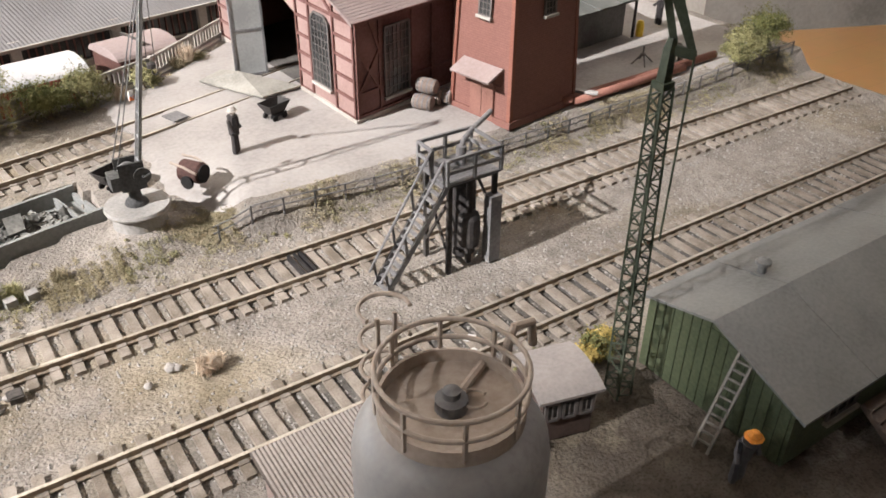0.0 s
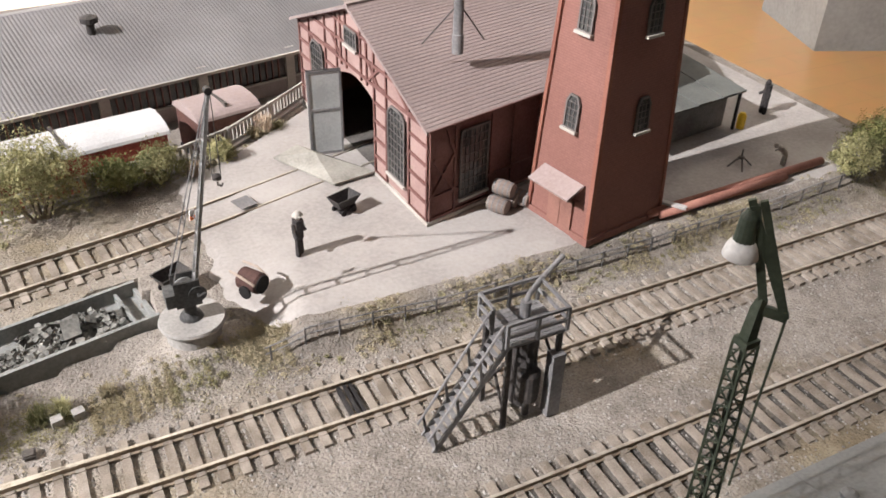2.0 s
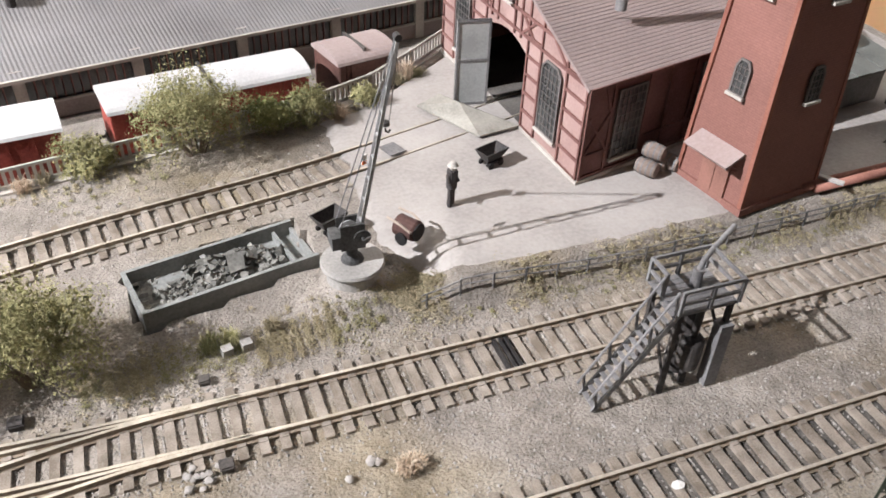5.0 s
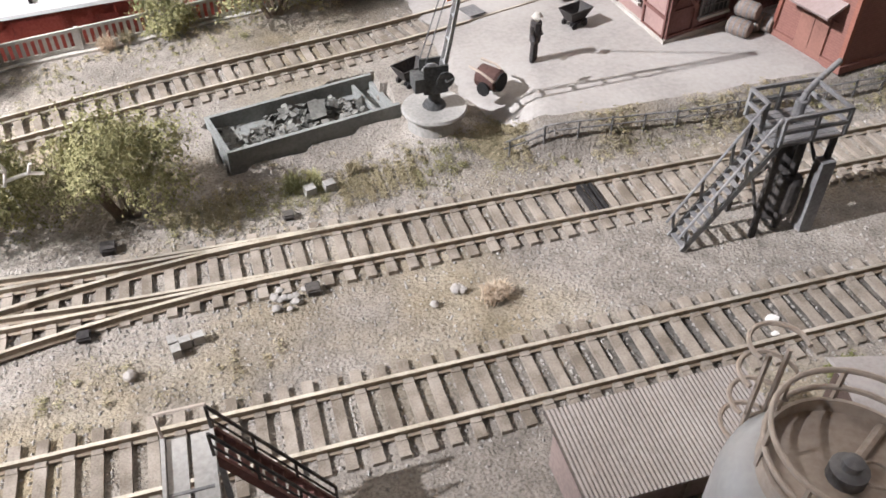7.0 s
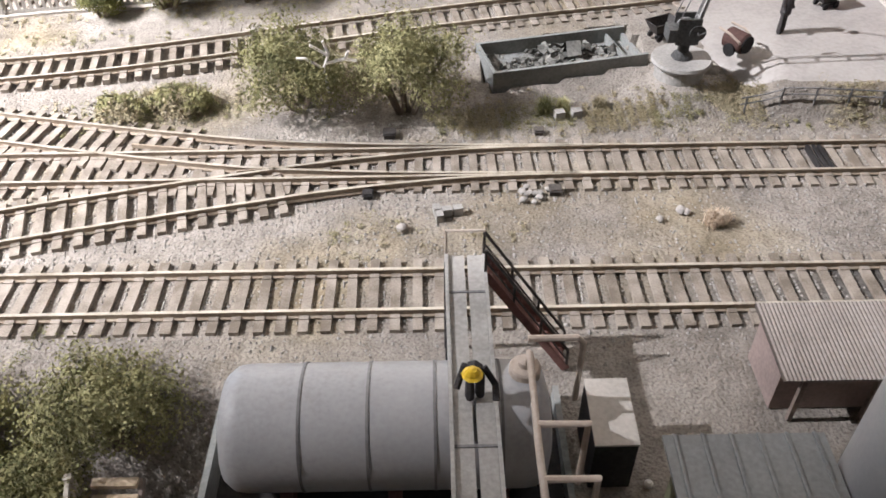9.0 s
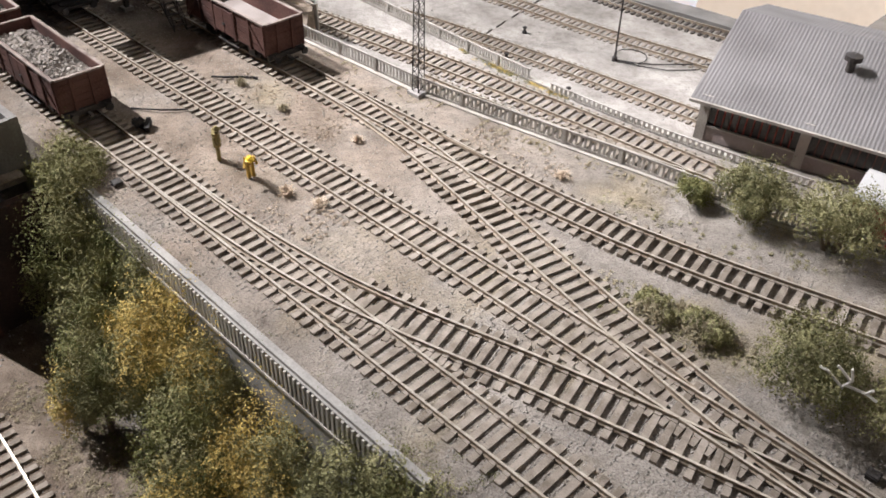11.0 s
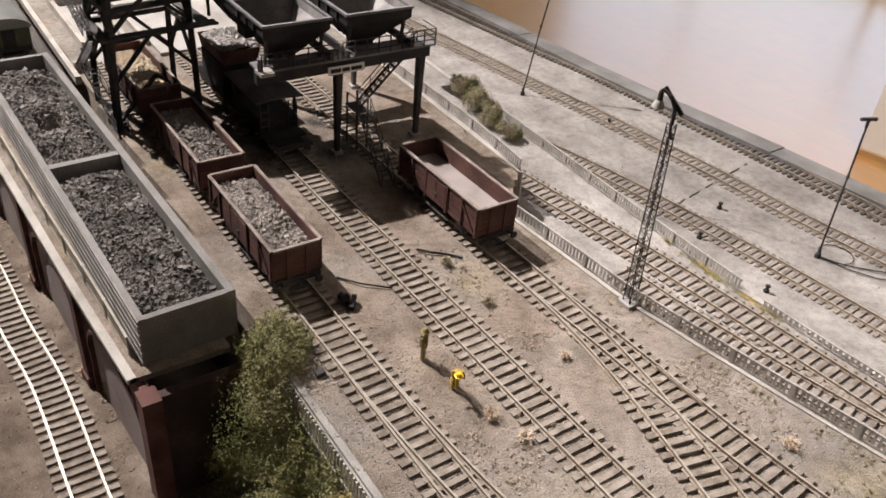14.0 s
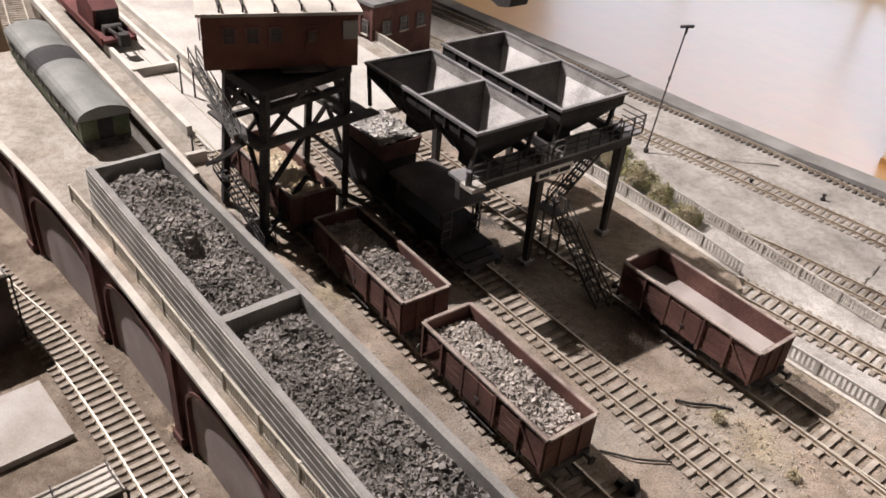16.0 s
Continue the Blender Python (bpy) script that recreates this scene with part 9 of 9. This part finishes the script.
# slope below the near track
for k, (x, y, z, rad, h, one, two, label) in enumerate((
    (-0.2330, -0.0340, -0.012, 0.0210, 0.0310, LEAF, None, "big olive green bush on the slope below the track"),
    (-0.2540, -0.0560, -0.030, 0.0230, 0.0330, LEAF, LEAFDARK, "olive green bush on the slope"),
    (-0.2960, -0.0400, -0.040, 0.0200, 0.0420, LEAF, None, "olive green bush against the retaining wall"),
    (-0.3080, -0.0680, -0.069, 0.0140, 0.0410, LEAFYELLOW, None, "bright yellow bush on the slope"),
    (-0.3420, -0.0480, -0.071, 0.0230, 0.0670, LEAF, LEAFGOLD, "olive and ochre bush against the retaining wall"),
    (-0.3620, -0.0740, -0.073, 0.0200, 0.0510, LEAFDARK, LEAF, "dark green bush on the slope"),
    (-0.3900, -0.0450, -0.073, 0.0200, 0.0650, LEAF, LEAFGOLD, "olive bush against the retaining wall"),
    (-0.4180, -0.0640, -0.074, 0.0190, 0.0570, LEAFDARK, LEAF, "dark green bush below the wall"),
    (-0.4242, -0.0500, -0.074, 0.0230, 0.0690, LEAFGOLD, LEAFGOLD, "golden ochre autumn bush below the wall"),
    (-0.4627, -0.0620, -0.074, 0.0170, 0.0620, LEAFDARK, LEAF, "dark green bush below the bunker"),
    (-0.4572, -0.0380, -0.074, 0.0160, 0.0680, LEAF, LEAFDARK, "green bush against the wall"),
    (-0.4957, -0.0420, -0.074, 0.0180, 0.0750, LEAFDARK, LEAF, "dark green bush growing up the bunker end"),
    (-0.5122, -0.0360, -0.040, 0.0190, 0.0580, LEAFDARK, LEAF, "olive bush climbing over the ledge at the bunker"),
    (-0.5276, -0.0270, -0.022, 0.0200, 0.0420, LEAF, LEAFDARK, "olive bush leaning against the bunker end"),
    (-0.5023, -0.0540, -0.074, 0.0210, 0.0750, LEAF, LEAFDARK, "green bush below the bunker end"),
    (-0.4726, -0.0360, -0.074, 0.0200, 0.0750, LEAF, LEAFDARK, "green bush growing over the wall"),
    (-0.4400, -0.0390, -0.074, 0.0200, 0.0710, LEAFGOLD, LEAF, "ochre bush growing up the wall"),
    (-0.4150, -0.0370, -0.074, 0.0190, 0.0710, LEAF, LEAFGOLD, "olive bush growing up the wall"),
    (-0.3780, -0.0600, -0.074, 0.0200, 0.0610, LEAF, LEAFDARK, "olive bush on the slope"),
    (-0.4330, -0.0760, -0.074, 0.0170, 0.0550, LEAFDARK, LEAF, "dark green bush beside the lower track"),
    (-0.2720, -0.0320, -0.026, 0.0190, 0.0320, LEAF, LEAFDARK, "olive bush at the end of the wall"),
    (-0.3200, -0.0560, -0.071, 0.0190, 0.0590, LEAF, LEAFGOLD, "olive and ochre bush on the slope"),
    (-0.4400, -0.0850, -0.074, 0.0130, 0.0400, LEAF, LEAFGOLD, "low olive bush beside the lower track"),
    (-0.3480, -0.0860, -0.074, 0.0180, 0.0480, LEAF, LEAFGOLD, "olive bush at the foot of the slope"),
    (-0.3160, -0.0900, -0.073, 0.0160, 0.0450, LEAF, LEAFDARK, "olive green bush at the foot of the slope"),
)):
    bush(x, y + (0.005 if x < -0.32 else 0.0), rad * 1.2, h * (1.16 if x < -0.32 else 1.05), one, label, 40 + k, z=z, second=two, lobes=15, density=1.35)
# right end of the yard
bush(0.2500, 0.1060, 0.0150, 0.0200, LEAF, "olive bush at the end of the yard railing", 70)
bush(0.2790, 0.1150, 0.0170, 0.0230, LEAFDARK, "dark olive bush at the end of the yard", 71)
bush(0.0180, -0.0150, 0.0060, 0.0080, LEAFDARK, "small green plant beside the hut", 72, lobes=4)
bush(0.0390, -0.0170, 0.0080, 0.0090, LEAFGOLD, "ochre and green plant beside the lamp mast", 73, lobes=5, second=LEAFDARK)
# turf
verge([(-0.030, 0.1000), (0.05, 0.0990), (0.12, 0.0985), (0.21, 0.0995), (0.288, 0.1010)], 0.0034, 2000, 0.0014, LEAFPALE, "ochre grass along the yard bank", 80)
verge([(-0.030, 0.0985), (0.05, 0.0975), (0.12, 0.0970), (0.288, 0.0995)], 0.0030, 420, 0.0015, TURF, "olive grass along the yard bank", 81)
verge([(-0.150, 0.0985), (-0.110, 0.1010), (-0.075, 0.1020), (-0.045, 0.1015), (-0.020, 0.1060)], 0.0052, 1500, 0.0015, LEAFPALE, "dry grass below the coal bin", 82)
verge([(-0.145, 0.0960), (-0.110, 0.1000), (-0.070, 0.1005), (-0.035, 0.1010)], 0.0046, 360, 0.0017, TURF, "olive turf below the coal bin", 83)
verge([(-0.040, 0.1040), (-0.034, 0.1100), (-0.024, 0.1150)], 0.0045, 480, 0.0018, LEAFPALE, "dry grass round the crane plinth", 84)
verge([(-0.5650, 0.1640), (-0.4220, 0.1690), (-0.33, 0.1860), (-0.20, 0.2020), (-0.06, 0.2220), (0.02, 0.262)], 0.0040, 650, 0.0011, LEAFPALE, "dry grass at the foot of the terrace fence", 85)
verge([(-0.330, 0.1600), (-0.28, 0.1720), (-0.20, 0.1900), (-0.10, 0.2080)], 0.0055, 200, 0.0012, TURF, "olive turf on the terrace", 86)
verge([(-0.5320, 0.2735), (-0.4880, 0.2725), (-0.4352, 0.2740)], 0.0028, 500, 0.0019, LEAFGOLD, "ochre grass strip beside the low fence", 87)
verge([(-0.5320, 0.2725), (-0.4880, 0.2715), (-0.4352, 0.2735)], 0.0026, 260, 0.0019, TURF, "green grass strip beside the low fence", 88)
verge([(-0.300, 0.0930), (-0.26, 0.1060), (-0.215, 0.1120)], 0.0055, 220, 0.0013, TURF, "olive turf between the tracks", 89)
verge([(-0.310, 0.1010), (-0.26, 0.1120), (-0.215, 0.1180)], 0.0050, 220, 0.0012, LEAFPALE, "dry turf between the tracks", 90)
verge([(-0.180, 0.0350), (-0.150, 0.0340), (-0.115, 0.0360)], 0.0050, 50, 0.0015, LEAFPALE, "dry turf between the straight tracks", 91)
verge([(-0.180, 0.0350), (-0.150, 0.0340)], 0.0040, 18, 0.0015, TURF, "olive turf between the straight tracks", 92)
verge([(-0.5650, 0.0980), (-0.5210, 0.1000), (-0.4660, 0.0980)], 0.0080, 150, 0.0010, TURFDRY, "dry turf beside the wagons", 93)
verge([(-0.4440, 0.0450), (-0.44, 0.0470), (-0.40, 0.0480)], 0.0090, 160, 0.0010, TURFDRY, "brown dry turf between the tracks", 94)
verge([(-0.4220, 0.1560), (-0.40, 0.1620), (-0.35, 0.1640)], 0.0070, 160, 0.0011, TURFDRY, "reddish dry turf on the terrace", 95)
verge([(-0.250, -0.0300), (-0.30, -0.0450), (-0.40, -0.0550), (-0.4990, -0.0560)], 0.0130, 1500, 0.0030, LEAFDARK, "dark undergrowth on the slope", 96)
verge([(-0.300, -0.0850), (-0.40, -0.0920), (-0.4880, -0.0900)], 0.0060, 500, 0.0018, LEAFPALE, "dry grass at the foot of the slope", 97)
verge([(-0.9610, -0.1160), (-0.7960, -0.1030), (-0.6420, -0.0960), (-0.5540, -0.0930)], 0.0050, 260, 0.0012, TURFDRY, "brown dry grass below the arcade", 98)
verge([(-0.7960, 0.2100), (-0.6860, 0.2040), (-0.5980, 0.1900)], 0.0060, 150, 0.0014, LEAFPALE, "dry grass behind the gantry", 99)
for k, (x, y, rad, h, material, label) in enumerate((
    (-0.1060, 0.1045, 0.0060, 0.0100, LEAF, "olive grass tuft below the coal bin"), (-0.0990, 0.1060, 0.0050, 0.0080, LEAF, "olive grass tuft below the coal bin"), (-0.0850, 0.1080, 0.0050, 0.0070, LEAFPALE, "dry grass tuft below the coal bin"),
    (-0.0600, 0.0380, 0.0055, 0.0085, LEAFSTRAW, "orange straw tuft between the tracks"), (-0.0570, 0.0390, 0.0045, 0.0070, LEAFSTRAW, "orange straw tuft between the tracks"),
    (-0.1640, 0.2130, 0.0070, 0.0090, LEAFSTRAW, "straw tuft at the terrace fence"), (-0.1560, 0.2160, 0.0060, 0.0080, LEAFPALE, "pale tuft at the terrace fence"), (-0.0300, 0.2260, 0.0070, 0.0120, LEAFSTRAW, "straw tuft at the terrace fence"), (0.0114, 0.2570, 0.0085, 0.0150, LEAFSTRAW, "straw tuft beside the engine shed door"), (0.0060, 0.2540, 0.0080, 0.0080, LEAFPALE, "pale tuft beside the engine shed door"), (0.0180, 0.2590, 0.0070, 0.0060, TURF, "olive tuft beside the engine shed door"),
    (-0.5518, 0.0960, 0.0055, 0.0075, LEAFPALE, "pale tuft beside the wagons"), (-0.4410, 0.0460, 0.0060, 0.0070, LEAFSTRAW, "dry tuft between the tracks"), (-0.4220, 0.0520, 0.0065, 0.0060, LEAFSTRAW, "dry brown tuft between the tracks"),
    (-0.2560, 0.1140, 0.0080, 0.0110, LEAFPALE, "bleached tuft between the tracks"), (-0.2500, 0.1120, 0.0060, 0.0090, LEAFPALE, "bleached tuft between the tracks"), (-0.3560, 0.1600, 0.0070, 0.0050, LEAFSTRAW, "reddish tuft on the terrace"),
    (-0.5100, 0.0960, 0.0050, 0.0060, LEAFPALE, "pale tuft beside the third track"), (-0.4550, 0.1050, 0.0050, 0.0050, LEAFSTRAW, "dry tuft beside the third track"), (-0.7520, -0.1010, 0.0060, 0.0070, LEAFSTRAW, "brown tuft at the arcade"), (-0.6420, -0.0960, 0.0060, 0.0070, LEAFSTRAW, "brown tuft at the arcade"),
)):
    tuft(x, y, rad * 0.85, h * 0.8, material, label, 120 + k, count=300)
